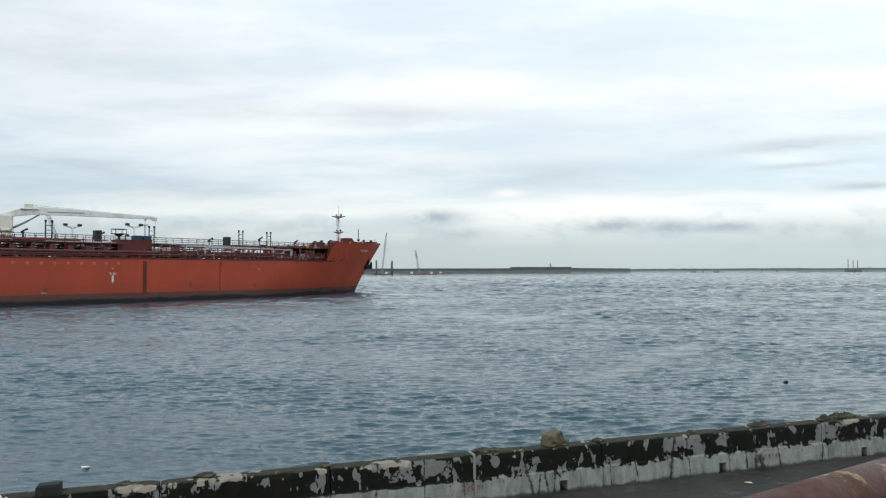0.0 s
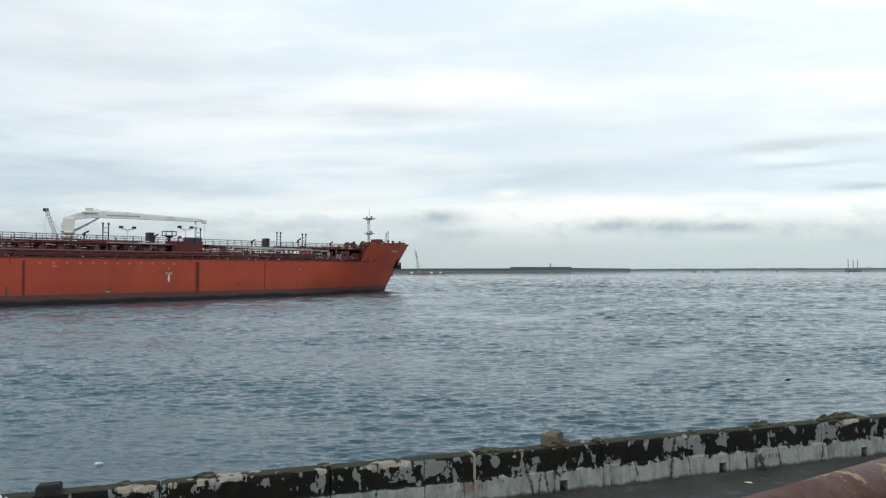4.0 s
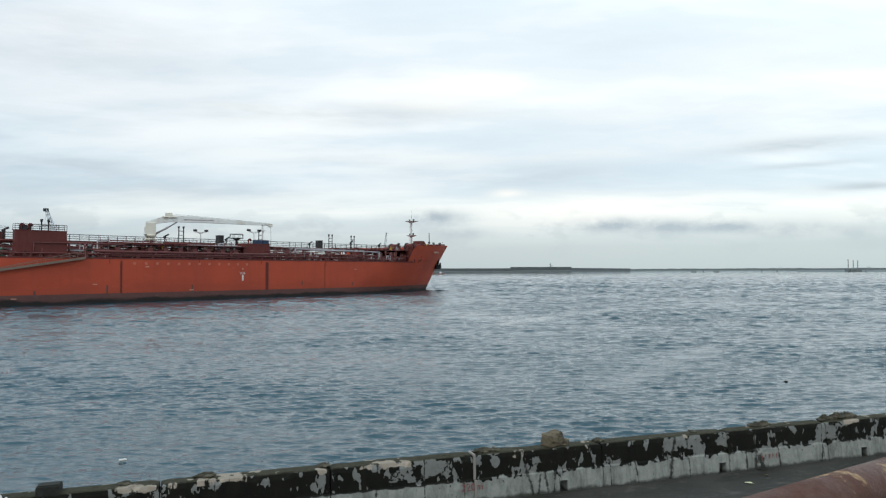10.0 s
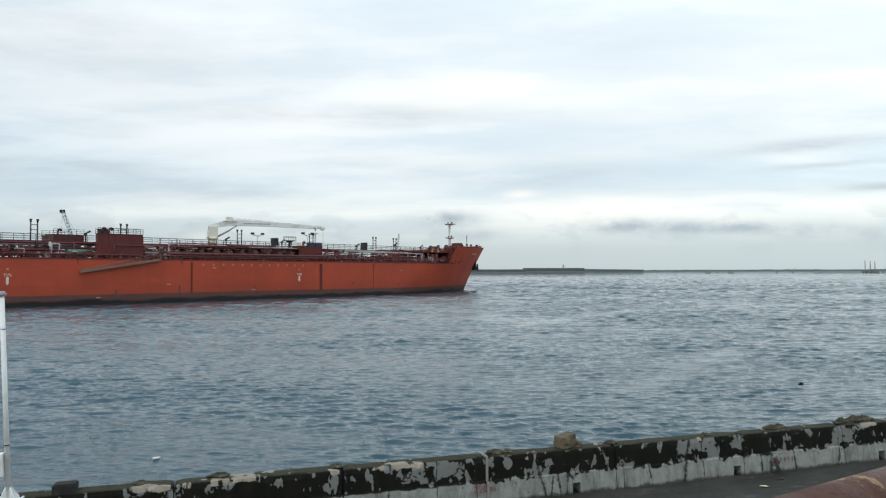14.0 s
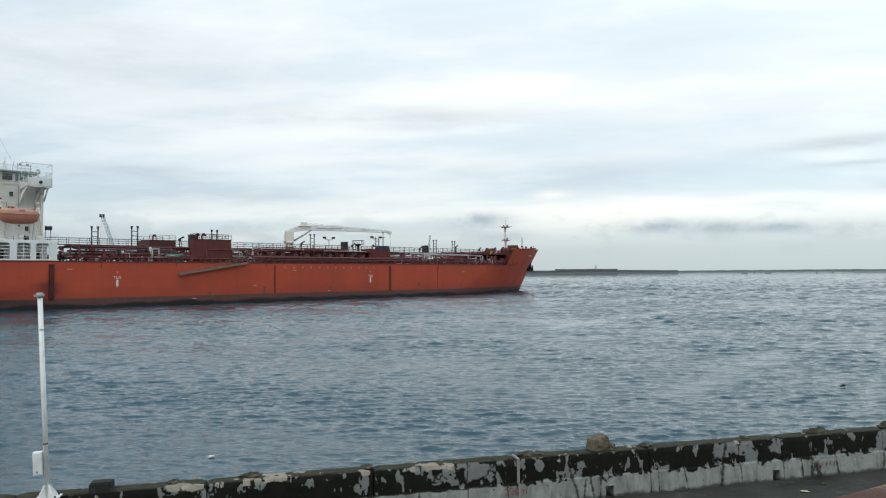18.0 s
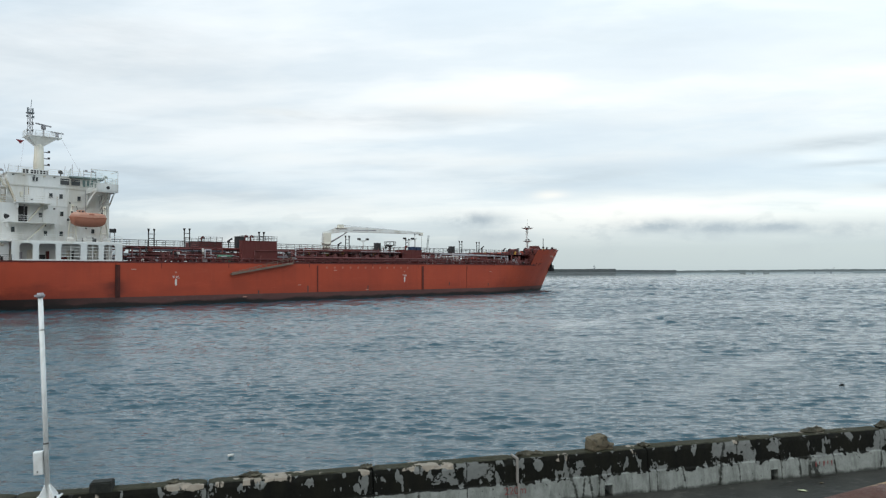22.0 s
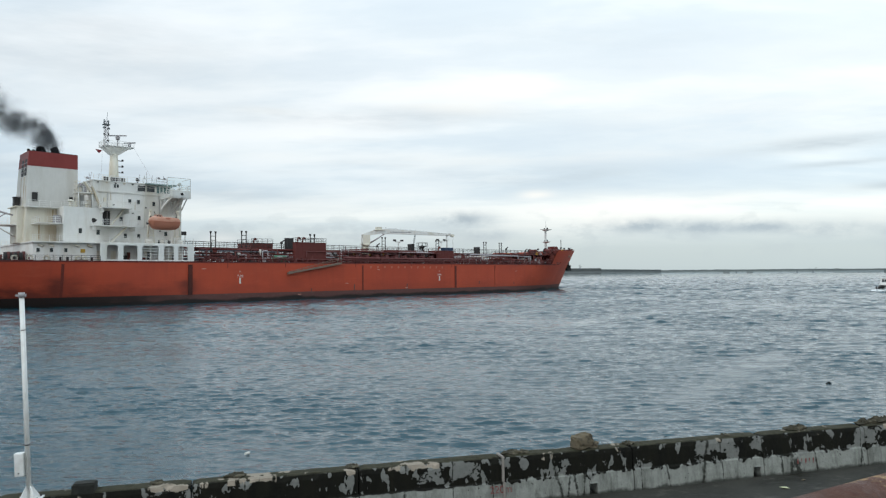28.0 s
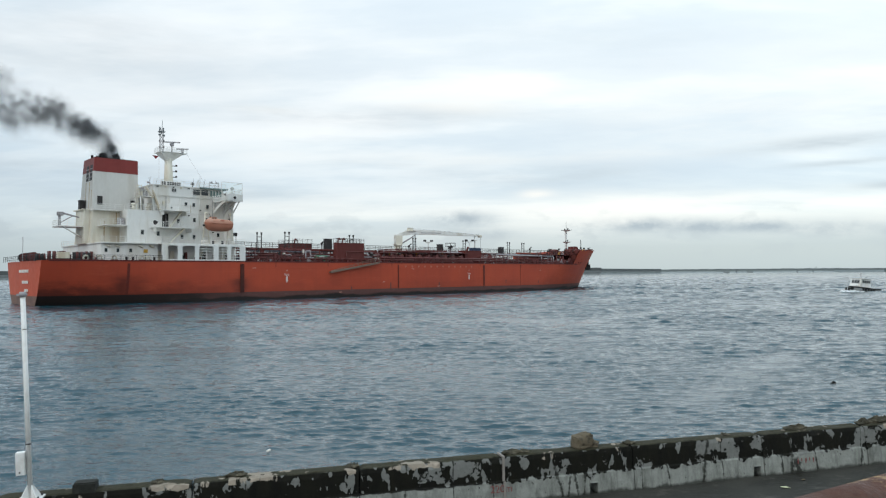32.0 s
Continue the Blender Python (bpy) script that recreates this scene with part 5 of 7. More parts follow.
for x, y, z in ((46.7, -4, 14.9), (54.1, -3.5, 15.3), (66.6, -11.8, 14.6), (97.8, 1.5, 15.5), (117.8, 1.5, 15.3), (141.0, 4.2, 15.5), (149.7, 5.4, 15.5)):
    o = part("twin_vent", Shape().tube((x - 0.55, y, 9.5), (x - 0.55, y, z - 0.5), 0.12, n=6).tube((x + 0.55, y, 9.5), (x + 0.55, y, z - 0.5), 0.12, n=6)
             .box(x - 0.55, x + 0.55, y - 0.06, y + 0.06, z - 2.0, z - 1.88).box(x - 0.55, x + 0.55, y - 0.06, y + 0.06, z - 1.1, z - 0.98), DARK, tanker, "pair of tall tank vent risers")
    for d in (-0.55, 0.55):
        part("vent_head", Shape().tube((x + d, y, z - 0.5), (x + d, y, z), 0.16, 0.26, 8), DARK, o)
for x, y in ((101.3, -0.5), (109.2, -9.2)):
    o = part("flood_light_mast", Shape().tube((x, y, CATZ), (x, y, 14.0), 0.13, n=6).tube((x, y, 13.9), (x - 1.2, y, 14.5), 0.09, n=6).tube((x, y, 13.9), (x + 1.2, y, 14.5), 0.09, n=6)
             .box(x - 1.3, x + 1.3, y - 0.1, y + 0.1, 14.2, 14.3), WHITE, tanker, "white Y-shaped flood light mast")
    for d in (-1.3, 1.3):
        part("flood_lamp", Shape().box(x + d - 0.32, x + d + 0.32, y - 0.3, y + 0.3, 14.4, 14.85), DARK, o)
part("flood_light_mast", Shape().tube((111.3, -9.3, CATZ), (111.3, -9.3, 15.9), 0.18, n=8).box(110.8, 111.8, -9.7, -8.9, 14.6, 14.8).box(110.9, 111.7, -9.7, -8.9, 15.9, 16.15), WHITE, tanker, "white crane boom rest")
o = part("mushroom_vent", Shape().tube((110.1, -0.5, CATZ), (110.1, -0.5, 13.3), 0.28, n=8).tube((110.1, -0.5, 12.7), (110.1, -0.5, 13.2), 0.3, 1.0, 12).tube((110.1, -0.5, 13.2), (110.1, -0.5, 13.3), 1.6, n=12), DARK, tanker, "dark mushroom vent with a railed platform")
for a in range(8):
    x, y = 110.1 + 1.5 * math.cos(a * 0.785), -0.5 + 1.5 * math.sin(a * 0.785)
    part("post", Shape().tube((x, y, 13.3), (x, y, 14.2), 0.05, n=4), DARK, o)
part("ring_rail", Shape().tube((110.1, -0.5, 14.15), (110.1, -0.5, 14.22), 1.55, n=12), DARK, o)
for x, y, z in ((92.0, -3, 12.9), (104, -6.5, 12.6), (61.8, -6.5, 12.8), (139, -6.5, 12.9), (128, -4, 12.4), (150, -5, 12.6)):
    part("fire_monitor", Shape().tube((x, y, CATZ), (x, y, z), 0.12, n=6).tube((x - 0.3, y, z - 0.1), (x + 0.8, y, z + 0.5), 0.12, 0.2, 8).box(x - 0.2, x + 0.2, y - 0.2, y + 0.2, z - 0.4, z), DARK, tanker, "dark fire monitor")
part("green_winch", Shape().tube((57.5, -10.5, 9.0), (60.5, -10.5, 9.0), 0.7, n=14).box(57.2, 60.8, -11.0, -10.0, 8.0, 8.5), GREEN, tanker, "green deck machine")
part("green_winch", Shape().tube((150.5, -9.0, 8.8), (153, -9.0, 8.8), 0.5, n=14).box(150, 153.5, -9.5, -8.5, 8.0, 8.4), GREEN, tanker, "green deck machine")

# ------------------------------------------------ hose crane
SLEW = pose(90.0, -0.75, -0.28, 0, 0, -21.5)
ped = Shape().tube((0, 0, 7.95), (0, 0, 13.2), 0.85, n=16).tube((0, 0, 13.2), (0, 0, 13.6), 1.15, n=16).box(-0.9, 1.0, -0.9, 0.9, 13.6, 16.0).tube((0, 0, 12.4), (0, 0, 12.5), 1.35, n=16)
crane = part("hose_crane", ped, CREAM, tanker, "white hose-handling crane with its boom stowed forward", SLEW)
boom = Shape()
pts = [(-0.9, 15.4, 16.2), (1.6, 16.0, 17.1), (4.0, 16.35, 17.75), (10, 16.35, 17.5), (18, 16.2, 16.95), (24.4, 16.1, 16.5)]
for x, zl, zh in pts:
    boom.v += [(x, -0.5, zl), (x, 0.5, zl), (x, 0.5, zh), (x, -0.5, zh)]
boom.add(0, [(i * 4 + j, i * 4 + (j + 1) % 4, i * 4 + 4 + (j + 1) % 4, i * 4 + 4 + j) for i in range(len(pts) - 1) for j in range(4)] + [(3, 2, 1, 0), (20, 21, 22, 23)])
part("boom", boom, WHITE, crane)
part("luffing_ram", Shape().tube((1.0, 0, 13.8), (3.4, 0, 15.2), 0.2, n=8).tube((3.4, 0, 15.2), (5.2, 0, 16.4), 0.13, n=8), GREYPIPE, crane)
part("winch_housing", Shape().box(2.8, 4.2, -0.6, 0.6, 17.4, 18.2).box(2.2, 5.0, -0.8, 0.8, 17.25, 17.4), CREAM, crane)
part("sheave", Shape().tube((24.6, -0.3, 16.15), (24.6, 0.3, 16.15), 0.42, n=12).box(24.2, 25.1, -0.4, 0.4, 15.8, 16.45), CREAM, crane)
part("wire", Shape().tube((24.8, 0, 16.0), (24.8, 0, 12.4), 0.03, n=4).tube((3.5, 0, 18.1), (24.5, 0, 16.6), 0.025, n=4), DARK, crane)
part("cab_platform", Shape().box(-1.3, -0.9, -1.1, 1.1, 13.6, 13.75).box(-1.2, -0.9, -0.8, 0.1, 14.0, 15.2), WHITE, crane)
part("boom_lettering", Shape().box(6.5, 12.5, -0.53, -0.5, 16.75, 16.95), GREYPIPE, crane, "row of worn grey boom markings")

# ------------------------------------------------ accommodation ladder on the side
s = Shape()
P, Q = Vector((57.9, -16.0, 5.8)), Vector((71.6, -16.0, 8.0))
lad = part("accommodation_ladder", Shape().frustum([(P.x, -16.3, P.z - 0.25), (Q.x, -16.3, Q.z - 0.25), (Q.x, -15.55, Q.z - 0.25), (P.x, -15.55, P.z - 0.25)],
           [(P.x, -16.3, P.z + 0.12), (Q.x, -16.3, Q.z + 0.12), (Q.x, -15.55, Q.z + 0.12), (P.x, -15.55, P.z + 0.12)]), ALLOY, tanker, "grey alloy accommodation ladder stowed on the side")
for k in range(12):
    e = P + (Q - P) * (k / 11)
    part("stanchion", Shape().tube((e.x, -16.2, e.z), (e.x, -16.2, e.z + (0.2 + 1.0 * k / 11)), 0.05, n=4), ALLOY, lad)
part("hand_rope", Shape().tube((P.x, -16.2, P.z + 0.25), (Q.x, -16.2, Q.z + 1.25), 0.05, n=4).tube((P.x, -16.2, P.z + 0.2), (Q.x, -16.2, Q.z + 0.75), 0.04, n=4), ALLOY, lad)
part("davit", Shape().tube((71.9, -15.0, 8.0), (71.9, -15.0, 10.4), 0.14, n=6).tube((71.9, -15.0, 10.4), (71.9, -16.1, 9.6), 0.12, n=6).box(71.6, 72.2, -15.9, -14.8, 8.0, 8.5), PIPE, lad)

# ------------------------------------------------ forecastle gear
FM = part("fore_mast", Shape().tube((169.5, 2.0, 11.5), (169.5, 2.0, 21.0), 0.32, 0.2, 10).tube((169.5, 2.0, 21.0), (169.5, 2.0, 23.4), 0.08, n=6), WHITE, tanker, "white fore mast with two crosstrees")
for z, w in ((16.2, 1.1), (20.4, 1.4)):
    part("crosstree", Shape().frustum([(169.3, 1.8, z - 0.5), (169.7, 1.8, z - 0.5), (169.7, 2.2, z - 0.5), (169.3, 2.2, z - 0.5)], [(169.5 - w, 2.0 - w, z), (169.5 + w, 2.0 - w, z), (169.5 + w, 2.0 + w, z), (169.5 - w, 2.0 + w, z)]).box(169.5 - w, 169.5 + w, 2.0 - w, 2.0 + w, z, z + 0.1), WHITE, FM)
    part("mast_lamp", Shape().tube((169.5 + w * 0.6, 2.0, z + 0.1), (169.5 + w * 0.6, 2.0, z + 0.7), 0.24, n=8).tube((169.5 - w * 0.6, 2.0, z + 0.1), (169.5 - w * 0.6, 2.0, z + 0.5), 0.2, n=8), DARK, FM)
part("ladder", Shape().box(168.95, 169.0, 1.75, 2.25, 12, 20), WHITE, FM)
gear = ((163, -4, 1.2, MAROON), (163.5, 3, 1.2, MAROON), (166, -7, 0.9, MAROON), (170.5, -2.5, 1.0, MAROON), (173.5, 0, 0.8, MAROON), (162, -8, 0.7, MAROON), (164.5, -7.5, 0.6, YELLOW))
for x, y, r, m in gear:
    w = part("windlass", Shape().tube((x, y - 1.3, 12.5), (x, y + 1.3, 12.5), r * 0.8, n=14).box(x - r, x + r, y - 0.5, y + 0.5, 11.5, 12.9).box(x - r * 0.7, x + r * 0.7, y - 1.7, y - 1.3, 11.5, 13.1), m, tanker, "mooring winch on the forecastle")
    part("drum_flange", Shape().tube((x, y + 1.25, 12.5), (x, y + 1.4, 12.5), r, n=16), DARK, w)
part("bosun_store", Shape().box(169.6, 171.4, -1.4, 1.4, 11.5, 14.5).prism([(171.3, 14.5), (173.4, 12.4), (173.4, 11.5), (171.3, 11.5)], -1.3, 1.3), MAROON, tanker, "maroon forecastle store")
for x, h in ((175.8, 14.2), (178.5, 14.2), (161.3, 13.6), (166.8, 13.4), (173.9, 17.0)):
    part("stand_pipe", Shape().tube((x, -1.0, 11.5), (x, -1.0, h), 0.12, n=6).box(x - 0.25, x + 0.25, -1.25, -0.75, min(h, 14.3) - 0.5, min(h, 14.3)), DARK, tanker)
part("jack_staff", Shape().tube((180.0, 0, 12.6), (181.0, 0, 14.6), 0.05, n=5), DARK, tanker)
for k in range(9):
    x = 160.8 + 2.4 * k
    b = breadth(x, 12.0)
    part("fairlead", Shape().box(x - 0.4, x + 0.4, -b + 0.1, -b + 0.5, fore_top(x) - 0.1, fore_top(x) + 0.28), MAROON, tanker)
for k in range(5):
    x = 143 + 2.2 * k
    y = 1.9 - breadth(x + 1.3, DECKZ)
    part("mooring_bitts", Shape().tube((x, y, 7.95), (x, y, 9.0), 0.3, n=10).tube((x + 0.9, y, 7.95), (x + 0.9, y, 9.0), 0.3, n=10).box(x - 0.4, x + 1.3, y - 0.4, y + 0.4, 7.95, 8.2), PIPE, tanker)
part("forecastle_stair", Shape().frustum([(154.5, -9, 8), (155.2, -9, 8), (155.2, -7.8, 8), (154.5, -7.8, 8)], [(159.2, -9, 11.6), (159.9, -9, 11.6), (159.9, -7.8, 11.6), (159.2, -7.8, 11.6)]), PIPE, tanker)
part("fore_pipe_deck", Shape().box(146, 160, -10, 8, 11.0, 11.15).box(148, 158, -9, 6, 8.0, 9.6), PIPE, tanker)

rg = random.Random(8)
for k in range(46):
    x, y = rg.uniform(146.5, 160.5), rg.uniform(-9.2, 5.0)
    h, w = rg.uniform(0.3, 1.2), rg.uniform(0.12, 0.45)
    s = Shape().box(x - w, x + w, y - w, y + w, 11.1, 11.1 + h * 0.6).tube((x, y, 11.1), (x, y, 11.15 + h), w * 0.5, n=7)
    if k % 3 == 0:
        s.tube((x, y, 11.2 + h * 0.6), (x + rg.uniform(0.5, 1.6), y, 11.2 + h * 0.6), 0.12, n=6)
    part("deck_gear", s, (MAROON, PIPE, DARK, MAROON, YELLOW, PIPE, GREYPIPE)[k % 7], tanker)
railing((146, -9.9, 11.15), (160, -9.9, 11.15), PIPE, 1.0, 1.4)
for k in range(40):
    x, y = rg.uniform(146.2, 160.0), rg.uniform(-11.2, -9.6)
    z = rg.uniform(8.3, 10.6)
    if k % 2:
        s = Shape().tube((x, y, 7.95), (x, y, rg.uniform(9.2, 11.0)), rg.uniform(0.08, 0.2), n=7)
    else:
        s = Shape().tube((x, y, z), (min(160.2, x + rg.uniform(1.5, 5.0)), y, z), rg.uniform(0.08, 0.2), n=7)
    part("bow_pipework", s, (MAROON, DECK, PIPE, MAROON, PIPE)[k % 5], tanker)
for k in range(7):
    x = 44 + 16.5 * k + rg.uniform(-3, 3)
    z = rg.uniform(6.2, 7.2)
    part("rust_stain", hull_strip(x - 0.07, x + 0.07, z, 7.85, 0.010), SCUFF, tanker, "thin run of rust below a scupper")

# ------------------------------------------------ superstructure
ADECK = 11.45


def rounded(x0, x1, z0, z1, r):
    return [(x0, z0), (x1, z0), (x1, z1 - r), (x1 - r * 0.3, z1 - r * 0.3), (x1 - r, z1), (x0 + r, z1), (x0 + r * 0.3, z1 - r * 0.3), (x0, z1 - r)]


def screen(y0, y1):
    """Side screen with round-cornered openings that go right through."""
    bm = bmesh.new()
    outer = [(20.6, DECKZ), (37.6, DECKZ), (37.6, ADECK - 0.2), (20.6, ADECK - 0.2)]
    holes = [rounded(21.7, 23.6, 8.35, 10.95, 0.35), rounded(24.5, 27.0, 8.35, 10.95, 0.35), rounded(27.8, 30.8, 8.35, 10.95, 0.35), rounded(31.8, 33.7, 8.35, 10.95, 0.35), rounded(34.5, 36.4, 8.35, 10.95, 0.35)]
    edges_ = []
    for loop in [outer] + holes:
        vs = [bm.verts.new((x, y0, z)) for x, z in loop]
        edges_ += [bm.edges.new((vs[i], vs[(i + 1) % len(vs)])) for i in range(len(vs))]
    bmesh.ops.triangle_fill(bm, use_beauty=True, use_dissolve=False, edges=edges_)
    ret = bmesh.ops.extrude_face_region(bm, geom=list(bm.faces))
    bmesh.ops.translate(bm, vec=(0, y1 - y0, 0), verts=[v for v in ret["geom"] if isinstance(v, bmesh.types.BMVert)])
    bmesh.ops.recalc_face_normals(bm, faces=bm.faces)
    me = bpy.data.meshes.new("side_screen")
    bm.to_mesh(me)
    bm.free()
    me.materials.append(WHITE)
    return me


for y0, y1 in ((-15.3, -15.05), (15.05, 15.3)):
    sc = part("side_screen", screen(y0, y1), WHITE, tanker, "white side screen with round-cornered openings")
    for a, b in ((27.8, 30.8), (31.8, 33.7), (34.5, 36.4)):
        for z in (8.85, 9.4, 9.95, 10.45):
            part("guard_bar", Shape().tube((a, (y0 + y1) / 2, z), (b, (y0 + y1) / 2, z), 0.06, n=5), WHITE, sc)
        part("guard_post", Shape().tube(((a + b) / 2, (y0 + y1) / 2, 8.3), ((a + b) / 2, (y0 + y1) / 2, 10.95), 0.06, n=5), WHITE, sc)


def deck_edge(x):
    return breadth(x, DECKZ) - 1.5 if x < 20.3 else breadth(x, DECKZ) - 0.3


s = Shape()
xs = [10.5, 10.9, 11.8, 13, 16, 20.2, 20.6, 32, 37.6]
for x in xs:
    b = deck_edge(x)
    s.v += [(x, -b, ADECK - 0.22), (x, b, ADECK - 0.22), (x, b, ADECK), (x, -b, ADECK)]
s.add(0, [(i * 4 + j, i * 4 + 4 + j, i * 4 + 4 + (j + 1) % 4, i * 4 + (j + 1) % 4) for i in range(len(xs) - 1) for j in range(4)] + [(0, 1, 2, 3), (35, 34, 33, 32)])
part("poop_deck", s, WHITE, tanker, "white overhanging poop deck")
for a, b in zip(xs, xs[1:]):
    for sd in (-1, 1):
        railing((a, sd * (deck_edge(a) - 0.15), ADECK), (b, sd * (deck_edge(b) - 0.15), ADECK), WHITE, 1.05, 1.5)
lh = Shape()
hs = [10.7, 11.4, 13, 16, 20.6]
for x in hs:
    w = breadth(x, DECKZ) - 2.3
    lh.v += [(x, -w, DECKZ - 0.05), (x, w, DECKZ - 0.05), (x, w, ADECK - 0.22), (x, -w, ADECK - 0.22)]
lh.add(0, [(i * 4 + j, i * 4 + 4 + j, i * 4 + 4 + (j + 1) % 4, i * 4 + (j + 1) % 4) for i in range(4) for j in range(4)] + [(0, 1, 2, 3), (19, 18, 17, 16)])
lh.box(20.6, 37.0, -11.6, 11.6, DECKZ - 0.05, ADECK - 0.22)
part("lower_house", lh, WHITE, tanker, "white lower deck house")


def window(x0, x1, y, z0, z1, parent, frame_mat=WHITE, mat=GLASS):
    w = part("window", Shape().box(x0, x1, y - 0.05, y + 0.05, z0, z1), mat, parent)
    t = 0.07
    part("window_frame", Shape().box(x0 - t, x1 + t, y - 0.08, y + 0.02, z1, z1 + t).box(x0 - t, x1 + t, y - 0.08, y + 0.02, z0 - t, z0)
         .box(x0 - t, x0, y - 0.08, y + 0.02, z0, z1).box(x1, x1 + t, y - 0.08, y + 0.02, z0, z1), frame_mat, w)
    return w


LH = [o for o in tanker.children if o.name.startswith("lower_house")][0]
for x in (11.2, 13.2, 15.4):
    window(x, x + 0.5, -breadth(x + 0.25, DECKZ) + 2.25, 9.6, 10.3, LH)
part("notice_board", Shape().box(18.0, 18.7, -13.25, -12.9, 9.55, 10.2), YELLOW, LH, "yellow notice board")
for x in (21.0, 23.5, 29.5, 34.0):
    part("door", Shape().box(x, x + 0.8, -11.72, -11.6, 8.1, 10.0), CREAM, LH)
for x in (11.4, 13.0, 17.0, 19.0):
    part("cowl", Shape().tube((x, -breadth(x, 8) + 2.1, 10.9), (x + 0.8, -breadth(x, 8) + 2.1, 10.6), 0.2, n=8), CREAM, LH)
# accommodation block
acc = part("accommodation", Shape().box(22.4, 35.6, -9.6, 9.6, ADECK - 0.02, 21.0), WHITE, tanker, "white accommodation block")
part("deck_line", Shape().box(22.3, 35.7, -9.68, 9.68, 14.45, 14.58), WHITE, acc)
part("deck_line", Shape().box(22.3, 35.7, -9.68, 9.68, 17.75, 17.88), WHITE, acc)
part("front_bulkhead", Shape().box(35.6, 36.0, -13.0, 13.0, ADECK - 0.02, 19.0).frustum([(35.6, -13.0, 19.0), (36.0, -13.0, 19.0), (36.0, 13.0, 19.0), (35.6, 13.0, 19.0)], [(35.6, -14.6, 20.9), (36.0, -14.6, 20.9), (36.0, 14.6, 20.9), (35.6, 14.6, 20.9)]), WHITE, acc)
for x, z in ((27.15, 19.2), (28.75, 19.15), (31.65, 18.95), (28.9, 16.1), (25.6, 15.7), (28.85, 12.6), (34.0, 13.2), (26.4, 12.6), (33.2, 16.0)):
    window(x, x + 0.55, -9.65, z, z + 0.8, acc)
part("vent_cover", Shape().box(22.75, 23.15, -9.85, -9.6, 19.1, 19.85).box(22.7, 23.2, -9.9, -9.6, 19.85, 19.92), CREAM, acc, "pale ventilator cover")
for z in (12.7, 15.9, 19.2):
    for y in (-7.5, -5, -2.5, 0, 2.5, 5, 7.5):
        fw = part("window", Shape().box(35.98, 36.05, y - 0.4, y + 0.4, z, z + 0.95), GLASS, acc)
aft = part("aft_house", Shape().box(15.9, 22.4, -10.4, 10.4, ADECK - 0.02, 17.9), WHITE, tanker, "plain white aft house side")
for x, z in ((18.35, 13.15),):
    window(x, x + 0.55, -10.45, z, z + 0.9, aft)
window(21.35, 21.9, -10.45, 13.0, 13.85, aft)
part("upper_aft_house", Shape().box(20.9, 22.4, -9.6, 9.6, 17.88, 20.98), WHITE, tanker, "white upper house wall behind the bridge")
cage = Shape()
for k in range(7):
    z = 18.2 + 0.75 * k
    for a in range(6):
        p, q = (2 * math.pi * (a + e) / 10 + 1.0 for e in (0, 1))
        cage.tube((18.6 + 0.5 * math.cos(p), -8.9 - 0.5 * math.sin(p), z), (18.6 + 0.5 * math.cos(q), -8.9 - 0.5 * math.sin(q), z), 0.05, n=4)
for a in (1.2, 2.4, 3.6):
    cage.tube((18.6 + 0.5 * math.cos(a), -8.9 - 0.5 * math.sin(a), 18.0), (18.6 + 0.5 * math.cos(a), -8.9 - 0.5 * math.sin(a), 22.9), 0.045, n=4)
part("ladder_cage", cage, CREAM, tanker, "caged vertical ladder")
railing((19.2, -9.1, 17.9), (22.3, -10.3, 17.9), WHITE, 1.05, 1.0)
railing((16.0, -10.3, 17.9), (22.3, -10.3, 17.9), WHITE, 1.05, 1.3)
part("vent_head", Shape().tube((17.3, -9.3, 17.85), (17.3, -9.3, 18.9), 0.3, n=10).blob((17.3, -9.3, 19.0), (0.5, 0.5, 0.3), 4, 0.1, 8, 12), CREAM, tanker)
part("vent_head", Shape().tube((20.0, -9.4, 17.85), (20.0, -9.4, 18.5), 0.22, n=10).blob((20.0, -9.4, 18.6), (0.4, 0.4, 0.25), 5, 0.1, 8, 12), CREAM, tanker)
# gallery, ladder and lockers abaft the bridge
gal = part("aft_gallery", Shape().box(18.2, 20.9, -10.3, -7.0, 20.55, 20.68), WHITE, tanker, "white gallery abaft the bridge")
for x, y in ((18.35, -10.2), (20.7, -10.2), (18.35, -7.2)):
    part("gallery_leg", Shape().tube((x, y, 17.88), (x, y, 20.55), 0.08, n=6), WHITE, gal)
railing((18.3, -10.2, 20.68), (20.8, -10.2, 20.68), WHITE, 1.05, 0.8)
railing((18.3, -10.2, 20.68), (18.3, -7.1, 20.68), WHITE, 1.05, 1.0)
for x, z, w, h in ((18.6, 20.68, 0.6, 0.9), (19.5, 20.68, 0.5, 1.3), (17.6, 17.9, 0.7, 1.0), (20.2, 17.9, 0.6, 1.4)):
    part("deck_box", Shape().box(x, x + w, -9.2, -8.5, z, z + h).box(x - 0.04, x + w + 0.04, -9.24, -8.46, z + h, z + h + 0.06), (CREAM, GREYPIPE)[int(x * 10) % 2], tanker, "pale deck locker")
for x, z in ((19.1, 22.1), (20.3, 23.4)):
    part("horn", Shape().tube((x, -9.5, z), (x - 0.45, -9.8, z), 0.10, 0.24, 10).tube((x, -9.5, z), (x, -9.5, z - 1.3), 0.05, n=5), GREYPIPE, tanker)
for x in (23.4, 26.2, 30.2, 33.0):
    part("drain_pipe", Shape().tube((x, -9.72, 14.6), (x, -9.72, 20.9), 0.05, n=6), (WHITE, GREYPIPE)[int(x) % 2], tanker)
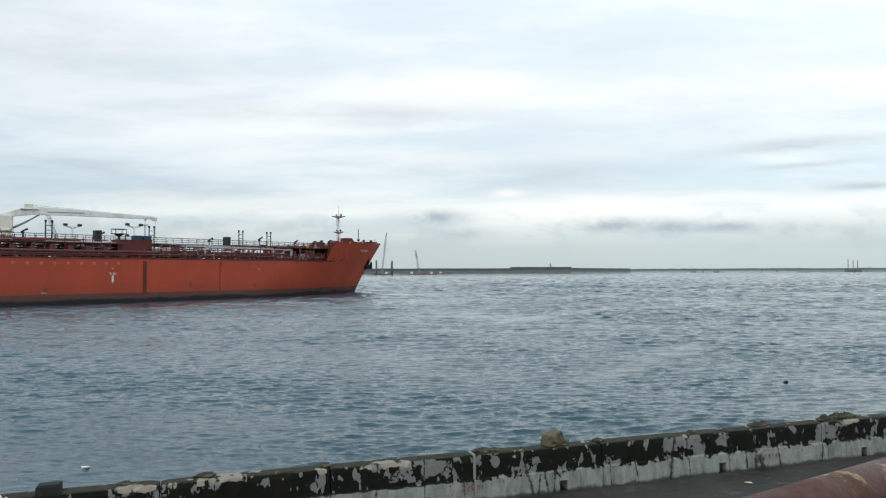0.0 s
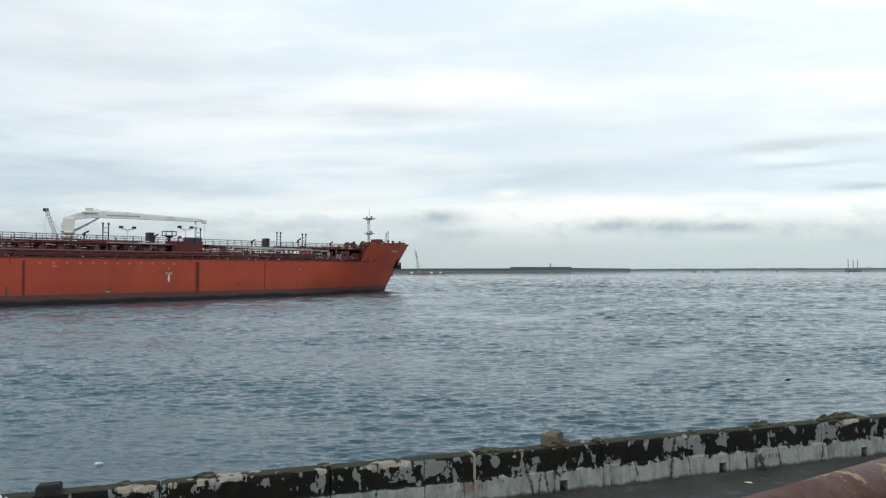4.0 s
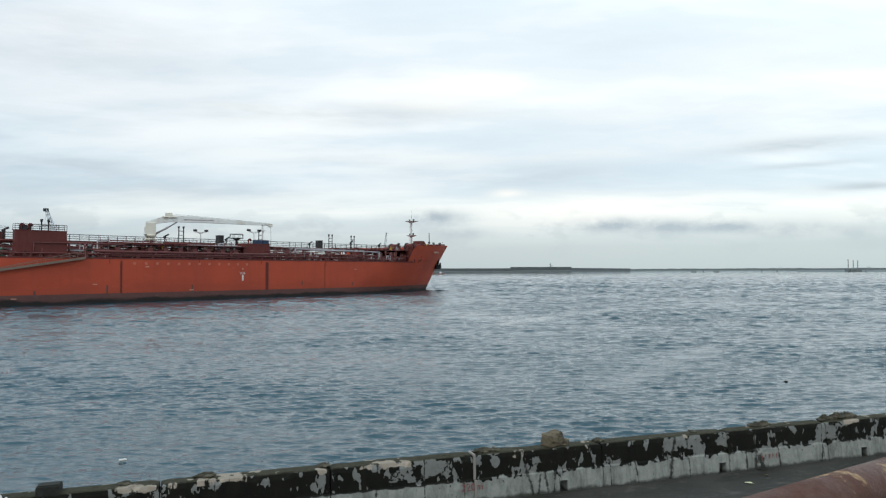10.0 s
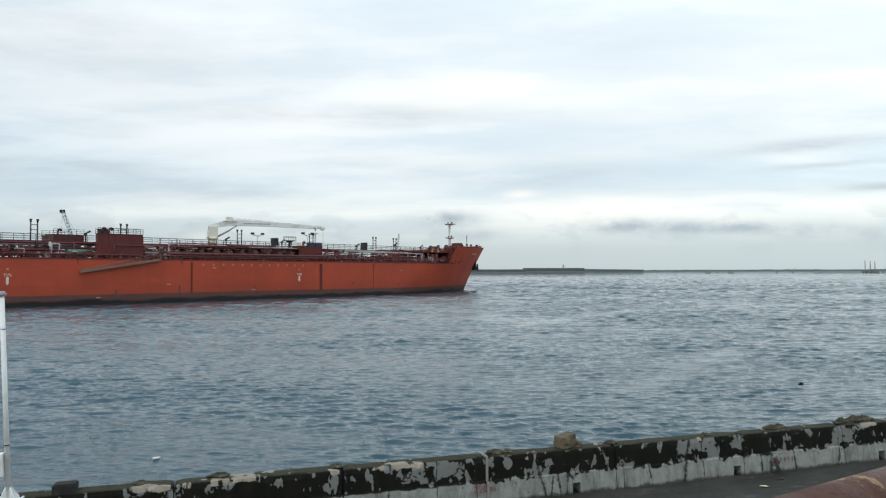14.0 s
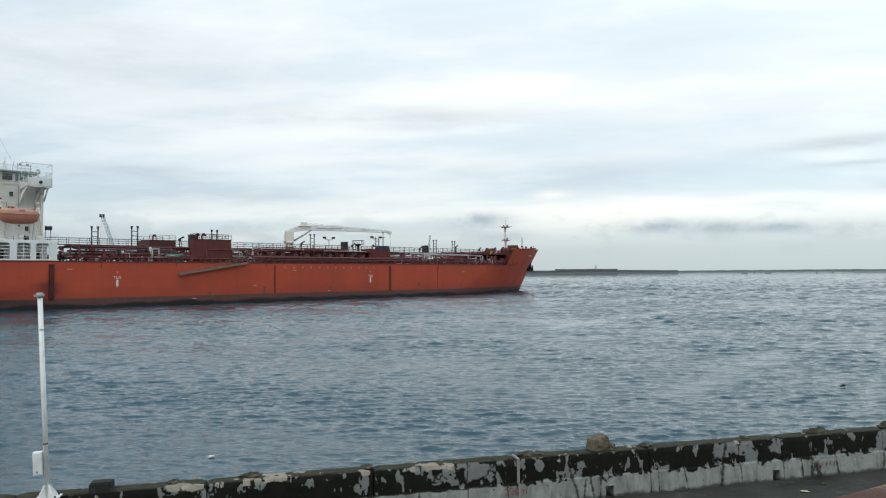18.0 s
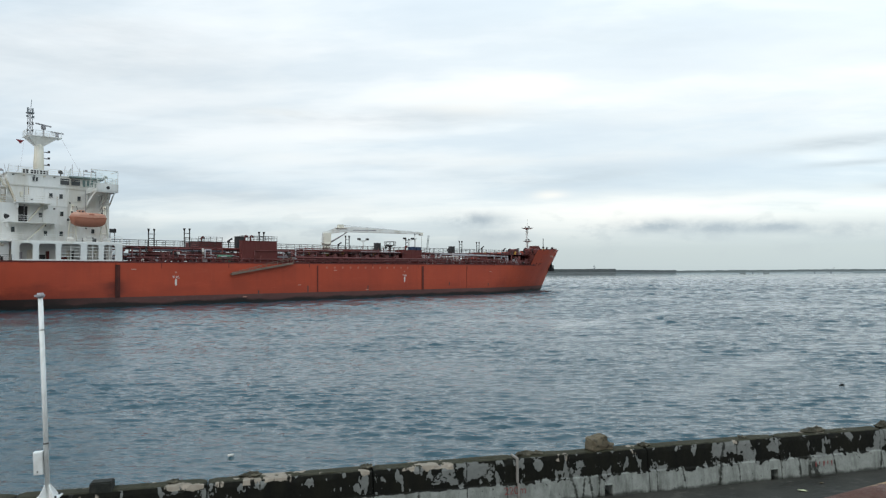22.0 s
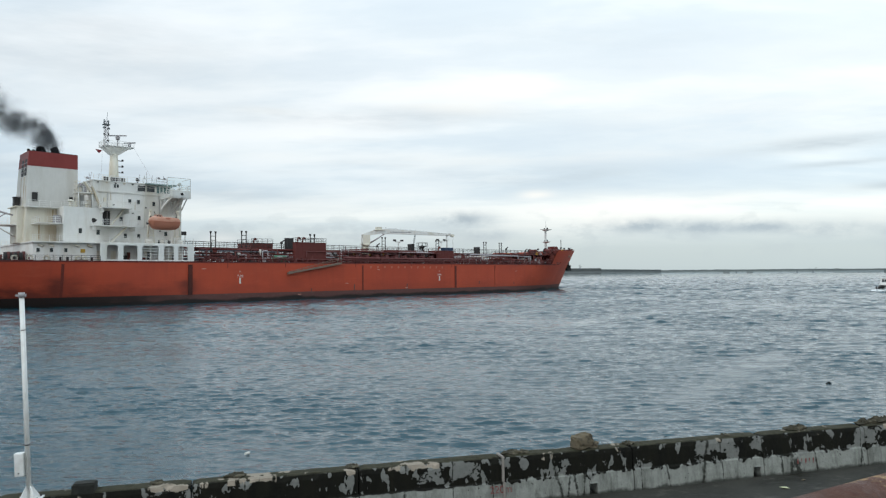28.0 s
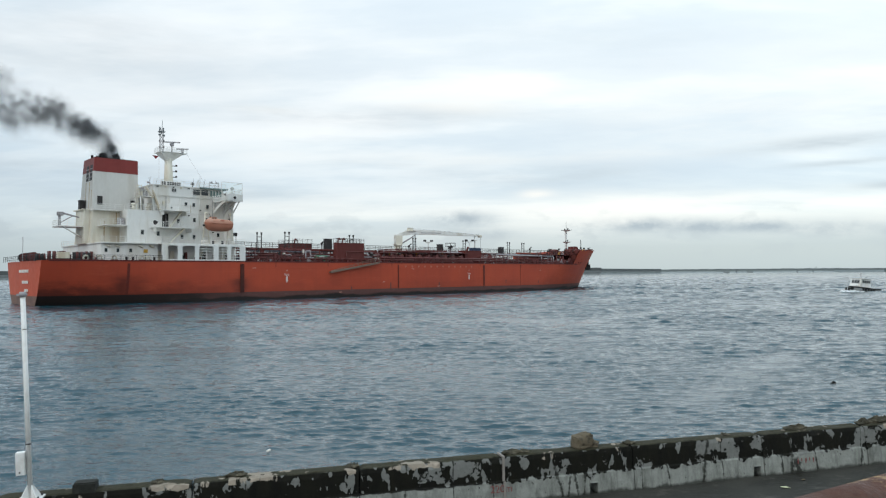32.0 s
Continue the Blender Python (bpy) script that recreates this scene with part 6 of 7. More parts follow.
for x, z in ((24.4, 18.6), (26.5, 14.2), (30.3, 18.4), (27.9, 17.2), (33.0, 14.0)):
    part("bulkhead_lamp", Shape().box(x, x + 0.22, -9.95, -9.6, z, z + 0.2), DARK, tanker)
for x, w, h in ((22.0, 0.7, 1.6), (25.2, 0.9, 1.2), (26.3, 0.4, 1.8), (28.4, 1.1, 0.9), (30.0, 0.5, 1.9), (32.2, 0.7, 1.3), (34.8, 0.9, 1.7)):
    part("passage_locker", Shape().box(x, x + w, -12.3, -11.62, DECKZ, DECKZ + h), (DARK, GREYPIPE, MAROON)[int(x * 10) % 3], tanker)
# balconies
for x0, x1, z in ((20.2, 27.9, 14.65), (21.6, 26.8, 17.95)):
    bal = part("balcony", Shape().box(x0, x1, -13.0, -9.55, z - 0.14, z), WHITE, tanker, "white overhanging deck wing")
    railing((x0, -12.9, z), (x1, -12.9, z), WHITE, 1.05, 1.4)
    railing((x0, -12.9, z), (x0, -9.7, z), WHITE, 1.05, 1.4)
    for x in (x0 + 0.4, x1 - 0.4):
        part("bracket", Shape().prism([(x - 0.06, z - 0.14), (x + 0.06, z - 0.14), (x + 0.06, z - 0.9), (x - 0.06, z - 0.5)], -12.4, -9.6), WHITE, bal)
# flat dark panel on the wall stands for a recess in shade
part("recess_shade_panel", Shape().box(22.45, 23.9, -9.7, -9.6, 14.7, 17.5), DARK, acc)
for (xa, za, xb, zb, y) in ((23.2, ADECK, 26.2, 14.6, -11.6), (23.4, 14.6, 25.8, 17.9, -11.0), (20.4, 21.9, 21.9, 18.0, -10.1), (19.2, 22.6, 20.5, 20.4, -9.9)):
    st = part("outside_stair", Shape().frustum([(xa, y - 0.5, za), (xa + 0.25, y - 0.5, za), (xa + 0.25, y + 0.3, za), (xa, y + 0.3, za)], [(xb, y - 0.5, zb), (xb + 0.25, y - 0.5, zb), (xb + 0.25, y + 0.3, zb), (xb, y + 0.3, zb)]), CREAM, tanker)
    part("stair_rail", Shape().tube((xa, y - 0.5, za + 1), (xb, y - 0.5, zb + 1), 0.05, n=4), WHITE, st)
part("loud_hailer", Shape().tube((20.6, -12.7, 15.5), (20.1, -12.9, 15.4), 0.2, 0.45, 10), DARK, tanker)
# navigation bridge
nav = part("navigation_bridge", Shape().box(20.9, 35.2, -9.64, 9.64, 20.98, 23.05).prism([(35.2, 20.98), (36.6, 20.98), (35.2, 22.95)], -9.5, 9.5), WHITE, tanker, "white navigation bridge")
part("bridge_roof", Shape().box(20.7, 30.2, -9.8, 9.8, 23.05, 23.2), WHITE, nav)
part("bridge_visor", Shape().box(30.2, 36.0, -10.6, 10.6, 23.0, 23.25), paint("green_grey_visor", (0.20, 0.26, 0.25), 0.5), nav, "green-grey bridge visor")
for a, b in ((28.85, 30.3), (30.6, 32.05)):
    w = window(a, b, -9.69, 21.65, 22.75, nav)
    part("transom_bar", Shape().box(a, b, -9.77, -9.74, 22.42, 22.47), WHITE, w)
for k in range(4):
    window(32.45 + 0.66 * k, 32.95 + 0.66 * k, -9.69, 21.55, 22.75, nav, mat=SEAGLASS)
w = window(24.55, 25.4, -9.69, 21.95, 22.6, nav)
part("mullion", Shape().box(24.93, 25.02, -9.77, -9.74, 21.95, 22.6), WHITE, w)
for k in range(5):
    part("deck_lamp", Shape().box(21.6 + 1.55 * k, 21.85 + 1.55 * k, -9.95, -9.64, 22.72, 22.9), (DARK, CREAM)[k % 2], nav)
for z in (21.1, 20.95):
    part("gutter", Shape().box(20.9, 35.2, -9.72, -9.64, z, z + 0.05), WHITE, nav)
for k in range(12):
    y = -9 + 1.6 * k
    part("front_window", Shape().box(35.9, 36.0, y - 0.65, y + 0.65, 21.8, 22.55), GLASS, nav)
# bridge wings with curved brackets
for sd in (-1, 1):
    a, b = (-15.9, -9.9) if sd < 0 else (9.9, 15.9)
    wg = part("bridge_wing", Shape().box(33.0, 36.6, a, b, 20.25, 20.42).box(36.48, 36.6, a, b, 20.42, 21.6), WHITE, tanker, "white bridge wing")
    railing((33.05, a, 20.42), (33.05, b, 20.42), WHITE, 1.15, 0.9)
    e0, e1 = (a, a + 0.12) if sd < 0 else (b - 0.12, b)
    part("wing_end", Shape().box(33.0, 36.6, e0, e1, 20.15, 21.6), WHITE, wg)
    yo, yi = (e0 if sd < 0 else e1), (sd * 9.7)
    for x in (33.1, 35.3):
        # curved knee: an open web with a rim along its lower edge
        s = Shape()
        arc = [(yi + (yo - yi) * u, 17.5 + 2.75 * u ** 0.62) for u in (0.0, 0.06, 0.16, 0.32, 0.52, 0.74, 1.0)]
        for (ya, za), (yb, zb) in zip(arc, arc[1:]):
            ha, hb = min(0.5, 20.25 - za), min(0.5, 20.25 - zb)
            s.frustum([(x, ya, za), (x + 0.25, ya, za), (x + 0.25, yb, zb), (x, yb, zb)], [(x, ya, za + ha), (x + 0.25, ya, za + ha), (x + 0.25, yb, zb + hb + 0.01), (x, yb, zb + hb + 0.01)])
        s.box(x, x + 0.25, min(yi, yi + (yo - yi) * 0.07), max(yi, yi + (yo - yi) * 0.07), 17.9, 20.25)
        s.tube((x + 0.12, yi + (yo - yi) * 0.12, 18.7), (x + 0.12, yi + (yo - yi) * 0.42, 20.25), 0.12, n=6)
        part("wing_bracket", s, WHITE, wg)
    railing((33.1, e0 + 0.06, 21.6), (36.5, e0 + 0.06, 21.6), WHITE, 1.0, 0.8)
    railing((36.5, a, 21.6), (36.5, b, 21.6), WHITE, 1.0, 1.2)
    part("wing_strut", Shape().tube((36.1, yo * 0.97, 20.2), (36.1, yo * 0.80, 18.1), 0.13, n=6), WHITE, wg)
    part("wing_light", Shape().tube((34.9, e0 - 0.12, 20.95), (34.9, e1 + 0.12, 20.95), 0.28, n=10), DARK, wg)
    part("wing_repeater", Shape().tube((35.5, (a + b) / 2, 20.42), (35.5, (a + b) / 2, 22.0), 0.12, n=6).box(35.3, 35.7, (a + b) / 2 - 0.3, (a + b) / 2 + 0.3, 21.8, 22.2), WHITE, wg)
CLEAR = clear_glass()
for sd in (-1, 1):
    wd = part("wing_dodger", Shape().box(32.1, 32.18, sd * 15.86, sd * 15.78, 21.6, 24.0).box(36.5, 36.58, sd * 15.86, sd * 15.78, 21.6, 24.0).box(32.1, 36.58, sd * 15.86, sd * 15.78, 23.92, 24.0)
              .box(36.5, 36.58, sd * 12.0, sd * 15.78, 23.92, 24.0).box(32.1, 36.58, sd * 15.86, sd * 15.78, 21.6, 21.68), WHITE, tanker, "white-framed glazed wing screen")
    part("pane", Shape().box(32.2, 36.48, sd * 15.835, sd * 15.82, 21.65, 23.9), CLEAR, wd)
    part("gyro_repeater", Shape().tube((34.6, sd * 15.3, 21.6), (34.6, sd * 15.3, 22.7), 0.10, n=8).tube((34.6, sd * 15.55, 22.8), (34.6, sd * 15.1, 22.8), 0.32, n=14), WHITE, wd)
# monkey island
for y in (-9.7, 9.7):
    railing((21.0, y, 23.2), (30.0, y, 23.2), WHITE, 1.0, 1.4)
    railing((30.2, y, 23.25), (35.9, y, 23.25), WHITE, 1.0, 1.6)
nb = part("name_board", Shape().box(23.7, 27.9, -6.05, -5.95, 23.6, 24.5), WHITE, tanker, "name board with dark bars")
for k, w in enumerate((0.36, 0.36, 0.42, 0.36, 0.36, 0.36, 0.36, 0.22)):
    x = 23.85 + 0.49 * k + (0.22 if k > 1 else 0)
    part("letter_bar", Shape().box(x, x + w, -6.09, -6.05, 23.7, 24.4), DARK, nb)
for x, y, h in ((21, -8, 1.6), (30.3, -6, 2.4), (31.5, -7, 2.8), (32.6, -6, 2.4), (23, -5, 2.0), (34.2, -8, 2.2), (21.4, -6, 2.0)):
    part("whip_aerial", Shape().tube((x, y, 23.1), (x + random.Random(x).uniform(-0.5, 0.5), y, 23.1 + h), 0.04, n=4), GREYPIPE, tanker)
part("searchlight", Shape().tube((29.2, -8.6, 23.15), (29.2, -8.6, 23.8), 0.1, n=6).tube((29.0, -8.9, 23.95), (29.4, -8.3, 23.95), 0.32, n=10), DARK, tanker)
part("satellite_stand", Shape().tube((30.8, -6, 23.2), (31.5, -6, 25.3), 0.05, n=4).tube((32.2, -6, 23.2), (31.5, -6, 25.3), 0.05, n=4).tube((31.5, -5, 23.2), (31.5, -6, 25.3), 0.05, n=4), WHITE, tanker)
part("aerial_frame", Shape().box(33.0, 35.2, -8.1, -8.0, 24.5, 24.6).box(33.0, 35.2, -8.1, -8.0, 24.0, 24.06).tube((33.1, -8, 23.2), (33.1, -8, 24.9), 0.05, n=4).tube((35.1, -8, 23.2), (35.1, -8, 24.9), 0.05, n=4).box(33.3, 33.7, -8.15, -7.95, 24.6, 24.9).box(34.4, 34.8, -8.15, -7.95, 24.6, 24.85), GREYPIPE, tanker)
# main mast
mast = part("main_mast", Shape().tube((27.6, 0, 23.1), (27.6, 0, 30.4), 1.0, 0.72, 16), CREAM, tanker, "white radar mast with a flared platform")
part("mast_flare", Shape().frustum([(27.0, -0.6, 29.6), (28.2, -0.6, 29.6), (28.2, 0.6, 29.6), (27.0, 0.6, 29.6)], [(25.4, -1.5, 31.2), (30.6, -1.1, 31.35), (30.6, 1.1, 31.35), (25.4, 1.5, 31.2)]), WHITE, mast)
part("mast_platform", Shape().frustum([(25.2, -1.7, 31.2), (31.2, -1.2, 31.4), (31.2, 1.2, 31.4), (25.2, 1.7, 31.2)], [(25.2, -1.7, 31.34), (31.2, -1.2, 31.54), (31.2, 1.2, 31.54), (25.2, 1.7, 31.34)]), WHITE, mast)
for y0, y1 in ((-1.6, -1.15), (1.6, 1.15)):
    railing((25.3, y0, 31.3), (31.1, y1, 31.5), WHITE, 1.0, 1.2)
railing((25.3, -1.6, 31.3), (25.3, 1.6, 31.3), WHITE, 1.0, 1.2)
for z in (26.2, 27.4, 28.6):
    part("mast_step", Shape().box(28.4, 29.3, -0.1, 0.1, z, z + 0.12).box(29.1, 29.4, -0.2, 0.2, z, z + 0.35), DARK, mast)
s = Shape()
lattice(s, (26.1, 0, 31.3), (26.1, 0, 36.6), 0.28, 7, 0.05)
up = part("lattice_topmast", s, GREYPIPE, mast)
part("masthead_gear", Shape().box(25.5, 26.7, -0.6, 0.6, 35.6, 35.75).tube((25.7, 0, 35.7), (25.7, 0, 36.7), 0.14, n=6).tube((26.5, 0, 35.7), (26.5, 0, 36.6), 0.14, n=6).tube((26.2, 0, 36.6), (26.3, 0, 38.2), 0.05, n=4)
     .box(25.5, 25.85, -0.2, 0.2, 34.9, 35.2).box(26.4, 26.75, -0.2, 0.2, 34.8, 35.15), FARSTEEL, up)
for z in (32.3, 33.6):
    part("signal_lamp", Shape().box(25.6, 25.82, -0.12, 0.12, z, z + 0.35).box(26.42, 26.64, -0.12, 0.12, z + 0.05, z + 0.4).tube((25.8, 0, z), (26.8, 0, z), 0.05, n=4), DARK, up)
part("radar_pedestal", Shape().tube((28.3, 0, 31.4), (28.3, 0, 33.2), 0.14, n=8).tube((28.3, 0, 32.9), (28.3, 0, 33.5), 0.35, 0.45, 10), GREYPIPE, mast)
part("radar_pedestal", Shape().tube((30.6, 0, 31.5), (30.6, 0, 32.3), 0.3, n=8), GREYPIPE, mast)
SCAN = []
for x, z, w in ((28.3, 33.55, 1.7), (30.6, 32.35, 1.25)):
    SCAN.append((part("radar_scanner", Shape().box(-w, w, -0.12, 0.12, 0.08, 0.30).box(-0.25, 0.25, -0.25, 0.25, 0.0, 0.12), GREYPIPE, mast, "revolving radar scanner", pose(x, 0, z)), x, z))
part("halyard", Shape().tube((24.9, -1.8, 31.2), (23.4, -6, 23.8), 0.018, n=4).tube((31.0, -1.2, 31.4), (33.5, -6, 23.8), 0.018, n=4), GREYPIPE, mast)
fl = part("ensign", Shape().prism([(23.5, 30.2), (24.8, 30.15), (24.5, 29.75), (24.2, 29.45), (23.9, 29.8)], -1.93, -1.9), REDFLAG, mast, "small red courtesy flag")

# ------------------------------------------------ funnel
def quad(x0, x1, y0, y1, z):
    return [(x0, y0, z), (x1, y0, z), (x1, y1, z), (x0, y1, z)]


fun = part("funnel", Shape().frustum(quad(11.2, 19.65, -5.2, 3.3, 17.7), quad(11.45, 19.65, -4.8, 2.2, 25.4)), GREYWHITE, tanker, "white funnel casing with a red top band")
part("funnel_band", Shape().frustum(quad(11.43, 19.67, -4.82, 2.22, 25.4), quad(11.6, 19.67, -4.7, 1.9, 28.1)), BAND, fun, "dull red funnel band")
part("funnel_top", Shape().frustum(quad(11.65, 19.6, -4.65, 1.85, 28.1), quad(11.7, 19.55, -4.6, 1.8, 28.2)), SOOT, fun)
part("engine_casing", Shape().frustum([(10.7, -6.0, 11.43), (17.2, -6.0, 11.43), (17.2, 4.6, 11.43), (10.7, 4.6, 11.43)], [(11.1, -6.0, 17.9), (17.2, -6.0, 17.9), (17.2, 3.9, 17.9), (11.1, 3.9, 17.9)]), CREAM, tanker, "cream-white engine casing with rust runs")
part("casing_deck", Shape().box(10.9, 16.4, -7.6, -4.9, 17.72, 17.9), WHITE, tanker)
railing((11.0, -7.5, 17.9), (16.3, -7.5, 17.9), WHITE, 1.05, 1.4)
part("casing_balcony", Shape().box(11.8, 15.9, -11.0, -6.1, 14.7, 14.86), WHITE, tanker)
railing((11.9, -10.9, 14.86), (15.8, -10.9, 14.86), WHITE, 1.05, 1.3)
railing((11.9, -10.9, 14.86), (11.9, -6.2, 14.86), WHITE, 1.05, 1.3)
part("store_locker", Shape().box(14.7, 15.7, -9.4, -8.2, 14.86, 16.3), GREYPIPE, tanker, "grey deck locker on the casing balcony")
for x, z in ((12.1, 19.0), (18.2, 18.5)):
    part("louvre", Shape().box(x, x + 0.85, -5.32, -4.9, z, z + 1.6), DARK, fun)
for k in range(2):
    y = -4.1 + 2.2 * k
    lv = part("louvre", Shape().frustum([(11.33, y, 23.7), (11.7, y, 23.7), (11.7, y + 1.5, 23.7), (11.33, y + 1.5, 23.7)], [(11.50, y, 26.7), (11.9, y, 26.7), (11.9, y + 1.5, 26.7), (11.50, y + 1.5, 26.7)]), DARK, fun)
    for z in (24.3, 25.1, 25.9):
        part("slat", Shape().box(11.24 + (z - 23.7) * 0.06, 11.36 + (z - 23.7) * 0.06, y, y + 1.5, z, z + 0.12), GREYPIPE, lv)
UPTAKE = Vector((16.6, -0.6, 29.0))
s = Shape().tube((17.0, -0.6, 27.9), (16.9, -0.6, 29.1), 0.70, n=16).tube((16.9, -0.6, 29.0), (16.5, -0.6, 29.8), 0.70, 0.62, 16)
part("uptake", s, SOOT, fun, "sooty exhaust uptake")
part("uptake", Shape().tube((14.6, -0.4, 27.9), (14.5, -0.4, 29.1), 0.80, n=16).blob((14.45, -0.4, 29.1), (0.85, 0.85, 0.8), 2, 0.1, 8, 16), SOOT, fun, "domed sooty uptake cowl")
for x, y, h in ((12.6, 0.2, 29.2), (13.2, -0.8, 29.0), (18.1, -1, 28.8), (18.6, 0.6, 28.7)):
    part("exhaust_stub", Shape().tube((x, y, 27.9), (x, y, h), 0.24, n=8), SOOT, fun)

# ------------------------------------------------ lifeboat on the starboard side
PALEORANGE = paint("sun_bleached_orange", (0.46, 0.225, 0.155), 0.55, worn=(0.50, 0.34, 0.27), amount=0.6, scale=1.4)


def lifeboat(sd):
    n, seg = 21, 18
    yc = sd * 14.7

    def body(lo, hi, f):
        s = Shape()
        for i in range(n):
            u = -1 + 2 * i / (n - 1)
            k = max(0.0, 1 - abs(u) ** 4.5) ** 0.5
            for j in range(seg):
                a = lo + (hi - lo) * j / (seg - 1)
                c, q = math.cos(a), math.sin(a)
                x, y, z = f(u, k, math.copysign(abs(c) ** 0.75, c), math.copysign(abs(q) ** 0.8, q))
                s.v.append((32.1 + x, yc + y, 15.5 + z))
        s.add(0, [(i * seg + j, (i + 1) * seg + j, (i + 1) * seg + j + 1, i * seg + j + 1) for i in range(n - 1) for j in range(seg - 1)], True)
        return s

    o = part("lifeboat", body(math.pi, 2 * math.pi, lambda u, k, c, q: (3.05 * u + 0.2 * q * u, 1.28 * k * c, 1.5 * q * (0.30 + 0.70 * k) + 0.16 * u * u)), ORANGE, tanker, "faded orange enclosed lifeboat slung in davits")
    part("canopy", body(0, math.pi, lambda u, k, c, q: (2.95 * u, 1.2 * k * c, 0.06 + 0.92 * q * k * (1.0 - 0.14 * u) + 0.16 * u * u)), PALEORANGE, o, "paler faded orange canopy")
    rail = Shape()
    for e in (-1, 1):
        pts = [(32.1 + 2.98 * (-1 + 0.1 * i), yc + e * 1.29 * max(0.02, 1 - abs(-1 + 0.1 * i) ** 4.5) ** 0.5, 15.52 + 0.16 * (-1 + 0.1 * i) ** 2) for i in range(21)]
        for p, q in zip(pts, pts[1:]):
            rail.tube(p, q, 0.07, n=5)
    part("rub_rail", rail, ORANGE, o)
    tower = part("conning_tower", Shape().frustum([(30.1, yc - 0.62, 16.3), (31.6, yc - 0.62, 16.3), (31.6, yc + 0.62, 16.3), (30.1, yc + 0.62, 16.3)], [(30.3, yc - 0.5, 16.85), (31.35, yc - 0.5, 16.85), (31.35, yc + 0.5, 16.85), (30.3, yc + 0.5, 16.85)]), PALEORANGE, o)
    for x in (30.4, 30.9):
        part("window", Shape().box(x, x + 0.3, yc - 0.61, yc + 0.61, 16.48, 16.7), GLASS, tower)
    part("grab_rail", Shape().tube((29.9, yc + sd * 0.5, 16.55), (33.9, yc + sd * 0.5, 16.55), 0.035, n=5).tube((32.4, yc + sd * 0.5, 16.2), (32.4, yc + sd * 0.5, 16.55), 0.03, n=5).tube((33.8, yc + sd * 0.5, 16.1), (33.8, yc + sd * 0.5, 16.55), 0.03, n=5), MARK, o)
    part("side_hatch", Shape().box(31.9, 32.7, yc + sd * 1.0, yc + sd * 1.14, 15.75, 16.25), ORANGE, o)
    for x in (29.5, 34.3):
        part("hook", Shape().box(x - 0.12, x + 0.12, yc - 0.12, yc + 0.12, 15.9, 16.6), DARK, o)
    part("propeller_guard", Shape().tube((28.95, yc, 14.95), (28.95, yc, 15.3), 0.22, n=8), DARK, o)
    for x in (29.9, 35.0):
        e = 1 if x < 32 else -1
        d = part("davit", Shape().tube((x - 0.75 * e, sd * 13.7, ADECK), (x - 0.1 * e, sd * 13.5, 17.5), 0.13, n=6).tube((x + 0.75 * e, sd * 13.7, ADECK), (x + 0.05 * e, sd * 13.5, 16.9), 0.13, n=6).tube((x, sd * 13.5, 17.5), (x, sd * 14.2, 17.7), 0.14, n=6)
                 .tube((x - 0.5, sd * 13.65, 13.0), (x + 0.5, sd * 13.65, 13.0), 0.08, n=5).tube((x - 0.35, sd * 13.6, 14.6), (x + 0.35, sd * 13.6, 14.6), 0.08, n=5)
                 .box(x - 0.2, x + 0.2, sd * 13.5 - 0.2, sd * 13.5 + 0.2, 17.3, 17.9), CREAM, tanker, "white lifeboat davit frame")
        part("fall", Shape().tube((x + (0.5 if x < 32 else -0.5), sd * 14.0, 17.6), (x + (0.6 if x < 32 else -0.6), sd * 14.7, 16.3), 0.05, n=4), DARK, d)
    return o


lifeboat(-1)
lifeboat(1)
for x in (29.0, 31.7, 34.7):
    part("liferaft", Shape().tube((x, -13.6, 11.95), (x + 1.3, -13.6, 11.95), 0.35, n=12).box(x, x + 1.3, -13.9, -13.3, 11.45, 11.7), MARK, tanker, "white liferaft canister")
for k in range(5):
    x = 31.8 + 0.45 * k
    part("boat_winch", Shape().box(x, x + 0.35, -12.9, -12.3, ADECK, ADECK + 0.7 + 0.2 * (k % 2)), DARK, tanker)
part("radar_beacon", Shape().tube((36.8, -11.0, ADECK), (36.8, -11.0, 14.2), 0.06, n=5).tube((37.6, -11.0, ADECK), (37.6, -11.0, 14.2), 0.06, n=5).box(36.7, 37.8, -11.2, -10.9, 13.4, 14.1), DARK, tanker)

# ------------------------------------------------ poop mooring deck
ra = random.Random(3)
for k in range(22):
    x, y = 1.0 + 0.5 * k, -9.5 + ra.uniform(-2.0, 6.0)
    h = ra.uniform(0.4, 1.9)
    part("mooring_gear", Shape().tube((x, y, DECKZ - 0.05), (x, y, DECKZ + h), 0.3, n=9).tube((x + 0.8, y, DECKZ - 0.05), (x + 0.8, y, DECKZ + h), 0.3, n=9).box(x - 0.4, x + 1.2, y - 0.4, y + 0.4, DECKZ - 0.05, DECKZ + 0.3), (DARK, PIPE)[k % 2], tanker)
for x, y in ((5.2, -8.2), (2.6, 1.0), (2.6, 7.0)):
    w = part("mooring_winch", Shape().tube((x, y - 1.8, 8.9), (x, y + 1.8, 8.9), 0.62, n=16).box(x - 0.8, x + 0.8, y - 2.2, y - 1.8, 8, 9.5), PIPE, tanker, "dark maroon mooring winch with drum ends")
    for d in (-1.2, 0.0, 1.4):
        part("drum_flange", Shape().tube((x, y + d, 8.9), (x, y + d + 0.12, 8.9), 0.9, n=18), DARK if d > 0 else PIPE, w)
part("white_locker", Shape().box(3.2, 5.1, -14.0, -13.0, 8.35, 9.45), CREAM, tanker, "cream deck locker")
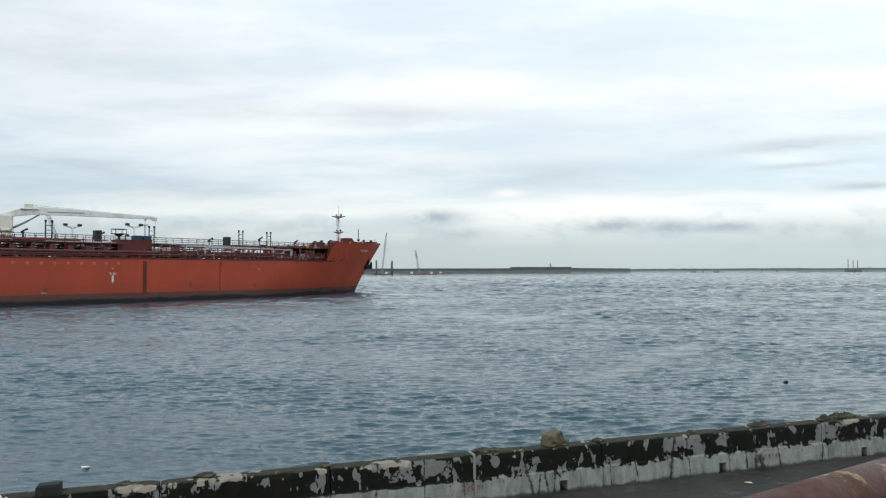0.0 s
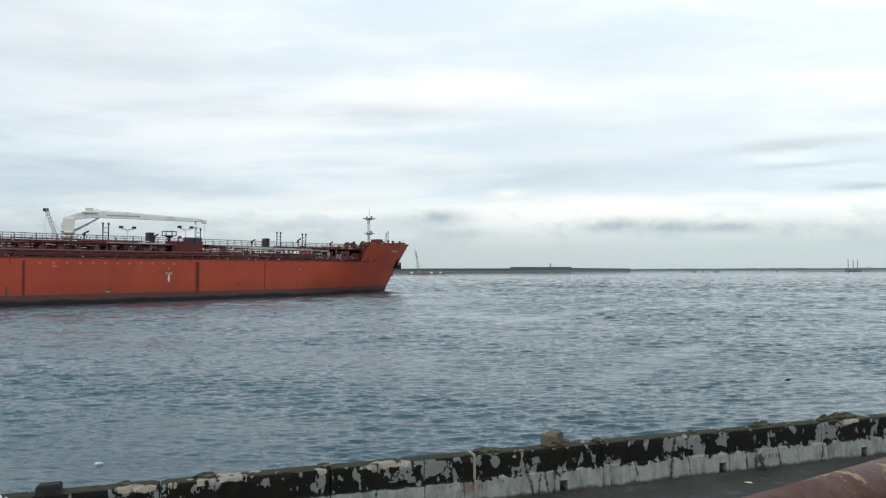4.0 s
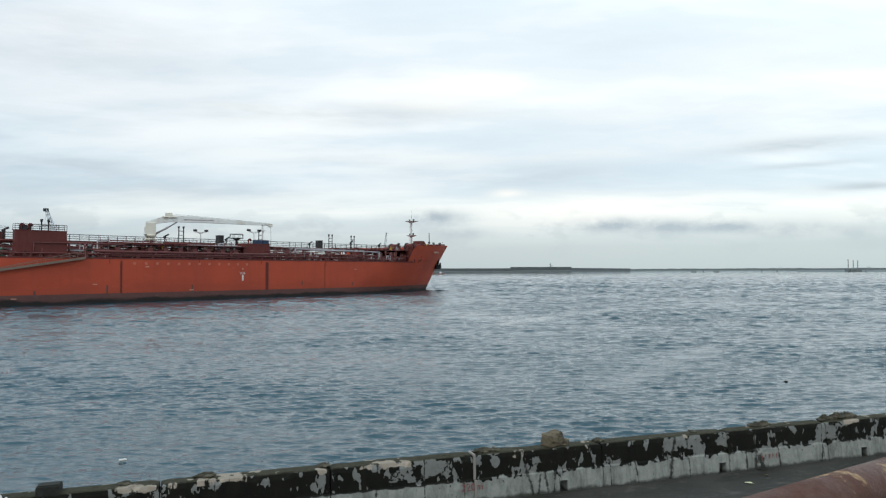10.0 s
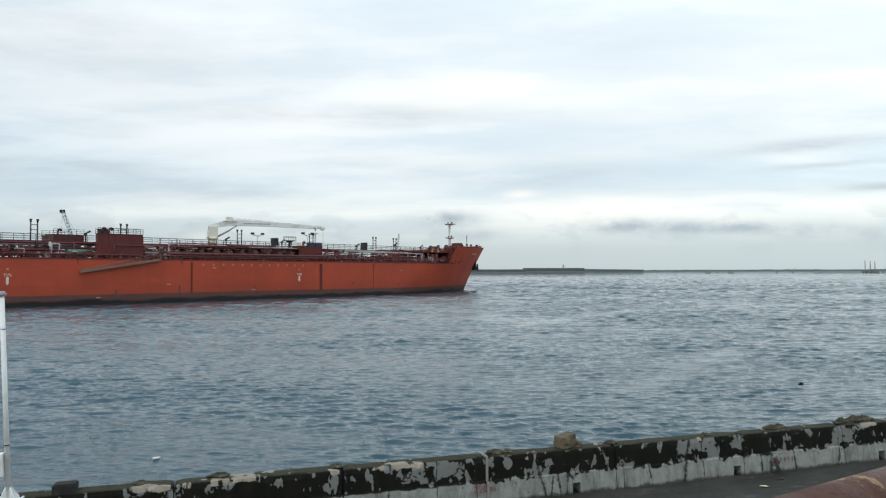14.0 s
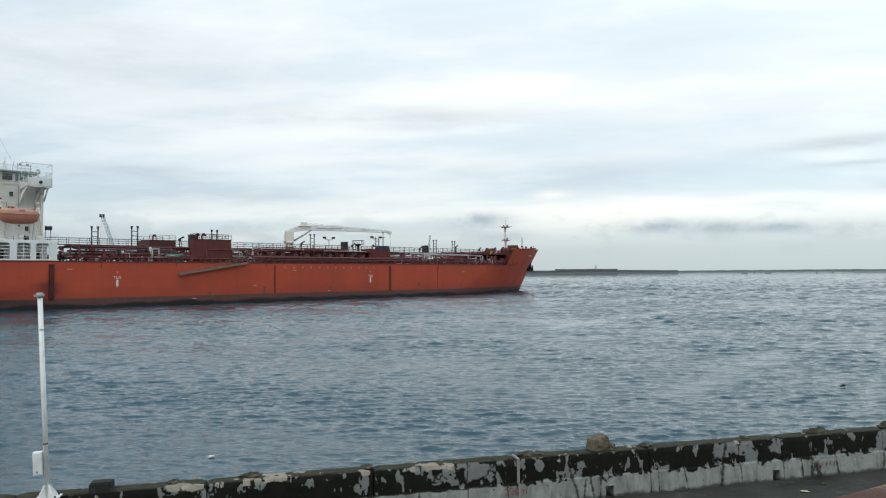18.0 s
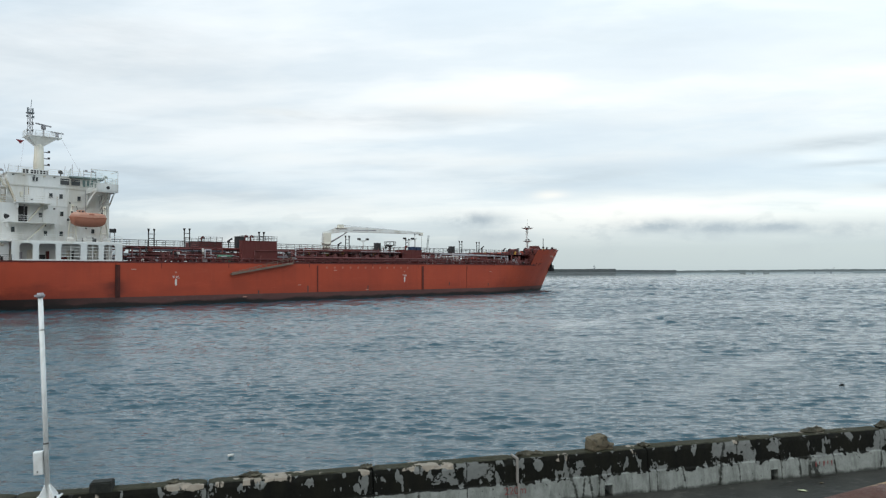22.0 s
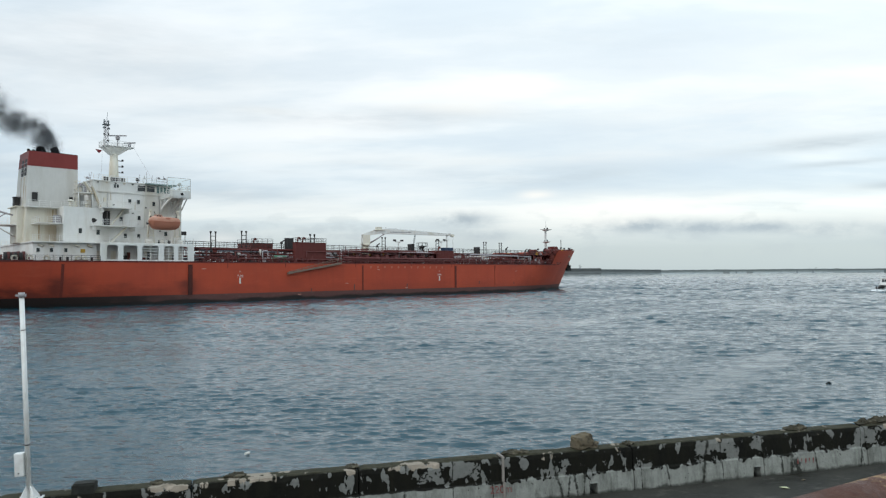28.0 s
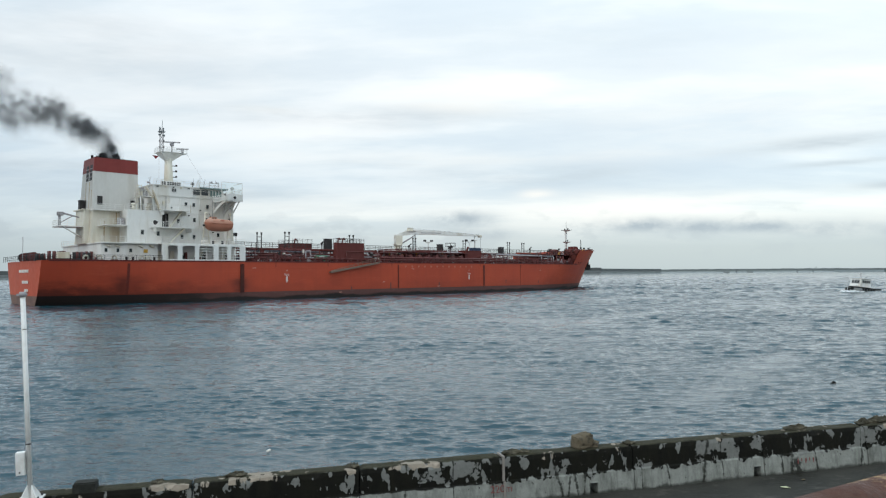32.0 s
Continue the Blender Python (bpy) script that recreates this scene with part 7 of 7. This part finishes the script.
for x, r in ((7.7, 0.42), (9.9, 0.42), (12.3, 0.40), (17.1, 0.40), (18.1, 0.34)):
    b = breadth(x, DECKZ)
    ring = Shape()
    for a in range(14):
        p, q = (2 * math.pi * (a + e) / 14 for e in (0, 1))
        ring.tube((x + r * math.cos(p), -b + 0.35, 8.5 + r * math.sin(p)), (x + r * math.cos(q), -b + 0.35, 8.5 + r * math.sin(q)), 0.15, n=6)
    part("chock", ring, CREAM, tanker, "pale rounded mooring chock")
    part("chock_foot", Shape().box(x - 0.6, x + 0.6, -b + 0.15, -b + 0.6, 7.95, 8.2), PIPE, tanker)
for x in (14.4, 15.5, 19.3):
    b = breadth(x, DECKZ)
    part("bollard", Shape().tube((x, -b + 0.5, 7.98), (x, -b + 0.5, 8.75), 0.2, n=10).tube((x, -b + 0.5, 8.68), (x, -b + 0.5, 8.75), 0.26, n=10), DARK, tanker)
for a, b in ((0.3, 4), (4, 8), (8, 12), (12, 16), (16, 20.6)):
    railing((a, -breadth(a, DECKZ) + 0.12, DECKZ), (b, -breadth(b, DECKZ) + 0.12, DECKZ), DARK, 1.0, 1.3)
railing((0.1, -12.6, DECKZ), (0.1, 12.6, DECKZ), DARK, 1.0, 1.6)
part("ensign_staff", Shape().tube((0.8, 0.0, DECKZ), (0.8, 0.0, 12.6), 0.05, n=5), GREYPIPE, tanker)
# after platform with the provision crane, port side
part("provision_platform", Shape().box(5.9, 10.2, -3.6, 1.2, 14.6, 14.8), WHITE, tanker)
railing((6.0, -3.5, 14.8), (10.0, -3.5, 14.8), WHITE, 1.05, 1.3)
railing((6.0, -3.5, 14.8), (6.0, 1.1, 14.8), WHITE, 1.05, 1.3)
part("platform_strut", Shape().tube((6.6, -3.2, 14.6), (10.2, -3.2, 12.4), 0.12, n=6), WHITE, tanker)
part("platform_trunk", Shape().box(10.0, 11.6, -4.4, 1.0, ADECK - 0.02, 17.9).box(9.6, 11.8, -4.6, 1.4, 17.9, 18.05), CREAM, tanker)
pc = part("provision_crane", Shape().tube((6.9, 0.2, 14.8), (6.9, 0.2, 17.3), 0.24, n=8).box(6.5, 7.5, -0.2, 0.6, 16.9, 17.6), GREYPIPE, tanker, "grey provision crane")
part("jib", Shape().tube((7.1, 0.2, 17.5), (10.3, -1.2, 16.5), 0.2, 0.14, 6).tube((7.1, 0.2, 15.6), (8.9, -0.5, 16.8), 0.1, n=6), GREYPIPE, pc)
part("vent_box", Shape().box(10.2, 11.1, -0.9, 0.4, 18.05, 19.9).box(10.1, 11.2, -1.0, 0.5, 19.9, 20.0), DARK, tanker)
# wash at the stem
ws = Shape()
for k in range(14):
    e = k / 13
    ws.blob((174.4 - 9 * e, -0.5 - 6.6 * e ** 0.7, 0.03), (0.8 + 0.6 * e, 0.35, 0.09), k, 0.8, 4, 8)
part("bow_ripple", ws, paint("disturbed_water", (0.10, 0.13, 0.14), 0.2), tanker)

RUNS = paint("yellow_rust_run", (0.40, 0.27, 0.13), 0.8, worn=(0.60, 0.55, 0.45), amount=0.8, scale=2.0, streak=True)
for y, w, z0, z1 in ((-2.9, 0.45, 18.3, 23.5), (-0.6, 0.30, 19.6, 23.5), (-4.2, 0.18, 18.6, 21.8)):
    a, b = 11.2 + 0.25 * (z0 - 17.7) / 8.3, 11.2 + 0.25 * (z1 - 17.7) / 8.3
    part("rust_run", Shape().frustum([(a - 0.02, y + w * 0.3, z0), (a + 0.05, y + w * 0.3, z0), (a + 0.05, y + w * 0.7, z0), (a - 0.02, y + w * 0.7, z0)], [(b - 0.02, y, z1), (b + 0.05, y, z1), (b + 0.05, y + w, z1), (b - 0.02, y + w, z1)]), RUNS, fun, "yellow-brown rust run")
for x, z0, z1 in ((13.0, 12.0, 15.8), (15.2, 14.9, 17.5), (16.4, 11.8, 14.4)):
    part("rust_run", Shape().box(x, x + 0.16, -6.03, -5.95, z0, z1), RUNS, tanker, "thin rust run")
for x, z0, z1 in ((24.0, 19.6, 20.9), (26.2, 17.9, 18.9), (31.0, 12.2, 14.4), (28.4, 17.95, 19.6), (33.0, 16.4, 17.7)):
    part("rust_run", Shape().box(x, x + 0.07, -9.63, -9.58, z0, z1), RUNS, tanker, "thin rust run")

# ---------------------------------------------------------------- pilot boat
GREYHULL = paint("grey_white_boat_paint", (0.42, 0.43, 0.43), 0.5, worn=(0.25, 0.22, 0.2), scale=0.8, streak=True)


def make_pilot_boat():
    o = thing("pilot_boat", "small white pilot boat with black fenders throwing spray", "boat")
    s = Shape()
    lv = ((-0.3, 0.55), (0.3, 0.8), (1.0, 1.0), (1.35, 1.0))
    n = 19
    for sd in (-1, 1):
        k0 = len(s.v)
        for z, f in lv:
            for i in range(n):
                u = i / (n - 1)
                x = -13.0 + (13.0 + 0.55 * z) * u
                b = 1.95 * f * (1 - max(0.0, (u - 0.45) / 0.55) ** 2.2)
                s.v.append((x, sd * b, z + (0.55 * max(0.0, u - 0.4) if z > 0.5 else 0)))
        s.add(k0, [(i * n + j, i * n + j + 1, (i + 1) * n + j + 1, (i + 1) * n + j) for i in range(3) for j in range(n - 1)], True)
    s.frustum([(-13, -1.1, -0.3), (-12.95, -1.1, -0.3), (-12.95, 1.1, -0.3), (-13, 1.1, -0.3)], [(-13, -1.95, 1.35), (-12.95, -1.95, 1.35), (-12.95, 1.95, 1.35), (-13, 1.95, 1.35)])
    part("hull", s, GREYHULL, o, "grey-white hull")
    for sd in (-1, 1):
        f = Shape()
        for i in range(n - 1):
            q = []
            for u in (i / (n - 1), (i + 1) / (n - 1)):
                q.append((-13.0 + 13.6 * u, sd * (1.97 * (1 - max(0.0, (u - 0.45) / 0.55) ** 2.2)), 1.2 + 0.55 * max(0.0, u - 0.4)))
            f.tube(q[0], q[1], 0.16, n=8)
        part("rubbing_strake", f, SOOT, o, "black rubber strake")
    d = Shape()
    for i in range(n):
        u = i / (n - 1)
        b = 1.9 * (1 - max(0.0, (u - 0.45) / 0.55) ** 2.2)
        x, z = -13.0 + 13.6 * u, 1.3 + 0.55 * max(0.0, u - 0.4)
        d.v += [(x, -b, z), (x, b, z)]
    d.add(0, [(2 * i, 2 * i + 2, 2 * i + 3, 2 * i + 1) for i in range(n - 1)])
    part("deck", d, GREYPIPE, o)
    part("fender", Shape().blob((-0.2, 0, 1.2), (0.7, 0.75, 0.45), 2, 0.3), SOOT, o, "black bow fender")
    for k in range(5):
        part("fender", Shape().tube((-2.3 - 1.6 * k, 1.9, 1.0), (-2.3 - 1.6 * k, 2.12, 1.0), 0.36, n=12), SOOT, o, "tyre fender")
        part("fender", Shape().tube((-2.3 - 1.6 * k, -1.9, 1.0), (-2.3 - 1.6 * k, -2.12, 1.0), 0.36, n=12), SOOT, o, "tyre fender")
    c = part("wheelhouse", Shape().frustum([(-8.6, -1.45, 1.3), (-2.2, -1.35, 1.4), (-2.2, 1.35, 1.4), (-8.6, 1.45, 1.3)], [(-8.4, -1.3, 3.5), (-3.1, -1.2, 3.6), (-3.1, 1.2, 3.6), (-8.4, 1.3, 3.5)]), WHITE, o, "white wheelhouse")
    for k in range(4):
        x = -7.9 + 1.2 * k
        for sd in (-1, 1):
            part("window", Shape().box(x, x + 0.85, sd * 1.38 - 0.04, sd * 1.38 + 0.04, 2.55, 3.2), GLASS, c)
    for k in range(3):
        y = -0.85 + 0.62 * k
        part("window", Shape().frustum([(-2.62, y, 2.5), (-2.55, y, 2.5), (-2.55, y + 0.5, 2.5), (-2.62, y + 0.5, 2.5)], [(-2.92, y, 3.25), (-2.85, y, 3.25), (-2.85, y + 0.5, 3.25), (-2.92, y + 0.5, 3.25)]), GLASS, c)
    part("roof", Shape().box(-8.7, -2.9, -1.5, 1.5, 3.55, 3.68), WHITE, o)
    part("low_cabin", Shape().box(-2.3, -0.9 - 0.6, -0.9, 0.9, 1.4, 1.95), WHITE, o)
    part("mast", Shape().tube((-5.6, 0, 3.6), (-5.6, 0, 5.6), 0.045, n=6).box(-5.7, -5.5, -0.9, 0.9, 4.9, 4.98).tube((-4.8, 0.6, 3.6), (-4.8, 0.6, 5.2), 0.03, n=4), GREYPIPE, o)
    for y in (-1.5, 1.5):
        part("railing", Shape().tube((-2.0, y, 2.3), (-0.2, y * 0.4, 2.5), 0.04, n=4).tube((-2.0, y, 1.4), (-2.0, y, 2.3), 0.04, n=4).tube((-0.9, y * 0.7, 1.5), (-0.9, y * 0.7, 2.4), 0.04, n=4).tube((-8.6, y, 2.2), (-12.5, y, 2.2), 0.04, n=4).tube((-12.5, y, 1.3), (-12.5, y, 2.2), 0.04, n=4), GREYPIPE, o)
    rw = random.Random(4)
    for k in range(26):
        e = k / 25
        for sd in (-1, 1):
            part("bow_spray", Shape().blob((0.9 - 9.5 * e, sd * (0.5 + 2.6 * e ** 0.8 + rw.uniform(-0.2, 0.2)), 0.10 + 0.16 * (1 - e)), (0.75, 0.32 + 0.2 * e, (0.30 - 0.2 * e) * rw.uniform(0.7, 1.3)), k + 30 * sd, 0.9, 5, 8), FOAM, o)
    for k in range(14):
        e = k / 13
        part("bow_spray", Shape().blob((0.3 + 3.6 * e, rw.uniform(-1.6, 1.6) * (1 - 0.4 * e), 0.08 + 0.18 * (1 - e)), (0.8, 0.5, (0.34 - 0.26 * e) * rw.uniform(0.7, 1.2)), k + 90, 0.9, 5, 8), FOAM, o)
    part("wake", Shape().blob((-15.5, 0, 0.02), (3.5, 1.6, 0.10), 3, 0.9, 5, 14), FOAM, o)
    return o


pilot = make_pilot_boat()
for ob in pilot.children_recursive:
    ob.data.transform(Matrix.Scale(0.97, 4))

# ---------------------------------------------------------------- flotsam
drift_a = solid("floating_bottle", Shape().tube((-0.09, 0, 0.02), (0.06, 0, 0.02), 0.034, n=10).tube((0.06, 0, 0.02), (0.11, 0, 0.02), 0.034, 0.014, 10), MARK, "pale plastic bottle adrift on the water", "bottle")
drift_b = solid("floating_debris", Shape().blob((0, 0, 0.05), (0.08, 0.06, 0.055), 5, 0.5).tube((-0.13, 0, 0.02), (0.11, 0.03, 0.03), 0.03, n=8), SOOT, "dark lump of flotsam on the water", "debris")

# ---------------------------------------------------------------- smoke
def puff_mesh(seed):
    """A billow of smoke: lumpy shells one inside the other, thin outside and denser within."""
    r = random.Random(seed)
    rad = (0.75, 2.0, 0.95, 2.5, 1.15, 3.0)[seed % 6]
    thin = 0.34 if rad < 1.5 else 0.15
    v, f, core = [], [], []
    for q, w in ((0.36, 0.30), (0.60, 0.22), (0.82, 0.13), (1.0, 0.06)):
        s = Shape().blob((r.uniform(-0.1, 0.1), r.uniform(-0.1, 0.1), r.uniform(-0.1, 0.1)), (rad * q, rad * q * 0.92, rad * q * 0.86), seed * 7 + 3, 0.55, 10, 16)
        n = len(v)
        v += [tuple(p) for p in s.v]
        f += [tuple(n + i for i in face) for face in s.f]
        core += [w * thin] * len(s.v)
    me = bpy.data.meshes.new("smoke_puff")
    me.from_pydata(v, [], f)
    at = me.attributes.new("core", "FLOAT", "POINT")
    at.data.foreach_set("value", core)
    me.polygons.foreach_set("use_smooth", [True] * len(f))
    me.materials.append(SMOKE)
    me.update()
    return me


PUFFS = []
meshes = [puff_mesh(k) for k in range(12)]
for k in range(300):
    PUFFS.append(tagged(new("smoke_puff", meshes[(k * 7) % 12]), "torn puff of dark diesel smoke from the funnel", "smoke", "funnel smoke"))

# ---------------------------------------------------------------- what moves
PSI, PSI1, OFF, S0, SPEED, EASE = 42.92, 1.64, 126.87, 49.97, 2.6785, 0.0037


def ship_at(t):
    a, b = radians(PSI), radians(PSI + PSI1 * (t - 16) / 16)
    d, n = Vector((math.sin(a), math.cos(a), 0)), Vector((-math.cos(a), math.sin(a), 0))
    d2, n2 = Vector((math.sin(b), math.cos(b), 0)), Vector((-math.cos(b), math.sin(b), 0))
    o = n * OFF + d * (S0 + SPEED * t + EASE * t * (t - 32)) - d2 * 102.9 + n2 * 15.5
    return Matrix.Translation(o + Vector((0, 0, SEA))) @ Matrix.Rotation(math.pi / 2 - b, 4, "Z")


def motions():
    walk(tanker, [(t, ship_at(t)) for t in range(0, 33, 2)])
    for k, (ob, x, z) in enumerate(SCAN):
        walk(ob, [(0.5 * i, pose(x, 0, z, 0, 0, 45.8 - 12 * k + 69.2 * i)) for i in range(65)])
    walk(water, [(0, pose(-0.8, 2.6, SEA)), (16, pose(0, 0, SEA)), (32, pose(0.8, -2.6, SEA))])
    walk(drift_a, [(0, pose(-9.53, 18.42, SEA + 0.02, 0, 0, 20)), (6, pose(-9.21, 18.88, SEA + 0.03, 4, 0, 32)), (19, pose(-7.75, 19.43, SEA + 0.02, -3, 2, 50)), (32, pose(-5.97, 20.06, SEA + 0.02, 3, 0, 80))])
    walk(drift_b, [(0, pose(15.87, 32.0, SEA)), (6, pose(16.19, 32.4, SEA + 0.04)), (9, pose(15.91, 32.1, SEA - 0.02)), (19, pose(15.96, 32.2, SEA + 0.03)), (32, pose(16.6, 32.5, SEA))])
    a = Vector((101.7, 176.7, 0))
    v = Vector((-2.89, -1.84, 0))
    turn = math.degrees(math.atan2(v.y, v.x)) + 7
    walk(pilot, [(t, pose(*(a + v * (t - 28.5))[:2], SEA + 0.05 * math.sin(t * 2.1), 0.6 * math.sin(t * 1.7), -2.2 + 0.8 * math.sin(t * 2.3), turn)) for t in [0, 16] + [26 + 0.5 * i for i in range(13)]])
    r = random.Random(21)
    for k, ob in enumerate(PUFFS):
        t0 = 18.0 + 13.9 * (k + r.random()) / len(PUFFS)
        t0 += 0.30 * math.sin(t0 * 2.9)
        spin = [r.uniform(-180, 180) for _ in range(3)]
        side = Vector((r.gauss(0, 1), r.gauss(0, 1), r.gauss(0, 1)))
        gust = 0.9 * math.sin(t0 * 1.7) + 0.5 * math.sin(t0 * 3.9 + 1)
        rows = [(t, ship_at(t) @ pose(15.8, -0.7, 22.5, *spin)) for t in list(range(0, int(t0 - 0.6), 2)) + [t0 - 0.6, t0 - 0.4]]
        large = (k * 7) % 2
        start = ship_at(t0) @ (UPTAKE - Vector((0.5, 0, 2.8)) * large)
        ahead = (ship_at(1) @ Vector((0, 0, 0)) - ship_at(0) @ Vector((0, 0, 0)))
        for age in (0.0, 0.5, 1.0, 1.8, 3.0, 4.5, 6.5, 9.0, 12.0, 16.0, 20.0):
            if t0 + age > 34:
                break
            e = 1 - math.exp(-age / 0.9)
            p = start + ahead * 1.2 * (1 - math.exp(-age / 1.2)) + Vector((0, 0, (2.9 + 0.5 * gust) * e + (7.2 + 0.9 * gust) * (1 - math.exp(-age / 5.5))))
            p += side * (0.04 + (0.30 if large else 0.17) * age ** 1.05) + Vector((0, 0, 2.3 * e * large))
            p += Vector((-0.15, 0.05, 0)) * age
            rows.append((t0 + age, Matrix.Translation(p) @ pose(0, 0, 0, *(s + 9 * age * (1 if i else -1) for i, s in enumerate(spin)))))
        if rows[-1][0] < 32:
            rows.append((32, rows[-1][1]))
        walk(ob, rows)


motions()
